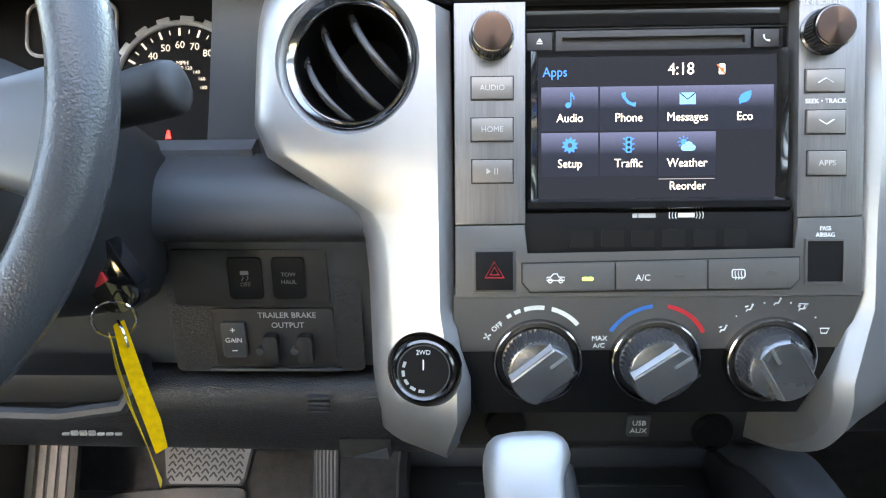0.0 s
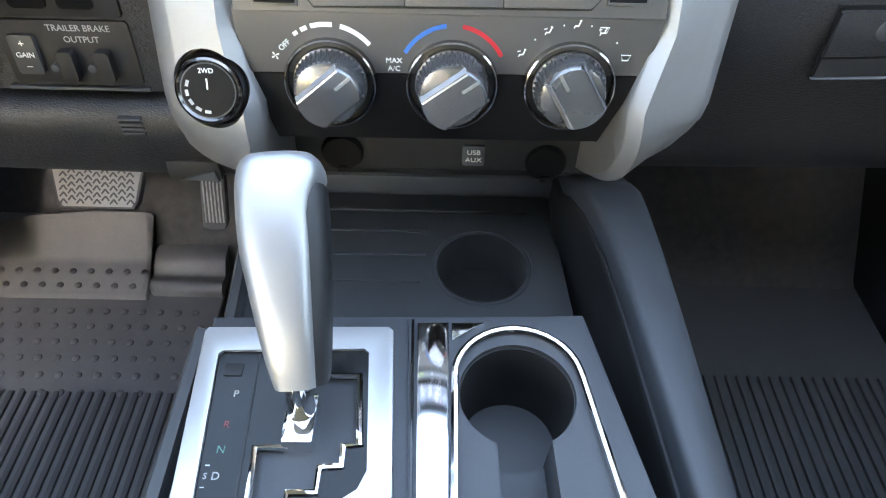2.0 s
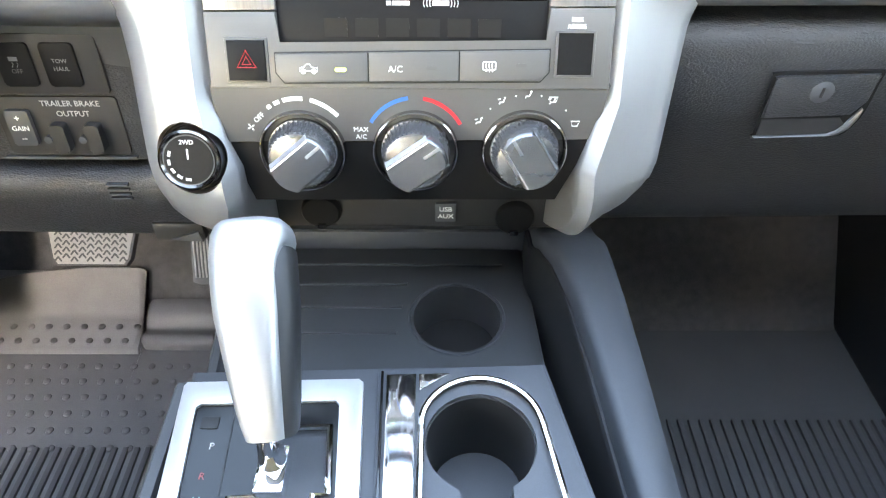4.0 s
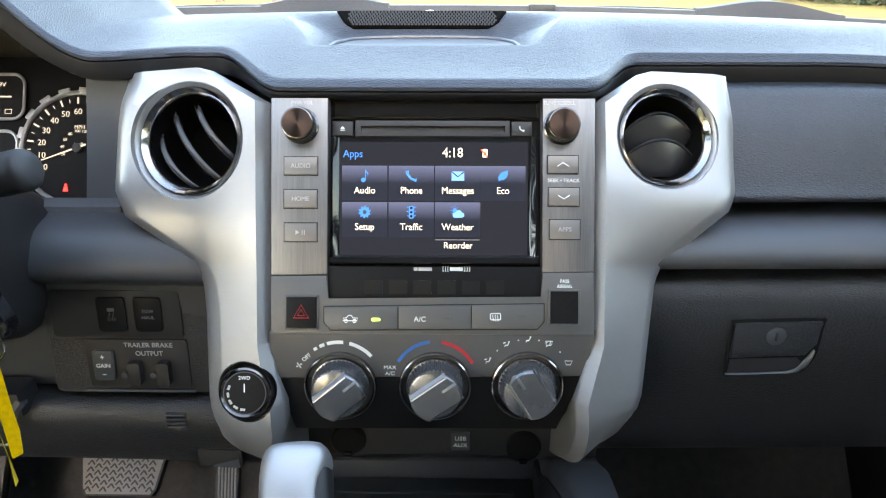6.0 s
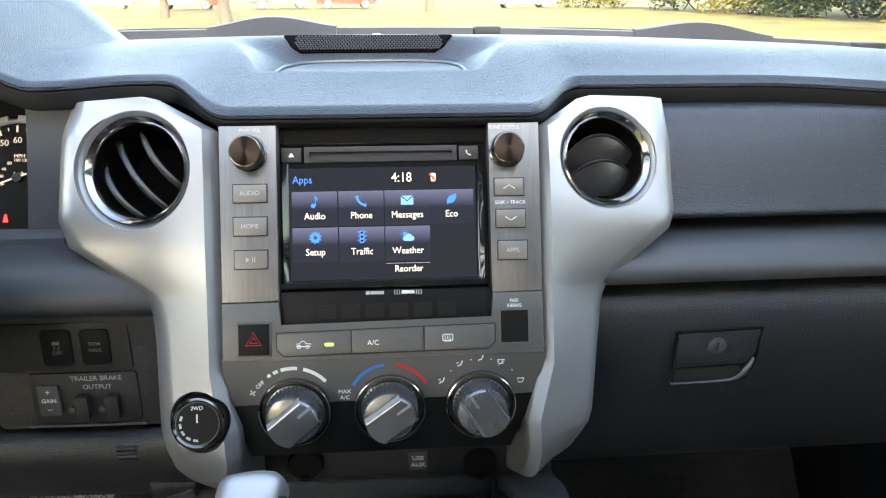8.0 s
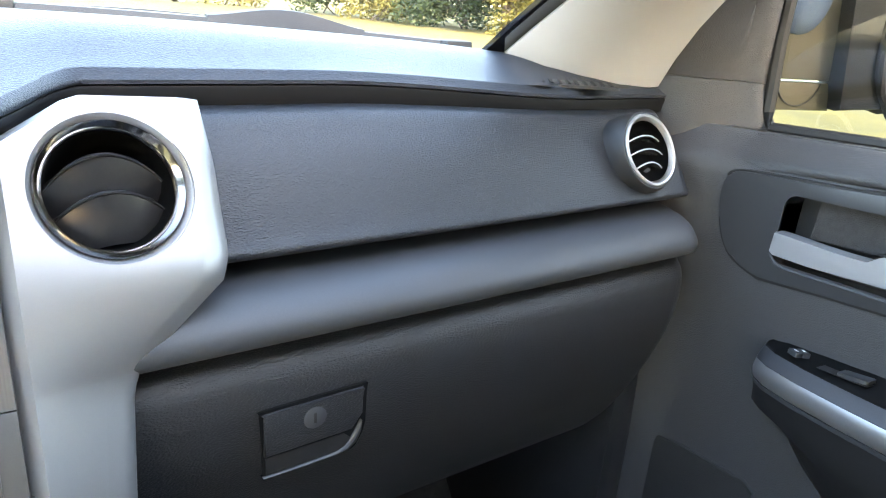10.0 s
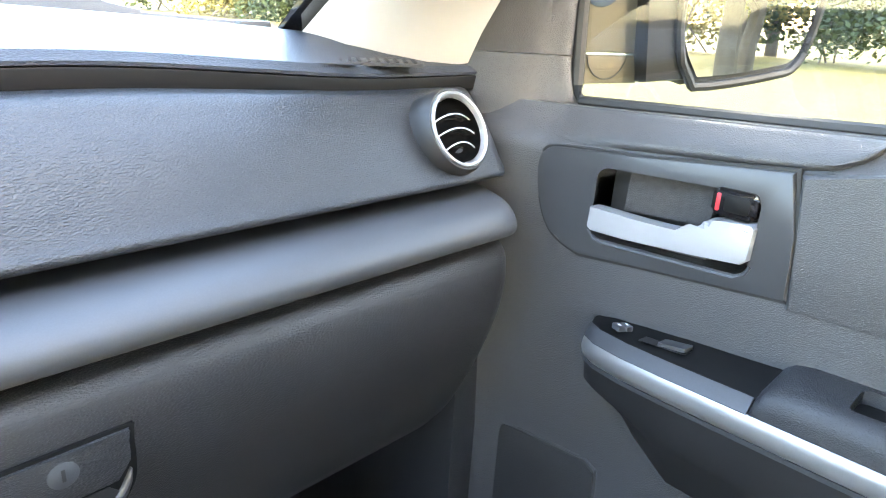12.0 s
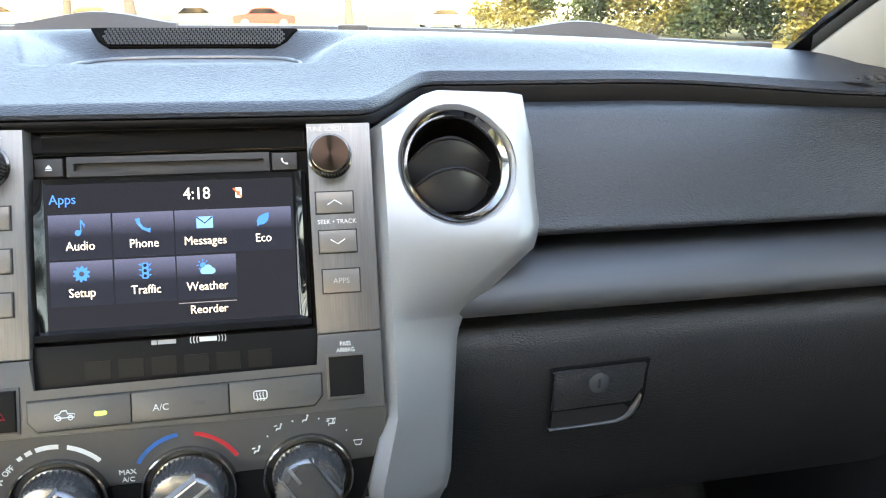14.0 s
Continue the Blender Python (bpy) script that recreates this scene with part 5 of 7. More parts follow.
part("chrome_strip", shape(prism, [(-0.0175, -0.1260), (0.0040, -0.1250), (0.0035, -0.42), (-0.0095, -0.42)], 0.004, Matrix.Translation((0, 0, DECK - 0.001)), 0.0012), CHROME, console, "chrome strip beside the cup wells")
part("chrome_end", shape(prism, [(0.0055, -0.1252), (0.0290, -0.1245), (0.0220, -0.1285), (0.0120, -0.1345), (0.0060, -0.1400)], 0.004, Matrix.Translation((0, 0, DECK - 0.001)), 0.001), CHROME, console, "short chrome end piece")
part("strip_line", shape(prism, [(-0.0215, -0.1225), (-0.0195, -0.1225), (-0.0115, -0.42), (-0.0135, -0.42)], 0.0035, Matrix.Translation((0, 0, DECK - 0.001)), 0.0006), GLOSS_BLACK, console)

# ---- gear shifter ----
shifter = thing("gear_shifter", (-0.085, -0.20, DECK), "silver and black gear lever in a stepped chrome gate", "gear shifter")
bez = [(-0.1562, -0.1335), (-0.0365, -0.1305), (-0.0330, -0.1335), (-0.0268, -0.258), (-0.0330, -0.276), (-0.0520, -0.291), (-0.085, -0.300), (-0.1430, -0.303), (-0.1455, -0.29), (-0.1582, -0.137)]
pl_out = [(-0.1420, -0.1520), (-0.0510, -0.1490), (-0.0480, -0.1520), (-0.0425, -0.232), (-0.0470, -0.243), (-0.0640, -0.255), (-0.0900, -0.2625), (-0.1320, -0.2640), (-0.1350, -0.2610), (-0.1448, -0.1550)]
part("bezel", cut(shape(prism, bez, 0.0065, Matrix.Translation((0, 0, DECK - 0.002)), 0.0015), [shape(prism, pl_out, 0.05, Matrix.Translation((0, 0, DECK - 0.02)))]), SILVER_BRIGHT, shifter, "satin silver gate bezel")
slot = [(-0.0856, -0.1695), (-0.0525, -0.1685), (-0.0485, -0.2162), (-0.0576, -0.2164), (-0.0574, -0.2290), (-0.0698, -0.2300), (-0.0698, -0.2445), (-0.0858, -0.2450), (-0.0856, -0.2575), (-0.1057, -0.2580), (-0.1085, -0.2185), (-0.0905, -0.2178), (-0.0900, -0.2060), (-0.0870, -0.2050)]
gp = cut(shape(prism, pl_out, 0.006, Matrix.Translation((0, 0, DECK - 0.004))), [shape(prism, slot, 0.05, Matrix.Translation((0, 0, DECK - 0.02)))])
GATE_BLACK = mat("gate_black", (0.010, 0.011, 0.012), 0.14, fine=300, spread=0.05, spec=0.3)
gate = part("gate_plate", gp, GATE_BLACK, shifter, "gloss black gate plate")
part("slot_floor", shape(prism, slot, 0.002, Matrix.Translation((0, 0, DECK - 0.005))), MATTE_BLACK, gate)
part("gate_rim", shape(tube, [(x, y, DECK + 0.0024) for x, y in slot], 0.0025, 8, True), CHROME, gate, "stepped chrome gate rim")
part("divider", shape(box, -0.0006, 0.0006, -0.055, 0.055, 0, 0.0004, Matrix.Translation((-0.1155, -0.208, DECK + 0.002)) @ Matrix.Rotation(radians(3), 4, "Z")), MATTE_BLACK, gate)
RED_LIT, GREEN_INK = mat("red_letter", (0.30, 0.06, 0.06), 0.5), mat("green_letter", (0.08, 0.24, 0.19), 0.5)
for ch, x, y, ink in (("P", -0.1275, -0.1830, GREY_INK), ("R", -0.1285, -0.2040, RED_LIT), ("N", -0.1282, -0.2200, GREEN_INK), ("D", -0.1275, -0.2360, GREY_INK), ("S", -0.1335, -0.2360, GREY_INK)):
    words(ch, 0.0066 if ch != "S" else 0.005, Matrix.Translation((x, y, DECK + 0.0022)), ink, gate)
for dy in (0.0065, -0.0065):
    part("print_bar", shape(bar, -0.0012, 0.0012, -0.0003, 0.0003, Matrix.Translation((-0.1335, -0.2360 + dy, DECK + 0.0021))), WHITE_INK, gate)
part("release_cover", shape(prism, rounded(-0.1385, -0.1270, -0.1700, -0.1610, 0.001), 0.0008, Matrix.Translation((0, 0, DECK + 0.002)), 0.0003), MATTE_BLACK, gate)
part("shaft", shape(tube, [(-0.0840, -0.1985, 0.370), (-0.0838, -0.1975, 0.40), (-0.0820, -0.1945, 0.432)], [0.0095, 0.0085, 0.0075], 14), CHROME, shifter, "chrome shaft")
part("shaft_foot", shape(box, -0.0935, -0.0745, -0.2190, -0.1860, 0.375, 0.396, None, 0.003), CHROME, shifter)


def stick(section, upto=None, since=0):
    """The lever's grip: rounded sections up a leaning axis."""
    bm = bmesh.new()
    axis = spline([(-0.0800, -0.1935, 0.420), (-0.0842, -0.170, 0.450), (-0.0900, -0.138, 0.481), (-0.0938, -0.112, 0.500), (-0.0950, -0.100, 0.509)], 4)
    wide = [0.0180, 0.0195, 0.0212, 0.0228, 0.0243, 0.0258, 0.0272, 0.0290, 0.0294, 0.0296, 0.0296, 0.0294, 0.0288, 0.0276, 0.0255, 0.0215, 0.0120]
    deep = [0.0150, 0.0170, 0.0185, 0.0195, 0.0200, 0.0204, 0.0208, 0.0212, 0.0216, 0.0220, 0.0224, 0.0226, 0.0224, 0.0216, 0.0200, 0.0165, 0.0090]
    rows = []
    for i, p in list(enumerate(axis))[since:upto]:
        t = axis[min(i + 1, len(axis) - 1)] - axis[max(i - 1, 0)]
        t.normalize()
        fwd = Vector((1, 0, 0)).cross(t).normalized() * -1
        side = fwd.cross(t).normalized()
        rows.append([p + side * (q[0] * wide[i]) + fwd * (q[1] * deep[i]) for q in section(i)])
    grid(bm, rows, closed=True, cap=True)
    return bm


SQ = [(abs(math.cos(a)) ** 0.6 * math.copysign(1, math.cos(a)), abs(math.sin(a)) ** 0.6 * math.copysign(1, math.sin(a))) for a in [2 * math.pi * k / 36 for k in range(36)]]
grip = part("grip", stick(lambda i: [(x * (0.60 + 0.26 * ease(9.0, 12.5, i) if x > 0 else 0.86), y) for x, y in SQ]), SILVER, shifter, "satin silver grip", smooth=60)
bm = stick(lambda i: [(max(x, 0.50) * 0.84 if x > 0 else 0.40, y * 0.82) for x, y in SQ], 12)
part("side_insert", bm, MATTE_BLACK, grip, "black plastic side insert", smooth=60)

# ---- pedals ----
STEEL = mat("worn_grey_rubber", (0.34, 0.325, 0.31), 0.5, spread=0.12, fine=500)
brake = thing("brake_pedal", (-0.496, 0.35, 0.08), "wide brake pedal with a grey chevron tread", "pedal")
PM = Matrix(((1, 0, 0, -0.4955), (0, 0.66, -0.75, 0.320), (0, 0.75, 0.66, 0.108), (0, 0, 0, 1)))
trap = [(1.08 * x, 1.08 * y) for x, y in [(-0.048, -0.029), (0.048, -0.029), (0.0545, -0.020), (0.0630, 0.027), (0.0590, 0.032), (-0.0590, 0.032), (-0.0630, 0.027), (-0.0545, -0.020)]]
pad = part("pad", shape(prism, trap, 0.012, PM, 0.003, -0.012), RUBBER, brake)
part("tread_plate", shape(prism, [(x * 0.94, y * 0.92) for x, y in trap], 0.0012, PM, 0.0004, 0.0), STEEL, brake, "grey tread plate")
bm = bmesh.new()
for r in range(6):
    for c in range(9):
        x, y = -0.048 + 0.012 * c, -0.0215 + 0.0098 * r
        if abs(x) < 0.049 + 0.09 * (y + 0.02) * 0.3:
            for s in (1, -1):
                mm = PM @ Matrix.Translation((x + s * 0.0026, y + (0.0049 if c % 2 else 0.0), 0.0006)) @ Matrix.Rotation(radians(-s * 52), 4, "Z")
                box(bm, -0.0042, 0.0042, -0.0011, 0.0011, 0, 0.0016, mm)
tread = part("tread", bm, RUBBER, brake, "dark chevron grooves")
tagged(tread, kind="stuff")
part("arm", shape(tube, [(-0.46, 0.33, 0.10), (-0.45, 0.40, 0.16), (-0.45, 0.47, 0.34)], 0.010, 8), MATTE_BLACK, brake)
gas = thing("accelerator_pedal", (-0.305, 0.33, 0.05), "narrow ribbed accelerator pedal", "pedal")
GM = Matrix(((0.72, 0, 0, -0.3165), (0, 0.45, -0.893, 0.292), (0, 0.893, 0.45, 0.135), (0, 0, 0, 1)))
part("pad", shape(prism, [(-0.027, -0.058), (-0.010, -0.062), (0.016, -0.060), (0.022, -0.050), (0.024, 0.080), (-0.022, 0.080)], 0.012, GM, 0.003, -0.012), RUBBER, gas)
for k in range(6):
    part("rib", shape(box, -0.0195 + 0.0068 * k, -0.0160 + 0.0068 * k, -0.050, 0.072, 0.0, 0.0022, GM, 0.0006), STEEL, gas)
rest = thing("foot_rest", (-0.77, 0.35, 0.0), "ribbed grey foot rest beside the pedals", "foot rest")
FM = Matrix(((1, 0, 0, -0.775), (0, 0.55, -0.835, 0.355), (0, 0.835, 0.55, 0.055), (0, 0, 0, 1)))
part("pad", shape(prism, rounded(-0.062, 0.058, -0.13, 0.085, 0.012), 0.012, FM, 0.003, -0.012), RUBBER, rest)
for k in range(6):
    part("rib", shape(box, -0.050 + 0.017 * k, -0.039 + 0.017 * k, -0.12, 0.075, 0.0, 0.004, FM, 0.001), STEEL, rest)

# ---- floor mats ----
MAT_GREY = mat("grey_black_rubber_mat", (0.14, 0.138, 0.14), 0.5, spread=0.2, fine=500, bump=0.0002)


def rise(y, y0, slope):
    return FLOOR_Z + max(0.0, y - y0) * slope


def mat_sheet(x0, x1, y0, y1, slope_at, slope, notch=None):
    bm = bmesh.new()
    rows = []
    n = 28
    for i in range(n + 1):
        y = y0 + (y1 - y0) * i / n
        hi = x1 if not notch or y < notch[1] else notch[0]
        row = []
        for k in range(9):
            x = x0 + (hi - x0) * k / 8
            z = rise(y, slope_at, slope) + (0.012 if k in (0, 8) or i in (0, n) else 0.0)
            row.append(Vector((x, y, z)))
        rows.append(row + [Vector((x0 + (hi - x0) * k / 8, y, rise(y, slope_at, slope) - 0.008)) for k in range(8, -1, -1)])
    grid(bm, rows, closed=True, cap=True)
    return bm


driver_mat = thing("floor_mat", (-0.55, 0.1, FLOOR_Z), "black rubber driver's floor mat with studs and long ribs", "floor mat", "rubber floor mats")
# its sheet: flat, a sloping studded patch, and a raised tongue towards the pedals
flat = [(-0.45, -0.148), (0.318, -0.148), (0.324, -0.139), (0.374, -0.122), (0.384, -0.112), (0.430, -0.056), (0.434, -0.050), (0.437, -0.052)]
bm = bmesh.new()
rows = []
for x, up in ((-0.80, 0.012), (-0.792, 0.0), (-0.70, 0.0), (-0.60, 0.0), (-0.512, 0.0), (-0.503, -0.003), (-0.498, -0.012)):
    rows.append([Vector((x, y - 0.35 * max(0.0, -0.66 - x) * (y > 0.39), z + (up if y > 0.32 or x < -0.75 else 0.0))) for y, z in flat] + [Vector((x, y, z - 0.008)) for y, z in flat[::-1]])
grid(bm, rows, closed=True, cap=True)
part("sheet", bm, MAT_GREY, driver_mat)
bm = bmesh.new()
side_y = [(-0.45, -0.148), (0.320, -0.148), (0.335, -0.147), (0.335, -0.156), (-0.45, -0.156)]
grid(bm, [[Vector((x, y, z)) for y, z in side_y] for x in (-0.498, -0.372)], closed=True, cap=True)
part("side_sheet", bm, MAT_GREY, driver_mat)
fold = curve2([(0.326, -0.150), (0.330, -0.134), (0.342, -0.126), (0.356, -0.130), (0.364, -0.127), (0.376, -0.112), (0.392, -0.104), (0.408, -0.102)], 4) + [(0.412, -0.108), (0.40, -0.150)]
bm = bmesh.new()
rows = []
for x, k in ((-0.500, 0.80), (-0.492, 0.97), (-0.47, 1.0), (-0.42, 1.0), (-0.372, 1.0)):
    rows.append([Vector((x, 0.37 + (y - 0.37) * k, -0.150 + (z + 0.150) * k)) for y, z in fold])
grid(bm, rows, closed=True, cap=True)
part("side_fold", bm, MAT_GREY, driver_mat, "rounded fold at the mat's corner", smooth=60)
studs = bmesh.new()
lathe(studs, [(0.0066, 0.0), (0.0056, 0.0026), (0.0030, 0.0038), (0.0, 0.0041)], None, 10)
spots = [(-0.785 + 0.030 * c + (0.015 if r % 2 else 0), 0.1345 + 0.0314 * r, -0.1485) for r in range(6) for c in range(14)]
spots += [(-0.775 + 0.031 * c + (0.0155 if r else 0), 0.337 + 0.025 * r, -0.1352 + 0.0085 * r) for r in range(2) for c in range(9)]
first = None
for x, y, z in spots:
    if x > -0.385:
        continue
    if first is None:
        first = part("stud", studs, MAT_GREY, driver_mat)
        first.location = Vector((x, y, z)) - ORIGIN[driver_mat.name] + ORIGIN[driver_mat.name]
    else:
        o = new("stud", first.data)
        o.parent = driver_mat
        o.location = Vector((x, y, z))
rib = bmesh.new()
box(rib, -0.0042, 0.0042, -0.28, 0.28, 0.0, 0.007, None, 0.002)
rib_ob = None
for k in range(25):
    x = -0.785 + 0.0172 * k
    if rib_ob is None:
        rib_ob = part("rib", rib, RUBBER, driver_mat)
        rib_ob.location = (x, -0.145, FLOOR_Z)
    else:
        o = new("rib", rib_ob.data)
        o.parent = driver_mat
        o.location = (x, -0.145, FLOOR_Z)
pass_mat = thing("floor_mat", (0.55, 0.1, FLOOR_Z), "black rubber passenger floor mat with long ribs", "floor mat", "rubber floor mats")
part("sheet", mat_sheet(0.30, 0.80, -0.45, 0.56, 0.38, 0.85), RUBBER, pass_mat)
for k in range(28):
    o = new("rib", rib_ob.data)
    o.parent = pass_mat
    o.location = (0.305 + 0.0175 * k - 1.10, -0.095, FLOOR_Z)
fine = bmesh.new()
box(fine, -0.003, 0.003, -0.09, 0.09, 0.0, 0.004, Matrix.Rotation(radians(40), 4, "X"))
fine_ob = None
for k in range(24):
    x = 0.34 + 0.016 * k
    if fine_ob is None:
        fine_ob = part("fine_rib", fine, MAT_GREY, pass_mat)
        fine_ob.location = (x, 0.475, -0.068)
    else:
        o = new("fine_rib", fine_ob.data)
        o.parent = pass_mat
        o.location = (x, 0.475, -0.068)

# ---- seat cushions ----
def cushion(x0, x1):
    st = thing("seat", ((x0 + x1) / 2, -0.5, FLOOR_Z), "grey cloth front seat cushion with stitched bolster", "seat", "front seats")
    bm = bmesh.new()
    rows = []
    for k in range(13):
        x = x0 + (x1 - x0) * k / 12
        q = abs(2 * k / 12 - 1)
        up = 0.018 * ease(0.55, 0.85, q) - 0.05 * ease(0.9, 1.0, q)
        inset = 0.03 * ease(0.8, 1.0, q)
        prof = curve2([(-0.245 - inset, 0.02), (-0.222 - inset, 0.10), (-0.215 - inset, 0.155), (-0.235 - inset, 0.190 + up), (-0.30, 0.205 + up), (-0.45, 0.200 + up), (-0.80, 0.18 + up)], 4)
        rows.append([Vector((x, y, z)) for y, z in prof] + [Vector((x, -0.80, 0.0)), Vector((x, -0.26, 0.0))])
    grid(bm, rows, closed=True, cap=True)
    part("cushion", bm, FABRIC, st, smooth=60)
    for x in (x0 + 0.075, x1 - 0.075):
        part("seam", shape(tube, [(x, y, z + 0.006) for y, z in ((-0.225, 0.16), (-0.240, 0.192), (-0.30, 0.207), (-0.45, 0.203), (-0.7, 0.19))], 0.003, 6), FABRIC, st)
    part("base", shape(box, x0 + 0.03, x1 - 0.03, -0.78, -0.27, FLOOR_Z, 0.02, None, 0.01), MATTE_BLACK, st)


cushion(-0.72, -0.225)
cushion(0.265, 0.74)

# ---- passenger door ----
door = thing("door_1", (0.82, -0.4, FLOOR_Z), "closed front door with grey trim, armrest and window switches", "door")
SILL = 0.708


def sill(y):
    return SILL + 0.055 * max(0.0, 0.067 - y) * (1 - 0.4 * ease(0.0, 1.0, -y))


def door_x(y, z):
    """The inner face of the door."""
    x = 0.797 + 0.038 * ease(0.665, 0.715, z) + 0.010 * ease(0.42, 0.30, z)
    return x - 0.022 * ease(0.06, 0.15, y)


bm = bmesh.new()
ys = [0.20, 0.18, 0.165, 0.15, 0.135, 0.12, 0.10, 0.08, 0.06, 0.03, 0.0, -0.05, -0.1, -0.2, -0.3, -0.5, -0.7, -0.9, -1.0]
zs = [-0.12, 0.0, 0.1, 0.2, 0.30, 0.36, 0.42, 0.48, 0.54, 0.60, 0.64, 0.66, 0.67, 0.68, 0.69, 0.70, 0.706, 0.708]
rows = []
for y in ys:
    lift_z = sill(y) - SILL
    front = [Vector((door_x(y, z), y, z + lift_z * ease(0.5, 0.7, z))) for z in zs]
    rows.append(front + [Vector((0.858, y, sill(y))), Vector((0.90, y, 0.69)), Vector((0.90, y, -0.12))])
grid(bm, rows, closed=True, cap=True)
# outlines on the door are drawn (rearwards, up), out towards the seats
DM = Matrix(((0, 0, -1, 0.797), (-1, 0, 0, 0), (0, 1, 0, 0), (0, 0, 0, 1)))
cav = rounded(0, 0.1575, 0, 0.072, 0.012)
cav = [(-0.001 + x, 0.5885 + y + 0.05 * x) for x, y in cav]
part("inner_trim", cut(bm, [shape(prism, cav, 0.06, DM, 0, -0.031)]), VINYL, door, "dark grey grained door trim", smooth=50)

# corner ahead of the window: lower piece and grained cover above a seam
def corner(z0, z1, steps, lean):
    bm = bmesh.new()
    rows = []
    for k in range(steps + 1):
        z = z0 + (z1 - z0) * k / steps
        d = (z - 0.757) * lean
        f = 0.012 * (1 - ease(0.70, 0.757, z))
        line = [(0.775, 0.195 - d * 1.3), (0.780, 0.170 - d * 1.1), (0.800, 0.142 - d * 0.7), (0.822, 0.118 - d * 0.4), (0.836, 0.110), (0.842, 0.098 - f), (0.850, 0.090 - f), (0.862, 0.089 - f)]
        rows.append([Vector((x, y, z)) for x, y in line] + [Vector((0.875, 0.10, z)), Vector((0.875, 0.25, z)), Vector((0.80, 0.25, z))])
    grid(bm, rows, closed=True, cap=True)
    return bm


part("corner_trim", corner(0.690, 0.756, 4, 0.0), VINYL, door, smooth=50)
part("sail_cover", corner(0.7568, 1.04, 10, 0.55), VINYL, door, "coarse grained corner cover", smooth=50)
part("window_seal", shape(tube, [(0.859, 0.088, 1.04), (0.859, 0.087, 0.80), (0.858, 0.082, 0.726), (0.853, 0.070, sill(0.06) + 0.002), (0.853, 0.0, sill(0) + 0.002), (0.853, -0.3, sill(-0.3) + 0.002), (0.853, -0.7, sill(-0.7) + 0.002), (0.853, -1.0, sill(-1.0) + 0.002)], 0.0070, 8), MATTE_BLACK, door, "black rubber window seal")
bm = bmesh.new()
box(bm, 0.80, 0.88, -1.05, -0.30, 1.05, 1.18, None, 0.01)
part("top_frame", bm, PLASTIC, door)
bm = bmesh.new()
box(bm, 0.80, 0.88, -1.15, -1.0, -0.1, 1.16, None, 0.01)
part("rear_frame", bm, PLASTIC, door)
bm = bmesh.new()
grid(bm, [[Vector((0.862, y, z)) for y in (0.085, -0.4, -1.01)] for z in (0.68, 0.9, 1.08)])
pane = part("pane", bm, TINTED, door, "clear side window glass")
pane.visible_shadow = False

# handle bezel
bz = curve2([(-0.030, 0.6725), (-0.052, 0.6705), (-0.066, 0.6660), (-0.0725, 0.655), (-0.0735, 0.640), (-0.070, 0.620), (-0.059, 0.593), (-0.042, 0.576), (-0.010, 0.566)], 4) + [(0.060, 0.574), (0.192, 0.586), (0.186, 0.640), (0.176, 0.692), (0.05, 0.678)]
part("bezel_seam", cut(shape(prism, [(0.06 + (x - 0.06) * 1.022, 0.63 + (y - 0.63) * 1.05) for x, y in bz], 0.004, DM, 0.0, -0.0025), [shape(prism, cav, 0.05, DM, 0, -0.02)]), MATTE_BLACK, door)
FELT = mat("dark_felt", (0.035, 0.034, 0.035), 0.95, spread=0.5, fine=900, coarse=120, bump=0.0006)
bezel = part("handle_bezel", cut(shape(prism, bz, 0.008, DM, 0.0025, -0.004), [shape(prism, cav, 0.05, DM, 0, -0.02)]), mat("dark_satin_bezel", (0.034, 0.036, 0.040), 0.40, fine=900, spread=0.05), door, "smooth grey handle bezel")
part("cavity", cut(shape(prism, [(-0.008, 0.575), (0.168, 0.582), (0.168, 0.682), (-0.008, 0.672)], 0.034, DM, 0, -0.036), [shape(prism, cav, 0.05, DM, 0, -0.030)]), MATTE_BLACK, bezel)
part("cavity_pad", shape(prism, [(0.022, 0.618), (0.110, 0.624), (0.113, 0.664), (0.104, 0.667), (0.030, 0.662), (0.024, 0.658)], 0.016, DM, 0.004, -0.030), FELT, bezel, "grey felt pad")
hd = curve2([(-0.002, 0.6205), (0.012, 0.6210), (0.060, 0.6205), (0.102, 0.6235), (0.112, 0.634), (0.122, 0.6395), (0.154, 0.643)], 3) + [(0.1575, 0.640), (0.157, 0.612), (0.150, 0.606), (0.110, 0.604), (0.040, 0.5985), (0.002, 0.5960), (-0.003, 0.600)]
HANDLE = mat("silver_plastic_handle", (0.35, 0.362, 0.385), 0.38, 0.35, spread=0.03, fine=1000)
handle = part("door_handle", shape(prism, hd, 0.017, DM, 0.0062, -0.006), HANDLE, door, "silver plastic pull handle")
part("cavity_rim", shape(tube, [DM @ Vector((x, y, 0.0042)) for x, y in [(-0.0030, 0.606), (-0.0025, 0.596), (0.004, 0.588), (0.014, 0.5855), (0.08, 0.5890), (0.146, 0.5925), (0.155, 0.598), (0.1585, 0.606)]], 0.0016, 6), PLASTIC_GREY, door, "pale lower lip of the handle recess")
part("handle_back", shape(prism, [(0.014, 0.599), (0.11, 0.606), (0.115, 0.592), (0.022, 0.588)], 0.008, DM, 0.002, -0.022), PLASTIC_GREY, handle)
lk = part("lock_knob", shape(prism, rounded(0.1165, 0.1550, 0.6445, 0.6685, 0.005), 0.035, DM, 0.005, -0.028), GLOSS_BLACK, door, "gloss black lock lever")
part("red_flag", shape(prism, rounded(0.1200, 0.1236, 0.6480, 0.6635, 0.001), 0.0012, DM, 0.0004, 0.0062), RED_INK, lk, "red unlocked flag")
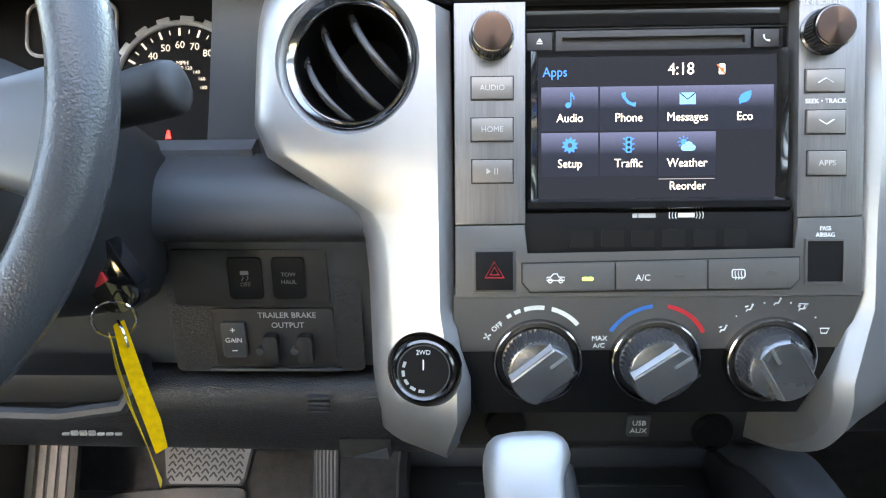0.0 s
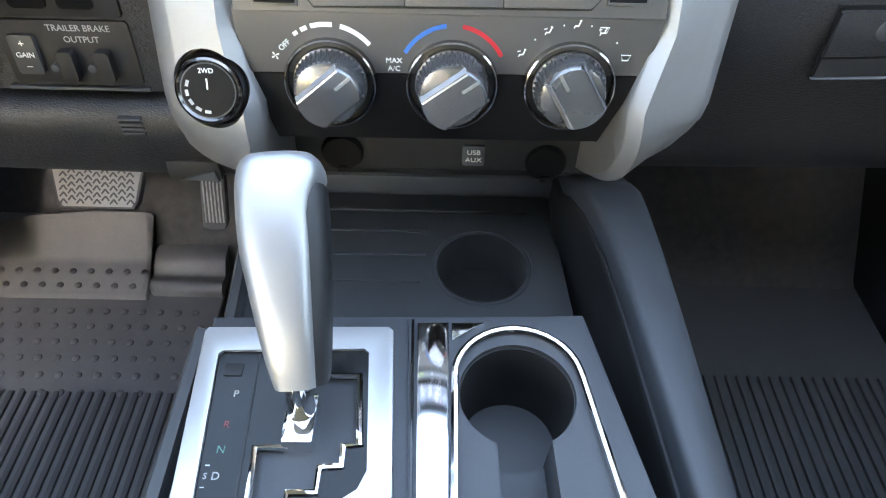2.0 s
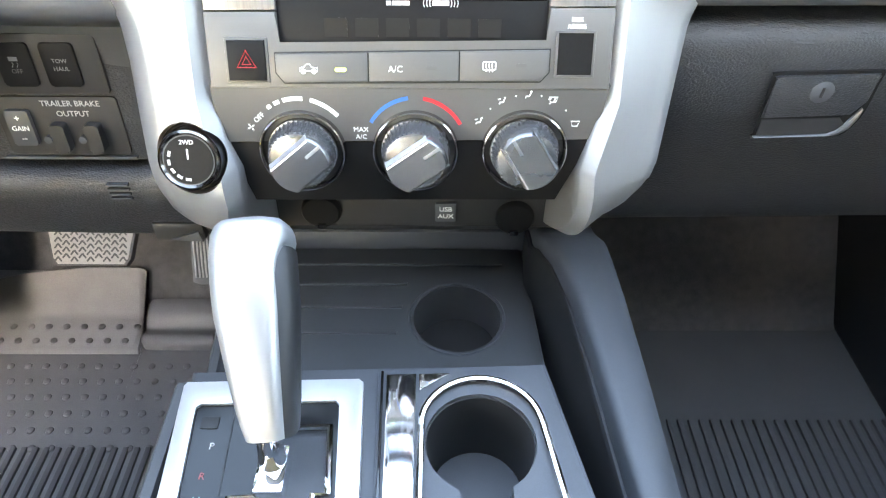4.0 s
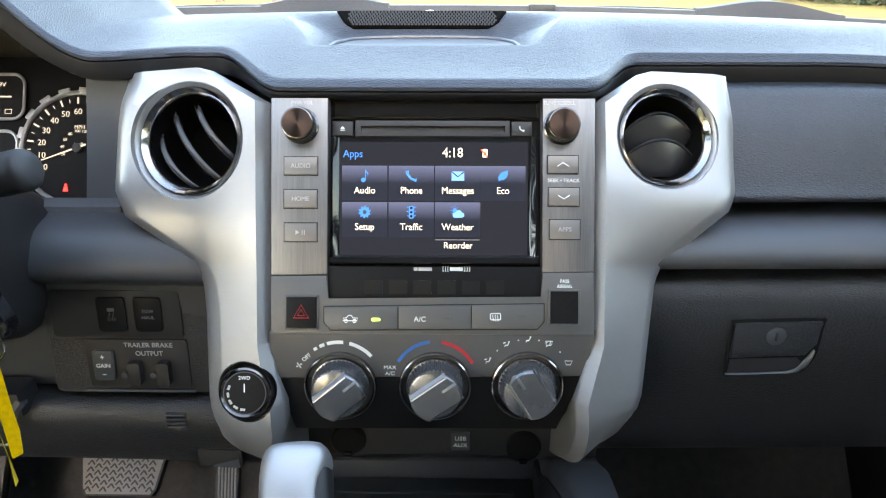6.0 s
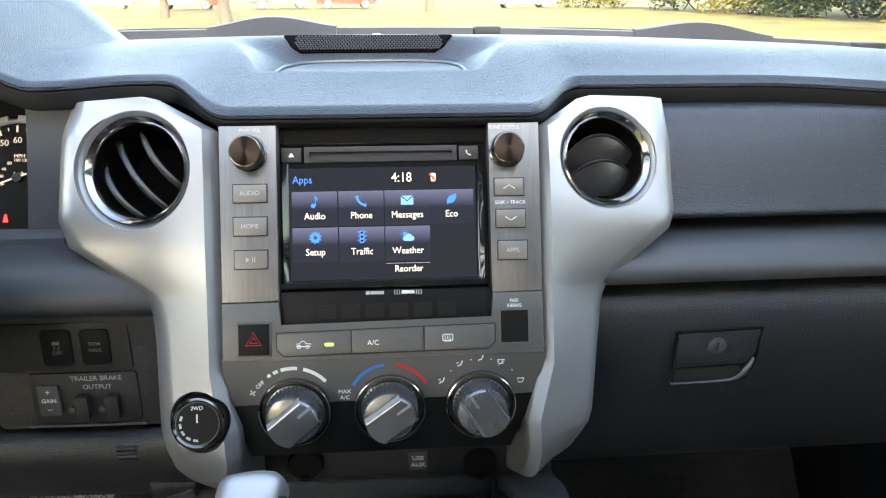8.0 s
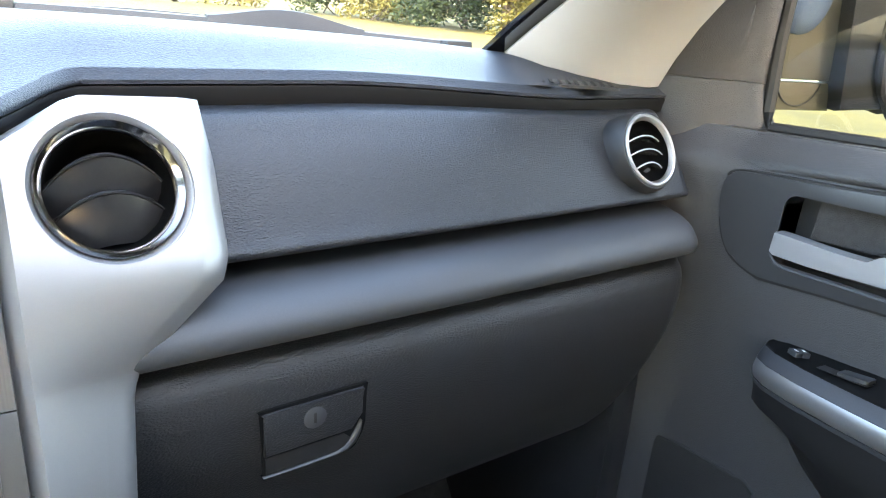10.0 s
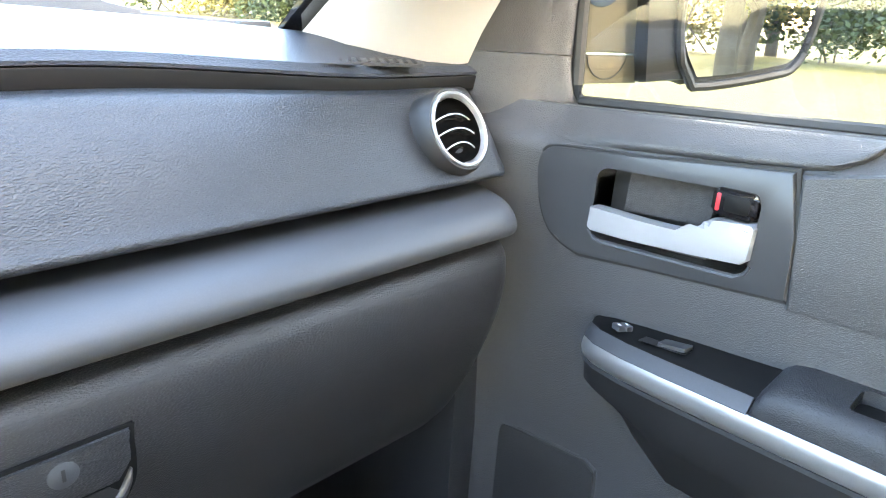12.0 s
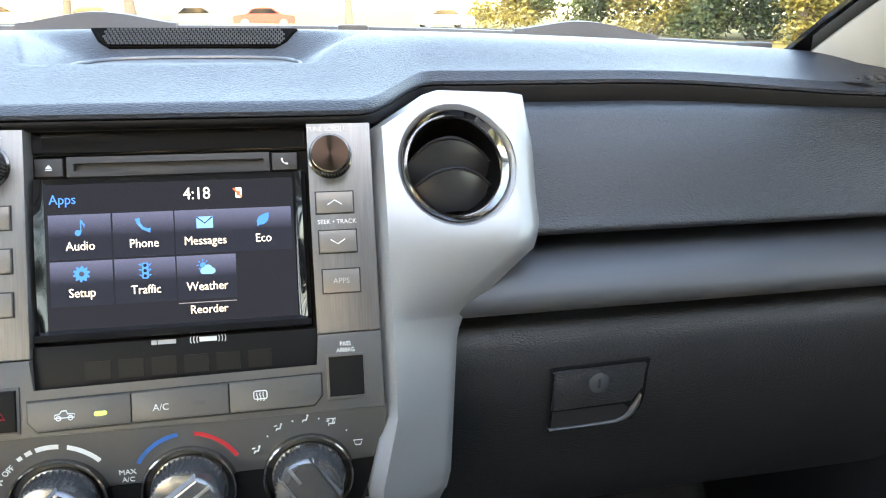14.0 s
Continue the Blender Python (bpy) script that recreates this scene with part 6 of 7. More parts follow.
part("lock_face", shape(prism, rounded(0.1275, 0.1490, 0.6490, 0.6640, 0.003), 0.0015, DM, 0.0006, 0.0068), SATIN_BLACK, lk)
# sill moulding swelling out of the trim below the glass, its rear end swept up
LIP = [(-0.2272, 0.7190), (-0.2240, 0.7130), (-0.2168, 0.7055), (-0.200, 0.6965), (-0.177, 0.6930), (-0.124, 0.6885), (-0.018, 0.6805), (0.030, 0.6775), (0.060, 0.6790), (0.085, 0.6860), (0.12, 0.70)]
rows, seam = [], []
for k in range(61):
    y = -0.2272 + 0.325 * k / 60
    z0, z1 = table(y, LIP), sill(y) - 0.0015
    swell = ease(0.097, -0.06, y)
    row = []
    for q in range(11):
        z = z0 + (z1 - z0) * q / 10
        row.append(Vector((door_x(y, z - (sill(y) - SILL)) + 0.002 * (1 - ease(0.097, 0.060, y)) - swell * (0.004 * ease(0, 2, q) + 0.007 * math.sin(math.pi * (q / 10) ** 0.8)) - 0.0008, y, z)))
    seam.append(Vector((door_x(y, z0) - 0.001, y, z0 - 0.0012)))
    rows.append(row + [Vector((0.860, y, z1)), Vector((0.860, y, z0))])
part("sill_moulding", shape(grid, rows, closed=True, cap=True), VINYL, door, "grained moulding along the window sill", smooth=60)
part("sill_seam", shape(tube, seam[:48], 0.0010, 6), MATTE_BLACK, door)
# rear trim field
part("rear_field", shape(prism, [(0.192, 0.578), (0.60, 0.60), (0.60, 0.735), (0.30, 0.715), (0.180, 0.690), (0.188, 0.640)], 0.007, DM, 0.003, -0.004), VINYL, door, "coarse grained insert")

# armrest with switch pad, silver strip and pocket face
ARM = [(-0.016, 0.786, 0.4985), (-0.022, 0.772, 0.4990), (-0.040, 0.760, 0.5010), (-0.075, 0.750, 0.5040), (-0.12, 0.742, 0.5080), (-0.20, 0.733, 0.5140), (-0.28, 0.729, 0.5170), (-0.45, 0.727, 0.520), (-0.70, 0.727, 0.522)]


def arm_strip(offsets, upto=-0.70):
    """A band along the armrest's edge; offsets are (inwards of the edge, height) round the band."""
    bm = bmesh.new()
    rows = []
    for (y, x, z) in ARM:
        if y < upto:
            break
        rows.append([Vector((min(x + dx, 0.815), y, z + dz)) for dx, dz in offsets])
    grid(bm, rows, closed=True, cap=True)
    return bm


armrest = part("armrest", arm_strip([(0.012, 0.004), (0.016, 0.006), (0.09, 0.014), (0.09, -0.03), (0.012, -0.03)]), SATIN_BLACK, door, "black armrest top")
part("grey_bevel", arm_strip([(0.0015, -0.0065), (0.010, 0.003), (0.0125, 0.0045), (0.013, -0.02), (0.004, -0.02)], -0.201), PLASTIC_GREY, armrest, "grey bevel strip")
part("silver_strip", arm_strip([(0.0, -0.009), (0.002, -0.007), (0.012, -0.008), (0.014, -0.031), (0.0055, -0.031), (0.0010, -0.025), (-0.0020, -0.0160)]), SILVER, armrest, "silver painted strip")
part("lower_bead", arm_strip([(0.0045, -0.0315), (0.014, -0.0315), (0.014, -0.038), (0.0065, -0.037)]), PLASTIC_GREY, armrest)
bm = bmesh.new()
rows = []
for (y, x, z) in ARM:
    q = ease(-0.016, -0.16, y)
    bot = z - 0.055 - 0.085 * ease(0.0, 0.6, q)
    rows.append([Vector((x + 0.008, y, z - 0.038)), Vector((x + 0.012, y, z - 0.06 - 0.02 * q)), Vector((x + 0.020, y - 0.002, (z + bot) / 2 - 0.02)), Vector((min(x + 0.045, 0.806), y - 0.008, bot)), Vector((0.83, y - 0.008, bot)), Vector((0.83, y, z - 0.038))])
grid(bm, rows, closed=True, cap=True)
part("pocket_face", bm, MATTE_BLACK, door, "black lower pocket face")
# switches
SWM = Matrix(((0, 0.97, 0.10, 0.7775), (-1, 0, 0, -0.060), (0, -0.10, 0.995, 0.5125), (0, 0, 0, 1)))
for k, dx in enumerate((-0.0085, 0.0005)):
    part("lock_switch", shape(prism, rounded(-0.006, 0.006, dx, dx + 0.008, 0.001), 0.005, SWM @ Matrix.Rotation(radians(-24), 4, "Z"), 0.001), PLASTIC_GREY, armrest)
    part("mark", shape(bar, -0.002, 0.002, dx + 0.003, dx + 0.0055, SWM @ Matrix.Rotation(radians(-24), 4, "Z") @ Matrix.Translation((0, 0, 0.0051))), WHITE_INK, armrest)
SW2 = Matrix(((0, 0.97, 0.10, 0.7765), (-1, 0, 0, -0.108), (0.09, -0.10, 0.995, 0.5155), (0, 0, 0, 1)))
part("switch_well", shape(prism, rounded(-0.024, 0.022, -0.011, 0.011, 0.002), 0.0006, SW2, 0, 0.0), MATTE_BLACK, armrest)
part("window_switch", shape(prism, rounded(-0.006, 0.021, -0.009, 0.009, 0.002), 0.0035, SW2 @ Matrix.Rotation(radians(-4), 4, "Y"), 0.001, 0.0), PLASTIC, armrest, "black window switch")
# pull cup behind the switches
bm = bmesh.new()
rows = []
for y, z in ((-0.201, 0.516), (-0.204, 0.526), (-0.211, 0.532), (-0.225, 0.535), (-0.30, 0.538), (-0.50, 0.540), (-0.70, 0.540)):
    e = table(-y, [(-p[0], p[1]) for p in ARM])
    rows.append([Vector((e + 0.003, y, 0.500)), Vector((e + 0.002, y, z - 0.016)), Vector((e + 0.005, y, z - 0.006)), Vector((e + 0.013, y, z)), Vector((0.776, y, z + 0.002)), Vector((0.80, y, z + 0.003)), Vector((0.80, y, 0.50))])
grid(bm, rows, closed=True, cap=True)
slot = shape(box, 0.752, 0.790, -0.70, -0.262, 0.518, 0.60, None, 0.006)
part("pull_cup", cut(bm, [slot]), VINYL_DARK, armrest, "grey moulded pull cup", smooth=50)
part("cup_floor", shape(box, 0.750, 0.792, -0.70, -0.258, 0.512, 0.520), MATTE_BLACK, armrest)

# speaker grille low on the door
GRILLE = mat("black_speaker_mesh", (0.018, 0.018, 0.019), 0.6, spread=0.5, fine=700, coarse=300, bump=0.0012)
sp = [(-0.186, 0.294), (-0.178, 0.302), (0.028, 0.326), (0.042, 0.318), (0.050, 0.10), (-0.15, 0.05), (-0.190, 0.10)]
part("speaker_frame", shape(prism, [(x * 1.03, y * 1.02 - 0.004) for x, y in sp], 0.006, DM @ Matrix.Translation((0, 0, -0.012)), 0.002, 0.0), PLASTIC, door)
part("speaker_grille", shape(prism, sp, 0.004, DM @ Matrix.Translation((0, 0, -0.0065)), 0.001, 0.0), GRILLE, door, "black speaker mesh")

# ---- side mirror ----
mirror = thing("side_mirror", (0.95, 0.09, 0.70), "black door mirror reflecting trees and sunlit grass", "mirror")
MM = Matrix(((0.866, 0, -0.5, 1.06), (-0.5, 0, -0.866, 0.03), (0, 1, 0, 0.80), (0, 0, 0, 1)))
gl = curve2([(-0.045, 0.16), (-0.047, 0.0), (-0.022, -0.058), (-0.008, -0.064), (0.04, -0.058), (0.092, -0.048), (0.114, -0.040), (0.128, -0.012), (0.136, 0.05), (0.138, 0.15), (0.115, 0.175), (0.0, 0.178)], 4)
part("glass", shape(prism, gl, 0.003, MM, 0, 0.0), MIRROR, mirror, "mirror glass")
rim = [(x * 1.06 - 0.003, (y - 0.05) * 1.08 + 0.047) for x, y in gl]
part("housing_rim", shape(tube, [MM @ Vector((x, y, 0.002)) for x, y in rim], 0.006, 8, True), MATTE_BLACK, mirror)
bm = bmesh.new()
rows = []
for s, d in ((1.05, 0.0), (1.10, -0.02), (1.08, -0.06), (0.9, -0.10), (0.5, -0.125)):
    rows.append([MM @ Vector((0.06 + (x - 0.06) * s, 0.055 + (y - 0.055) * s, d)) for x, y in gl])
grid(bm, rows, closed=True, cap=True)
part("housing", bm, MATTE_BLACK, mirror, "matt black housing", smooth=50)
part("arm", shape(prism, [(-0.085, -0.075), (-0.030, -0.070), (-0.050, 0.16), (-0.115, 0.16)], 0.05, MM, 0.01, -0.05), MATTE_BLACK, mirror)
bm = bmesh.new()
prism(bm, [(-0.230, -0.084), (-0.082, -0.078), (-0.090, -0.0445), (-0.230, -0.0465)], 0.02, MM, 0.004, -0.045)
part("lower_cover", bm, BODY_PAINT, mirror, "tan painted cover")
bm = bmesh.new()
prism(bm, [(-0.230, -0.0440), (-0.090, -0.0420), (-0.108, 0.16), (-0.230, 0.16)], 0.02, MM, 0.004, -0.045)
part("upper_cover", bm, BODY_PAINT, mirror, "tan painted cover")
part("rim_line", shape(tube, [MM @ Vector((-0.128 + 0.027 * math.cos(radians(a)), -0.040 + 0.034 * math.sin(radians(a)), -0.024)) for a in range(190, 351, 16)], 0.0007, 6), PLASTIC_GREY, mirror)
# bluish oval built in place of a reflection in the side glass
part("reflected_oval", shape(lathe, [(0.034, 0.0), (0.031, 0.005), (0.018, 0.010), (0.0, 0.012)], MM @ Matrix.Translation((-0.145, 0.055, -0.026)) @ Matrix.Diagonal((1, 1.4, 1, 1)), 32), mat("reflection_blue", (0.18, 0.24, 0.36), 0.1, 0.3, coat=0.6), mirror, "bluish oval standing in for a reflection")

# ---- driver's side: switches, instruments, wheel, key ----
SOFT_INK = mat("soft_grey_print", (0.15, 0.148, 0.145), 0.6, spread=0.03)
sw = thing("switch_panel", (-0.28, 0.05, 0.45), "black dashboard switch panel with tow and trailer brake controls", "switch panel")
WM = Matrix(((1, 0, 0, -0.28), (0, 0.10, -0.995, 0.0465), (0, 0.995, 0.10, 0.515), (0, 0, 0, 1)))
part("frame", shape(prism, rounded(-0.080, 0.072, -0.058, 0.050, 0.004), 0.004, WM, 0.0015, -0.002), VINYL_DARK, sw)
part("upper_panel", shape(prism, rounded(-0.072, 0.048, 0.000, 0.046, 0.003), 0.003, WM, 0.001, 0.002), MATTE_BLACK, sw)
part("lower_panel", shape(prism, rounded(-0.046, 0.050, -0.052, -0.003, 0.003), 0.003, WM, 0.001, 0.001), MATTE_BLACK, sw)
part("lower_rim", shape(box, -0.052, 0.054, -0.0565, -0.0540, 0.002, 0.006, WM, 0.0006), PLASTIC_GREY, sw)
for x0, x1 in ((-0.028, -0.002), (0.006, 0.031)):
    b = part("button", shape(prism, rounded(x0, x1, 0.0065, 0.0400, 0.003), 0.003, WM, 0.001, 0.004), SATIN_BLACK, sw, "black rocker button")
    c = WM @ Matrix.Translation(((x0 + x1) / 2, 0.0235, 0.0071))
    if x0 > 0:
        words("TOW", 0.0046, c @ Matrix.Translation((0, 0.0030, 0)), SOFT_INK, b)
        words("HAUL", 0.0046, c @ Matrix.Translation((0, -0.0030, 0)), SOFT_INK, b)
    else:
        bm = bmesh.new()
        bar(bm, -0.0032, 0.0032, 0.0030, 0.0062, c)
        for s in (1, -1):
            tube(bm, [c @ Vector((s * 0.0018 + 0.0008 * math.sin(q * 1.6), 0.0018 - 0.0012 * q, 0)) for q in range(4)], 0.0003, 5)
        part("mark", bm, SOFT_INK, b)
        words("OFF", 0.0048, c @ Matrix.Translation((0, -0.0050, 0)), DIM_INK, b)
g = part("gain_switch", shape(prism, rounded(-0.0385, -0.0200, -0.0430, -0.0130, 0.002), 0.005, WM, 0.0012, 0.003), PLASTIC, sw, "black gain rocker")
for t, dy in (("+", 0.0085), ("GAIN", 0.0), ("–", -0.0085)):
    words(t, 0.0078 if len(t) == 1 else 0.0056, WM @ Matrix.Translation((-0.0292, -0.0280 + dy, 0.0081)), WHITE_INK, g)
words("TRAILER BRAKE", 0.0066, WM @ Matrix.Translation((0.0135, -0.0085, 0.0042)), GREY_INK, sw)
words("OUTPUT", 0.0066, WM @ Matrix.Translation((0.0135, -0.0170, 0.0042)), GREY_INK, sw)
for x in (0.0, 0.027):
    sl = part("slider", shape(prism, rounded(x - 0.006, x + 0.006, -0.0475, -0.0235, 0.003), 0.010, WM, 0.002, 0.002), MATTE_BLACK, sw)
    part("lever", shape(lathe, [(0.003, 0.008), (0.003, 0.014), (0.0, 0.0145)], WM @ Matrix.Translation((x - 0.0075, -0.0350, 0.0)), 12), PLASTIC_GREY, sl)

# knee panel details
hatch = thing("knee_panel_vent", (-0.246, 0.02, 0.425), "small slotted vent in the knee panel", "vent")
for k in range(4):
    part("slot", shape(box, -0.254, -0.236, 0.0235, 0.0300, 0.4400 - 0.0045 * k, 0.4422 - 0.0045 * k, None, 0.0006), PLASTIC_GREY, hatch)
lever = thing("release_lever", (-0.215, 0.04, 0.37), "small black release lever under the knee panel", "lever")
part("pocket", shape(box, -0.235, -0.190, 0.034, 0.050, 0.372, 0.392, None, 0.003), MATTE_BLACK, lever)
part("blade", shape(prism, [(-0.222, 0.374), (-0.192, 0.372), (-0.194, 0.384)], 0.004, Matrix(((1, 0, 0, 0), (0, 0, -1, 0.036), (0, 1, 0, 0), (0, 0, 0, 1))), 0.001), PLASTIC_GREY, lever)
hood_rel = thing("hood_release", (-0.45, 0.03, 0.42), "grey lip of a storage pocket with a printed mark", "pocket")
part("pocket", shape(box, -0.60, -0.385, 0.018, 0.05, 0.440, 0.468, None, 0.006), MATTE_BLACK, hood_rel)
part("lip", shape(tube, [(-0.60, 0.022, 0.432), (-0.45, 0.016, 0.431), (-0.40, 0.018, 0.438), (-0.387, 0.024, 0.458)], 0.006, 8), PLASTIC_GREY, hood_rel)
for k in range(7):
    part("print_bar", shape(box, -0.468 + 0.0075 * k, -0.4625 + 0.0075 * k, 0.0325, 0.0345, 0.3965, 0.3965 + (0.004 if k in (1, 2, 3) else 0.002)), GREY_INK, hood_rel)

# instrument binnacle
cluster = thing("instrument_cluster", (-0.45, 0.24, 0.56), "lit instrument cluster with white-figured speedometer behind the wheel", "instrument cluster")
CM = Matrix(((1, 0, 0, -0.388), (0, 0.444, -0.896, 0.207), (0, 0.896, 0.444, 0.653), (0, 0, 0, 1))) @ Matrix.Scale(0.885, 4)
BINNACLE = mat("binnacle_grey", (0.070, 0.076, 0.086), 0.5, spread=0.05, fine=900, bump=0.00004)
part("housing_wall", shape(prism, [(-0.3380, 0.600), (-0.2650, 0.600), (-0.2620, 0.640), (-0.2620, 0.742), (-0.3080, 0.748), (-0.3140, 0.715), (-0.3240, 0.665)], 0.12, Matrix(((1, 0, 0, 0), (0, 0, 1, 0.106), (0, 1, 0, 0), (0, 0, 0, 1))), 0.0), BINNACLE, cluster, "grey plastic side wall")
part("housing_floor", shape(prism, [(0.085, 0.628), (0.085, 0.610), (0.27, 0.560), (0.27, 0.575), (0.10, 0.632)], 0.43, Matrix(((0, 0, 1, -0.72), (1, 0, 0, 0), (0, 1, 0, 0), (0, 0, 0, 1)))), BINNACLE, cluster, "grey plastic sill")
bm = bmesh.new()
rows = []
for y in (0.10, 0.16, 0.22, 0.29):
    rows.append([Vector((x, y, brow_z(x) - 0.020 - 0.22 * (y - 0.085) * (1 if x < -0.33 else 0.3))) for x in [-0.70 + 0.39 * k / 20 for k in range(21)]] + [Vector((-0.31, y, 0.80 - 0.1 * (y - 0.1))), Vector((-0.70, y, 0.80 - 0.1 * (y - 0.1)))])
grid(bm, [r[:21] for r in rows] + [[Vector((v.x, 0.294, 0.60)) for v in rows[-1][:21]]])
o = part("hood_lining", bm, VINYL, cluster)
md = o.modifiers.new("thick", "SOLIDIFY")
md.thickness = 0.004
FACE_BLACK = mat("gauge_face_black", (0.006, 0.006, 0.007), 0.6, spread=0.1, spec=0.15)
part("face", shape(prism, rounded(-0.32, 0.100, -0.085, 0.115, 0.02), 0.006, CM, 0.001, -0.010), FACE_BLACK, cluster, "black dial face")
GAUGE_WHITE = glow("gauge_white", (0.95, 0.90, 0.82), 0.07)
GAUGE_RED = glow("gauge_red_lamp", (1.0, 0.03, 0.03), 0.5)
dial_ob = part("speedometer", shape(lathe, [(0.068, -0.004), (0.068, -0.001), (0.0, -0.001)], CM, 64), FACE_BLACK, cluster, "round black speedometer")
RIM = mat("silver_gauge_rim", (0.42, 0.41, 0.40), 0.4, 0.5, spread=0.05)
part("rim", shape(lathe, [(0.0665, -0.004), (0.0668, 0.002), (0.0690, 0.0035), (0.0715, 0.002), (0.0725, -0.004)], CM, 64, True), RIM, dial_ob, "silver ring")
for k in range(10):
    a = radians(205 - 20 * k)
    part("rim_tab", shape(box, 0.068, 0.0755, -0.007, 0.007, 0.0, 0.003, CM @ Matrix.Rotation(a, 4, "Z"), 0.001), RIM, dial_ob)
for k in range(0, 25):
    a = radians(211 - 9.9 * k)
    if k > 24:
        break
    long = k % 2 == 0
    part("tick", shape(bar, 0.0555 if long else 0.0575, 0.0635 if long else 0.0620, -0.0011 if long else -0.0005, 0.0011 if long else 0.0005, CM @ Matrix.Rotation(a, 4, "Z")), GAUGE_WHITE, dial_ob)
for k in range(12):
    a = radians(211 - 19.8 * k)
    words(str(10 * k), 0.0105, CM @ Matrix.Translation((0.0455 * math.cos(a), 0.0455 * math.sin(a), 0)), GAUGE_WHITE, dial_ob, name="figure")
words("MPH", 0.0066, CM @ Matrix.Translation((0.001, 0.0262, 0)), GAUGE_WHITE, dial_ob)
words("km/h", 0.0060, CM @ Matrix.Translation((0.001, 0.0050, 0)), GAUGE_WHITE, dial_ob)
for k in range(9):
    a = radians(200 - 25 * k)
    words(str(20 * (k + 1)), 0.0052, CM @ Matrix.Translation((0.0215 * math.cos(a) + 0.002, 0.0215 * math.sin(a), 0)), GAUGE_WHITE, dial_ob, name="figure")
part("needle", shape(prism, [(0.012, -0.0011), (-0.045, -0.0006), (-0.045, 0.0006), (0.012, 0.0011)], 0.001, CM @ Matrix.Rotation(radians(20), 4, "Z") @ Matrix.Translation((0, 0, 0.003))), GAUGE_WHITE, dial_ob, "white needle")
part("needle_hub", shape(lathe, [(0.006, 0.0), (0.0055, 0.004), (0.0, 0.0045)], CM, 24), MATTE_BLACK, dial_ob)
bm = bmesh.new()
mm = CM @ Matrix.Translation((-0.0128, -0.0490, 0.0005))
prism(bm, ringed(0, 0.0034, 0.0016, 10), 0.0003, mm)
prism(bm, [(-0.0030, -0.0042), (0.0030, -0.0042), (0.0018, 0.0016), (-0.0018, 0.0016)], 0.0003, mm)
part("belt_lamp", bm, GAUGE_RED, dial_ob, "red seat belt lamp")
for (x0, x1, y0, y1, top, low) in ((-0.165, -0.069, 0.036, 0.092, "19V", "9"), (-0.165, -0.075, -0.036, 0.021, "F", "")):
    gg = part("small_gauge", shape(prism, rounded(x0, x1, y0, y1, 0.014), 0.003, CM, 0.0, -0.004), FACE_BLACK, cluster, "small black side gauge")
    part("rim", shape(tube, [CM @ Vector((x, y, 0.0)) for x, y in rounded(x0, x1, y0, y1, 0.014)], 0.0018, 6, True), RIM, gg)
    words(top, 0.0080, CM @ Matrix.Translation((x1 - 0.030, y1 - 0.013, 0)), GAUGE_WHITE, gg)
    if low:
        words(low, 0.0080, CM @ Matrix.Translation((x1 - 0.031, y0 + 0.010, 0)), GAUGE_WHITE, gg)
        part("battery_mark", shape(tube, [CM @ Vector((x1 - 0.019 + x, y0 + 0.010 + y, 0)) for x, y in ((-0.004, -0.003), (0.004, -0.003), (0.004, 0.002), (-0.004, 0.002))], 0.0005, 5, True), GAUGE_WHITE, gg)
    part("needle", shape(bar, x1 - 0.065, x1 - 0.016, (y0 + y1) / 2 - 0.001, (y0 + y1) / 2 + 0.001, CM), GAUGE_WHITE, gg)

# steering wheel and column
WHEEL_VINYL = mat("grained_wheel_vinyl", (0.050, 0.053, 0.058), 0.26, spread=0.08, fine=800, bump=0.00025, kind="leather")
wheel = thing("steering_wheel", (-0.48, -0.10, 0.68), "black grained steering wheel with grey spokes", "steering wheel")
c30, s30 = math.cos(radians(30)), math.sin(radians(30))
TM = Matrix(((1, 0, 0, -0.487), (0, s30, -c30, -0.10), (0, c30, s30, 0.70), (0, 0, 0, 1)))
bm = bmesh.new()
rows = []
for i in range(96):
    a = 2 * math.pi * i / 96
    row = []
    for k in range(16):
        b = 2 * math.pi * k / 16
        r = 0.182 + 0.0155 * math.cos(b)
        row.append(TM @ Vector((r * math.cos(a), r * math.sin(a), 0.0175 * math.sin(b))))
    rows.append(row)
rows.append(rows[0])
grid(bm, rows, closed=True)
bmesh.ops.remove_doubles(bm, verts=bm.verts[:], dist=1e-6)
part("rim", bm, WHEEL_VINYL, wheel, "grained black rim")
SPOKE_GREY = mat("spoke_grey", (0.065, 0.070, 0.078), 0.35, 0.0, spread=0.05, fine=900)
for a in (-4, 184, 250, 290):
    bm = bmesh.new()
    rows = []
    for r, w, z in ((0.06, 0.030, -0.016), (0.10, 0.024, -0.012), (0.14, 0.026, -0.006), (0.176, 0.036, 0.0)):
        mm = TM @ Matrix.Rotation(radians(a), 4, "Z")
        rows.append([mm @ Vector((r, w * q[0], z + 0.010 * q[1])) for q in SQ[::3]])
    grid(bm, rows, closed=True, cap=True)
    part("spoke", bm, SPOKE_GREY, wheel, "grey moulded spoke", smooth=60)
part("hub", shape(lathe, [(0.078, -0.03), (0.080, -0.005), (0.070, 0.010), (0.03, 0.018), (0.0, 0.019)], TM, 40), VINYL, wheel, "grained hub pad")
column = thing("steering_column", (-0.47, 0.05, 0.55), "black steering column shroud with ignition lock", "steering column")
bm = bmesh.new()
rows = []
for d, w, h in ((0.02, 0.060, 0.060), (0.06, 0.090, 0.075), (0.14, 0.095, 0.080), (0.24, 0.090, 0.075)):
    rows.append([TM @ Vector((0.03 + w * q[0] * 1.15, -0.02 + h * q[1], -d)) for q in SQ[::2]])
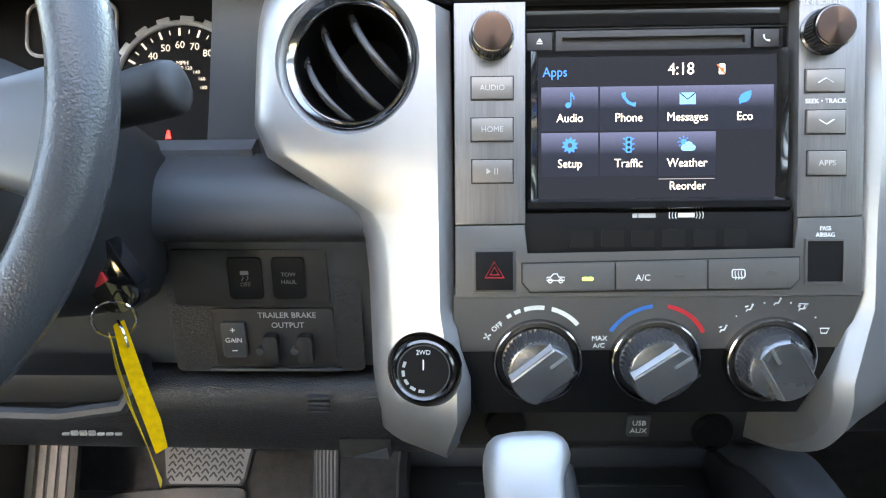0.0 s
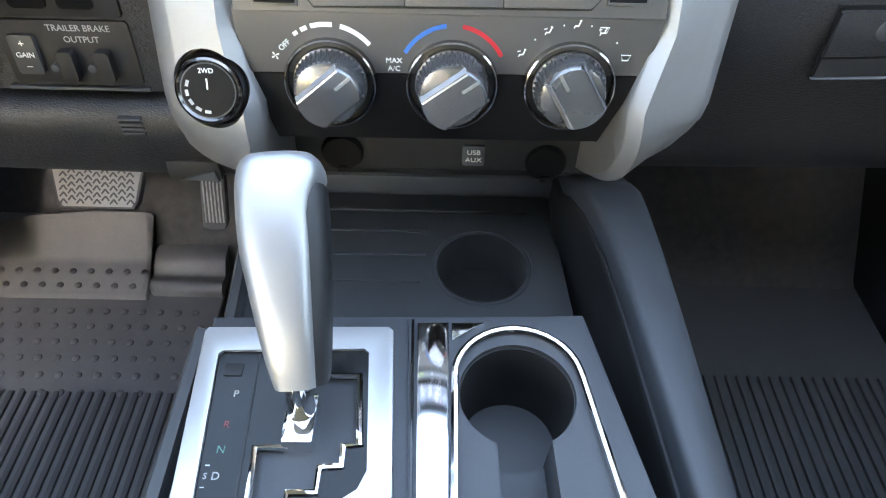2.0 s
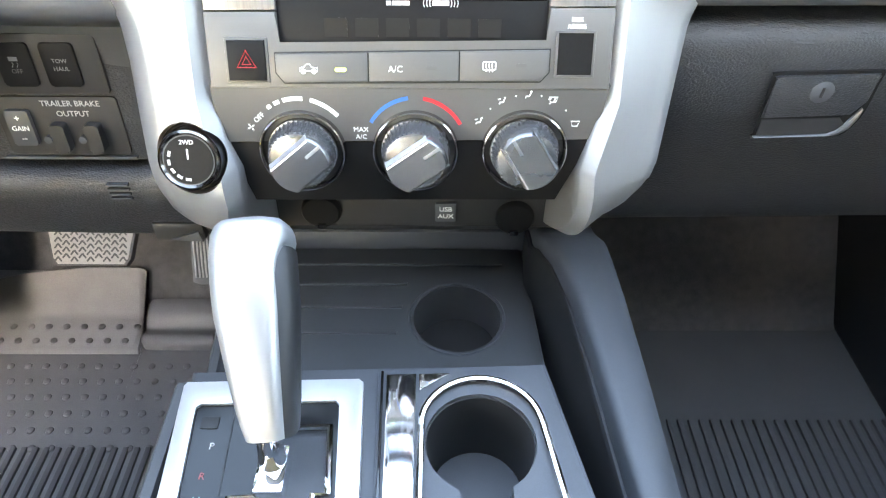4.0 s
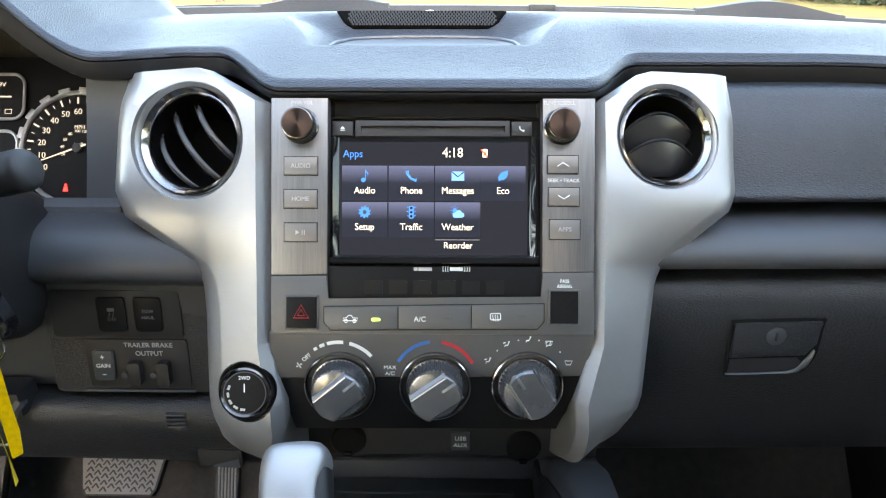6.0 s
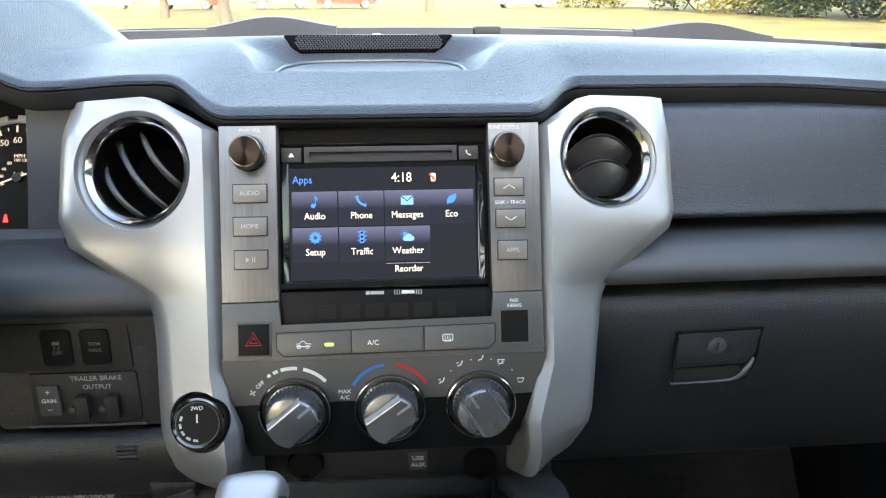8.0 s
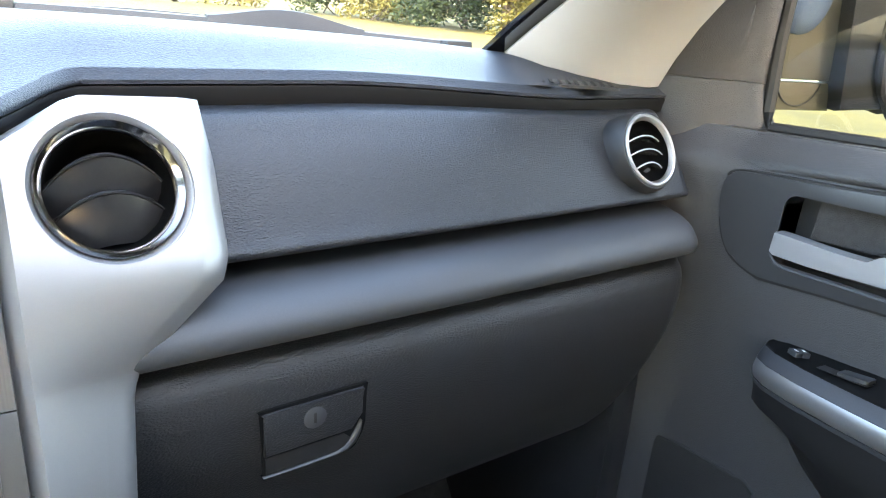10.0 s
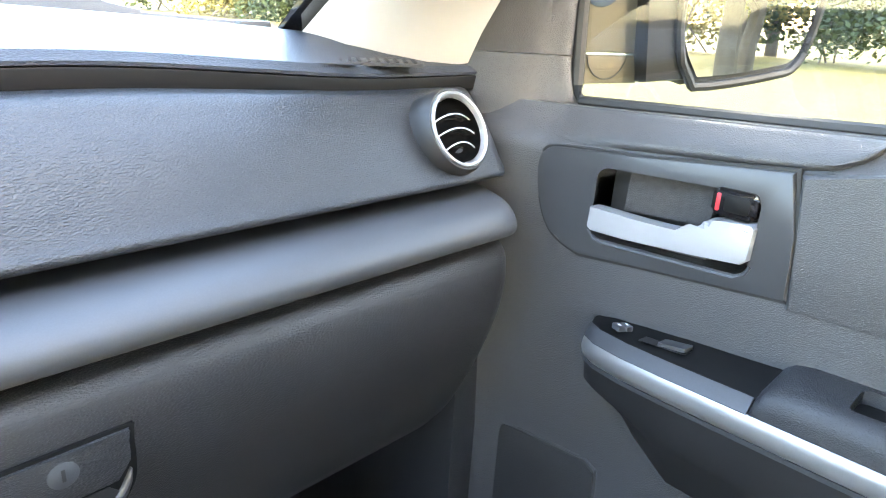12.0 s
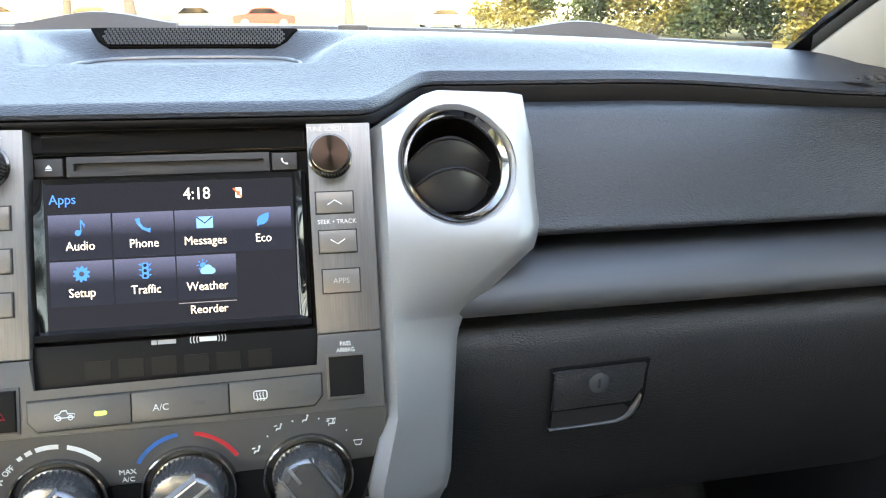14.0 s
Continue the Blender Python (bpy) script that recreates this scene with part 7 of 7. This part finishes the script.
grid(bm, rows, closed=True, cap=True)
part("shroud", bm, MATTE_BLACK, column, smooth=60)
part("ignition_lock", shape(tube, [(-0.395, 0.02, 0.60), (-0.372, -0.020, 0.590)], [0.026, 0.022], 20), MATTE_BLACK, column)
stalk = thing("wiper_stalk", (-0.40, -0.02, 0.66), "black stalk with rounded grey end beside the wheel", "stalk")
part("stem", shape(tube, [(-0.44, -0.005, 0.655), (-0.36, -0.022, 0.680)], [0.012, 0.016], 16), MATTE_BLACK, stalk)
part("tip", shape(tube, spline([(-0.362, -0.0215, 0.6795), (-0.333, -0.027, 0.686), (-0.302, -0.033, 0.694), (-0.288, -0.036, 0.6975), (-0.284, -0.0365, 0.6985)], 3), [0.0150] * 5 + [0.0158] * 4 + [0.0150, 0.013, 0.009, 0.003], 16), MATTE_BLACK, stalk, "grey rounded end")

key = thing("key_ring", (-0.348, -0.045, 0.45), "car key with steel rings and a yellow paper tag", "key")
fob = bmesh.new()
prism(fob, rounded(-0.016, 0.016, -0.030, 0.028, 0.012), 0.014, Matrix.Translation((-0.3585, -0.0180, 0.5800)) @ Matrix.Rotation(radians(-30), 4, "Y") @ Matrix.Rotation(radians(80), 4, "X"), 0.004)
fb = part("fob", fob, GLOSS_BLACK, key, "black key fob")
part("panic_button", shape(prism, rounded(-0.005, 0.005, -0.004, 0.004, 0.001), 0.002, Matrix.Translation((-0.3610, -0.0325, 0.5770)) @ Matrix.Rotation(radians(-30), 4, "Y") @ Matrix.Rotation(radians(80), 4, "X"), 0.0006), RED_INK, fb, "red button")
for cx, cz, r, tilt in ((-0.3515, 0.5530, 0.0130, 20), (-0.3490, 0.5400, 0.0110, -50)):
    mm = Matrix.Translation((cx, -0.043, cz)) @ Matrix.Rotation(radians(tilt), 4, "Z") @ Matrix.Rotation(radians(90), 4, "X")
    part("split_ring", shape(tube, [mm @ Vector((r * math.cos(a), r * math.sin(a), 0)) for a in [2 * math.pi * q / 32 for q in range(32)]], 0.0009, 6, True), CHROME, key, "steel split ring")
YELLOW = mat("yellow_tag_paper", (0.56, 0.31, 0.002), 0.8, spread=0.25, fine=300, coarse=60, spec=0.1)
bm = bmesh.new()
rows = []
for k, (x, z, wx) in enumerate(((-0.3500, 0.550, 0.0020), (-0.3420, 0.534, 0.0032), (-0.3330, 0.516, 0.0034), (-0.3230, 0.498, 0.0034), (-0.3150, 0.486, 0.0022))):
    y = -0.045 - 0.0115 * k
    rows.append([Vector((x - wx, y, z)), Vector((x + wx, y + 0.006, z)), Vector((x + wx, y + 0.0068, z)), Vector((x - wx, y + 0.0008, z))])
grid(bm, rows, closed=True, cap=True)
part("tag", bm, YELLOW, key, "yellow paper tag")
bm = bmesh.new()
rows = []
for k, (x, z, wx) in enumerate(((-0.3505, 0.548, 0.0022), (-0.3445, 0.530, 0.0030), (-0.3360, 0.508, 0.0030), (-0.3250, 0.484, 0.0024), (-0.3160, 0.466, 0.0008))):
    y = -0.050 - 0.0105 * k
    rows.append([Vector((x - wx, y, z)), Vector((x + wx, y - 0.006, z)), Vector((x + wx, y - 0.0066, z)), Vector((x - wx, y - 0.0006, z))])
grid(bm, rows, closed=True, cap=True)
part("tag_leaf", bm, mat("pale_yellow_paper", (0.56, 0.38, 0.03), 0.8, spread=0.1, fine=120, spec=0.1), key, "pale folded leaf of the tag")

# dashboard top: speaker grille, sensor, side demister
grille = thing("speaker_grille", (0, 0.33, 0.77), "dark metal mesh speaker grille in the dashboard top", "speaker grille")
SG = Matrix(((1, 0, 0, -0.018), (0, 0.87, -0.50, 0.315), (0, 0.50, 0.87, 0.7735), (0, 0, 0, 1)))
gout = [(-0.100, 0.024), (0.096, 0.024), (0.086, 0.004), (0.074, -0.006), (-0.078, -0.006), (-0.090, 0.004)]
part("frame", shape(prism, [(x * 1.02, (y - 0.01) * 1.10 + 0.01) for x, y in gout], 0.004, SG, 0.001, -0.003), VENT_BLACK, grille)
part("mesh_plate", shape(prism, gout, 0.001, SG, 0.0, 0.001), VENT_BLACK, grille)
bm = bmesh.new()
for r in range(7):
    for c in range(44):
        x, y = -0.088 + 0.004 * c + (0.002 if r % 2 else 0), -0.004 + 0.0040 * r
        if -0.088 + abs(0.010 - y) * 0.3 < x < 0.086 - abs(0.010 - y) * 0.3:
            box(bm, x - 0.0013, x + 0.0013, y - 0.0013, y + 0.0013, 0.002, 0.0030, SG)
tagged(part("mesh", bm, mat("steel_mesh", (0.035, 0.036, 0.038), 0.65, 0.0, spec=0.2), grille), kind="stuff")
sensor = thing("light_sensor", (-0.01, 0.40, 0.775), "small clear dome sensor on the dashboard", "sensor")
part("dome", shape(lathe, [(0.012, 0.0), (0.011, 0.004), (0.006, 0.008), (0.0, 0.009)], Matrix.Translation((-0.012, 0.385, 0.779)) @ Matrix.Scale(0.8, 4), 24), GREY_INK, sensor)
dem = thing("side_demister", (0.66, 0.17, 0.75), "slotted side demister vent near the pillar", "vent")
DMM = Matrix.Translation((0.655, 0.175, top_z(0.655, 0.175) + 0.001)) @ Matrix.Rotation(radians(-30), 4, "Z") @ Matrix.Rotation(radians(6), 4, "X")
part("frame", shape(prism, rounded(-0.045, 0.045, -0.012, 0.012, 0.006), 0.003, DMM, 0.001), VINYL_DARK, dem)
for k in range(9):
    part("slat", shape(box, -0.038 + 0.009 * k, -0.035 + 0.009 * k, -0.009, 0.009, 0.003, 0.0042, DMM), MATTE_BLACK, dem)
tag_mark = thing("vehicle_plate", (0.60, 0.13, 0.75), "small dark printed plate on the dashboard top", "plate")
part("print_bar", shape(prism, [(-0.026, -0.003), (0.026, -0.003), (0.026, 0.003), (-0.026, 0.003)], 0.0006, Matrix.Translation((0.600, 0.170, top_z(0.60, 0.170) + 0.0008)) @ Matrix.Rotation(radians(-12), 4, "Z")), MATTE_BLACK, tag_mark)

# ---- outside: wipers, truck body, trees, parked cars ----
cowl = bmesh.new()
grid(cowl, [[Vector((x, ws_base(x) + 0.01 + d, 0.752 - 0.25 * d)) for d in (0.0, 0.1, 0.22)] + [Vector((x, ws_base(x) + 0.23, 0.60)), Vector((x, ws_base(x) + 0.0, 0.60))] for x in [-0.9 + 0.1 * k for k in range(19)]], closed=True, cap=True)
setting("cowl", cowl, MATTE_BLACK)
hood = bmesh.new()
rows = []
for i in range(13):
    x = -0.9 + 1.8 * i / 12
    top = [(0.66 + 0.12 * k, 0.655 + 0.020 * math.sin(k * 0.5) - 0.02 * (x / 0.9) ** 4 - 0.012 * k) for k in range(11)]
    rows.append([Vector((x, y, z)) for y, z in top] + [Vector((x, 1.9, 0.2)), Vector((x, 0.66, 0.5))])
grid(hood, rows, closed=True, cap=True)
truck = thing("truck_body", (0, 0, GROUND_Z), "tan pickup truck body seen from the cab", "truck")
part("hood", hood, BODY_PAINT, truck, smooth=60)
bm = bmesh.new()
box(bm, 0.905, 0.955, -2.1, 0.9, -0.45, 0.66, None, 0.02)
part("flank", bm, BODY_PAINT, truck)
bm = bmesh.new()
box(bm, 0.905, 0.98, -4.0, -2.12, -0.45, 0.55, None, 0.02)
part("bed_side", bm, BODY_PAINT, truck)
bm = bmesh.new()
box(bm, 0.90, 0.965, -0.95, -0.80, 0.36, 0.40, None, 0.008)
part("outer_handle", bm, BODY_PAINT, truck)
bm = bmesh.new()
box(bm, 0.88, 0.925, -2.05, -1.02, 0.665, 1.10, None, 0.01)
part("rear_window_frame", bm, GLOSS_BLACK, truck)


WIPER_SATIN = mat("wiper_plastic", (0.019, 0.025, 0.036), 0.5, spread=0.1, fine=600)


def wiper(x0, x1, hump, tip_left):
    w = thing("windscreen_wiper", ((x0 + x1) / 2, 0.55, 0.76), "black windscreen wiper resting at the glass base", "wiper", "windscreen wipers")
    def at(x):
        return ws_base(x * 0.9) + 0.055
    def top(x):
        return 0.7855 - 0.030 * max(0.0, x) ** 2 - 0.012 * x * x
    def strip(xa, xb, height, deep):
        rows = []
        for k in range(21):
            x = xa + (xb - xa) * k / 20
            z, h = top(x), height(k / 20)
            rows.append([Vector((x, at(x) - deep, z - 0.012)), Vector((x, at(x) + 0.002 - deep, z + h)), Vector((x, at(x) + 0.012, z + h + 0.001)), Vector((x, at(x) + 0.020, z - 0.012))])
        return shape(grid, rows, closed=True, cap=True)
    part("blade", strip(x0, x1, lambda q: 0.0, 0.0), WIPER_SATIN, w, "satin grey blade")
    part("spine_cover", strip(hump - 0.085, hump + 0.095, lambda q: 0.003 + 0.013 * math.sin(math.pi * q) ** 1.5, 0.004), WIPER_SATIN, w, "satin grey cover over the blade's middle")
    bm = bmesh.new()
    tube(bm, [(x, at(x) + 0.030, top(x) - 0.007 + 0.004 * math.sin(3 * q / 8)) for q, x in enumerate([x0 + (hump - x0) * k / 8 for k in range(9)])], 0.006, 6)
    part("arm", bm, MATTE_BLACK, w)
    e = x1 if tip_left < 0 else x0
    part("end_cap", shape(box, e - 0.03, e + 0.01, at(e) - 0.004, at(e) + 0.026, top(e) - 0.018, top(e) + 0.003, None, 0.004), MATTE_BLACK, w)


wiper(-0.48, 0.155, -0.17, -1)
wiper(0.16, 0.66, 0.44, -1)

LEAF = mat("green_leaf", (0.042, 0.062, 0.020), 0.6, spread=0.5, fine=30, coarse=0.8)
LEAF_DRY = mat("yellow_green_leaf", (0.17, 0.145, 0.035), 0.6, spread=0.5, fine=30, coarse=0.8)
BARK = mat("grey_bark", (0.12, 0.095, 0.075), 0.9, spread=0.3, fine=40, coarse=4, bump=0.02)


def leaves(bm, centre, spread, count, size, rng):
    """Many small leaf blades scattered through clumps."""
    for _ in range(count):
        d = Vector((rng.gauss(0, 1), rng.gauss(0, 1), rng.gauss(0, 1)))
        d = d.normalized() * (rng.random() ** 0.5)
        p = Vector(centre) + Vector((d.x * spread[0], d.y * spread[1], d.z * spread[2]))
        a = Vector((rng.gauss(0, 1), rng.gauss(0, 1), rng.gauss(0, 0.6))).normalized() * size * rng.uniform(0.6, 1.3)
        b = a.cross(Vector((rng.gauss(0, 1), rng.gauss(0, 1), rng.gauss(0, 1)))).normalized() * size * 0.5
        vs = [bm.verts.new(q) for q in (p - a, p + b, p + a, p - b)]
        bm.faces.new(vs)


def tree(x, y, tall, seed, material, low=0.35, dense=1):
    rng = random.Random(seed)
    base = Vector((x, y, land(x, y) - 0.05))
    t = thing("tree", base, "tall leafy tree with a grey trunk and open crown", "tree", "trees round the clearing")
    bm = bmesh.new()
    lean = Vector((rng.uniform(-0.06, 0.06), rng.uniform(-0.06, 0.06), 1))
    trunk = [base + lean * (tall * 0.6 * k / 6) + Vector((rng.uniform(-0.1, 0.1), rng.uniform(-0.1, 0.1), 0)) * (k > 0) for k in range(7)]
    tube(bm, trunk, [tall * 0.028 * (1 - 0.11 * k) for k in range(7)], 9)
    part("trunk", bm, BARK, t)
    crown = bmesh.new()
    for k in range(7):
        a = rng.uniform(0, 6.28)
        s = trunk[2 + k % 4]
        e = s + Vector((math.cos(a), math.sin(a), rng.uniform(0.3, 0.9))) * tall * rng.uniform(0.18, 0.30)
        limb = bmesh.new()
        tube(limb, [s, (s + e) / 2 + Vector((0, 0, 0.1 * tall * 0.2)), e], [tall * 0.012, tall * 0.008, tall * 0.003], 6)
        part("limb", limb, BARK, t)
        for _ in range(3):
            c = e + Vector((rng.gauss(0, 1), rng.gauss(0, 1), rng.gauss(0, 0.7))) * tall * 0.07
            leaves(crown, c, (tall * 0.11, tall * 0.11, tall * 0.075), 130 * dense, tall * 0.014, rng)
    for _ in range(6):
        c = base + Vector((rng.gauss(0, 0.14), rng.gauss(0, 0.14), rng.uniform(low + 0.25, 0.95))) * tall
        leaves(crown, c, (tall * 0.13, tall * 0.13, tall * 0.09), 130 * dense, tall * 0.014, rng)
    part("crown", crown, material, t)


def bush(x, y, w, d, h, seed, material):
    rng = random.Random(seed)
    base = Vector((x, y, land(x, y)))
    b = thing("bush", base, "dense green bush with hanging leaves at the clearing's edge", "bush", "bushes at the clearing's edge")
    bm = bmesh.new()
    for _ in range(3):
        tube(bm, [base + Vector((rng.uniform(-0.2, 0.2) * w, 0, -0.05)), base + Vector((rng.uniform(-0.4, 0.4) * w, rng.uniform(-0.3, 0.3) * d, h * 0.6))], [0.06, 0.02], 6)
    part("stems", bm, BARK, b)
    bm = bmesh.new()
    for _ in range(26):
        c = base + Vector((rng.uniform(-0.45, 0.45) * w, rng.uniform(-0.4, 0.4) * d, h * rng.uniform(0.12, 0.85)))
        leaves(bm, c, (w * 0.2, d * 0.25, h * 0.2), 260, 0.10 + h * 0.012, rng)
    part("foliage", bm, material, b)


# growth on the passenger's side and ahead of it
for k, (x, y, w, d, h, m) in enumerate(((37, 7.0, 9.0, 6.5, 7.5, LEAF), (42, 12, 10, 7, 8, LEAF), (40, 1.0, 8, 6, 7, LEAF), (15.5, 54, 7, 5, 5.0, LEAF_DRY), (20, 50, 8, 5, 5.5, LEAF), (23, 44, 7, 5, 5.0, LEAF_DRY), (26, 39, 7, 5, 5.5, LEAF), (28, 33, 7, 5, 5.0, LEAF_DRY), (30, 27, 7, 6, 6, LEAF), (34, 21, 8, 6, 6, LEAF), (27, 50, 9, 6, 6.5, LEAF), (33, 40, 9, 6, 7, LEAF), (9.5, -4.0, 3.5, 3, 3.2, LEAF), (3, -44, 13, 6, 10, LEAF_DRY), (13, -46, 13, 6, 11, LEAF), (24, -42, 13, 6, 10, LEAF_DRY), (-8, -47, 13, 6, 10, LEAF), (34, -34, 13, 6, 10, LEAF_DRY))):
    bush(x, y, w, d, h, 20 + k, m)
# three dense crowns straight behind are added to keep sun off the cab
for k, (x, y, h, m) in enumerate(((44, 3, 12, LEAF), (31, 46, 10, LEAF), (36, 34, 11, LEAF_DRY), (-8.2, 33, 11, LEAF), (1.0, -15, 11, LEAF_DRY), (-3.5, -19, 12, LEAF), (3.5, -20, 12, LEAF_DRY), (8, -14, 10, LEAF_DRY), (14, -18, 12, LEAF_DRY), (4.5, -24, 11, LEAF_DRY), (20, -26, 12, LEAF), (-2, -32, 12, LEAF_DRY), (11, -34, 13, LEAF_DRY), (27, -12, 12, LEAF), (-14, 42, 10, LEAF), (-26, 36, 11, LEAF), (2, 48, 12, LEAF_DRY), (26, 34, 11, LEAF), (-12, -6, 11, LEAF), (6, -38, 13, LEAF), (13, -26, 12, LEAF), (17, -40, 14, LEAF_DRY), (24, -36, 14, LEAF), (9, -46, 14, LEAF), (16, -52, 15, LEAF), (23, -50, 15, LEAF_DRY), (30, -44, 15, LEAF))):
    tree(x, y, h, 60 + k, m, 0.35, 5 if abs(x) < 4 and -21 < y < -14 else 1)


def parked_car(x, y, turn, paint, label):
    at = Vector((x, y, land(x, y)))
    c = thing("parked_car", at, label, "car", "cars parked across the clearing")
    m = Matrix.Translation(at) @ Matrix.Rotation(radians(turn), 4, "Z")
    side = curve2([(-2.2, 0.35), (-2.25, 0.7), (-2.1, 0.92), (-1.3, 1.0), (-0.75, 1.42), (0.6, 1.45), (1.25, 1.02), (2.1, 0.90), (2.28, 0.6), (2.2, 0.3)], 3)
    bm = bmesh.new()
    grid(bm, [[m @ Vector((x2, yy * (1 - 0.12 * max(0, z - 0.9)), z)) for x2, z in side] for yy in (-0.88, -0.80, 0.80, 0.88)], closed=True, cap=True)
    body = part("body", bm, paint, c, smooth=30)
    for s in (1, -1):
        out = [(-1.15, 1.0), (-0.70, 1.36), (0.52, 1.38), (1.08, 1.02)]
        part("window", shape(prism, out, 0.02, m @ Matrix(((1, 0, 0, 0), (0, 0, s, s * 0.86), (0, 1, 0, 0), (0, 0, 0, 1)))), GLOSS_BLACK, body)
        for wx in (-1.4, 1.4):
            wm = m @ Matrix.Translation((wx, s * 0.80, 0.33)) @ Matrix.Rotation(radians(90), 4, "X")
            tyre = part("tyre", shape(lathe, [(0.20, -0.10), (0.33, -0.10), (0.34, 0.0), (0.33, 0.10), (0.20, 0.10)], wm, 24, True), RUBBER, c)
            part("rim", shape(lathe, [(0.20, -0.105), (0.08, -0.09), (0.08, 0.09), (0.20, 0.105)], wm, 20, True), SILVER, tyre)


WHITE_PAINT = mat("white_car_paint", (0.75, 0.75, 0.74), 0.25, spread=0.03, coat=0.7)
RED_PAINT = mat("red_car_paint", (0.35, 0.03, 0.02), 0.25, spread=0.03, coat=0.7)
GREY_PAINT = mat("grey_car_paint", (0.12, 0.13, 0.14), 0.25, 0.4, spread=0.03, coat=0.7)
for x, y, turn, p, lab in ((-15.6, 52, 8, RED_PAINT, "red car parked on the grass"), (-9.0, 53, 12, GREY_PAINT, "dark grey car parked on the grass"), (-4.2, 54, 8, RED_PAINT, "red car parked on the grass"), (9.4, 53, 5, WHITE_PAINT, "white car parked on the grass"), (-22.5, 54, 14, GREY_PAINT, "dark grey car parked on the grass"), (10, -30, 20, GREY_PAINT, "dark grey car parked on the grass")):
    parked_car(x, y, turn, p, lab)
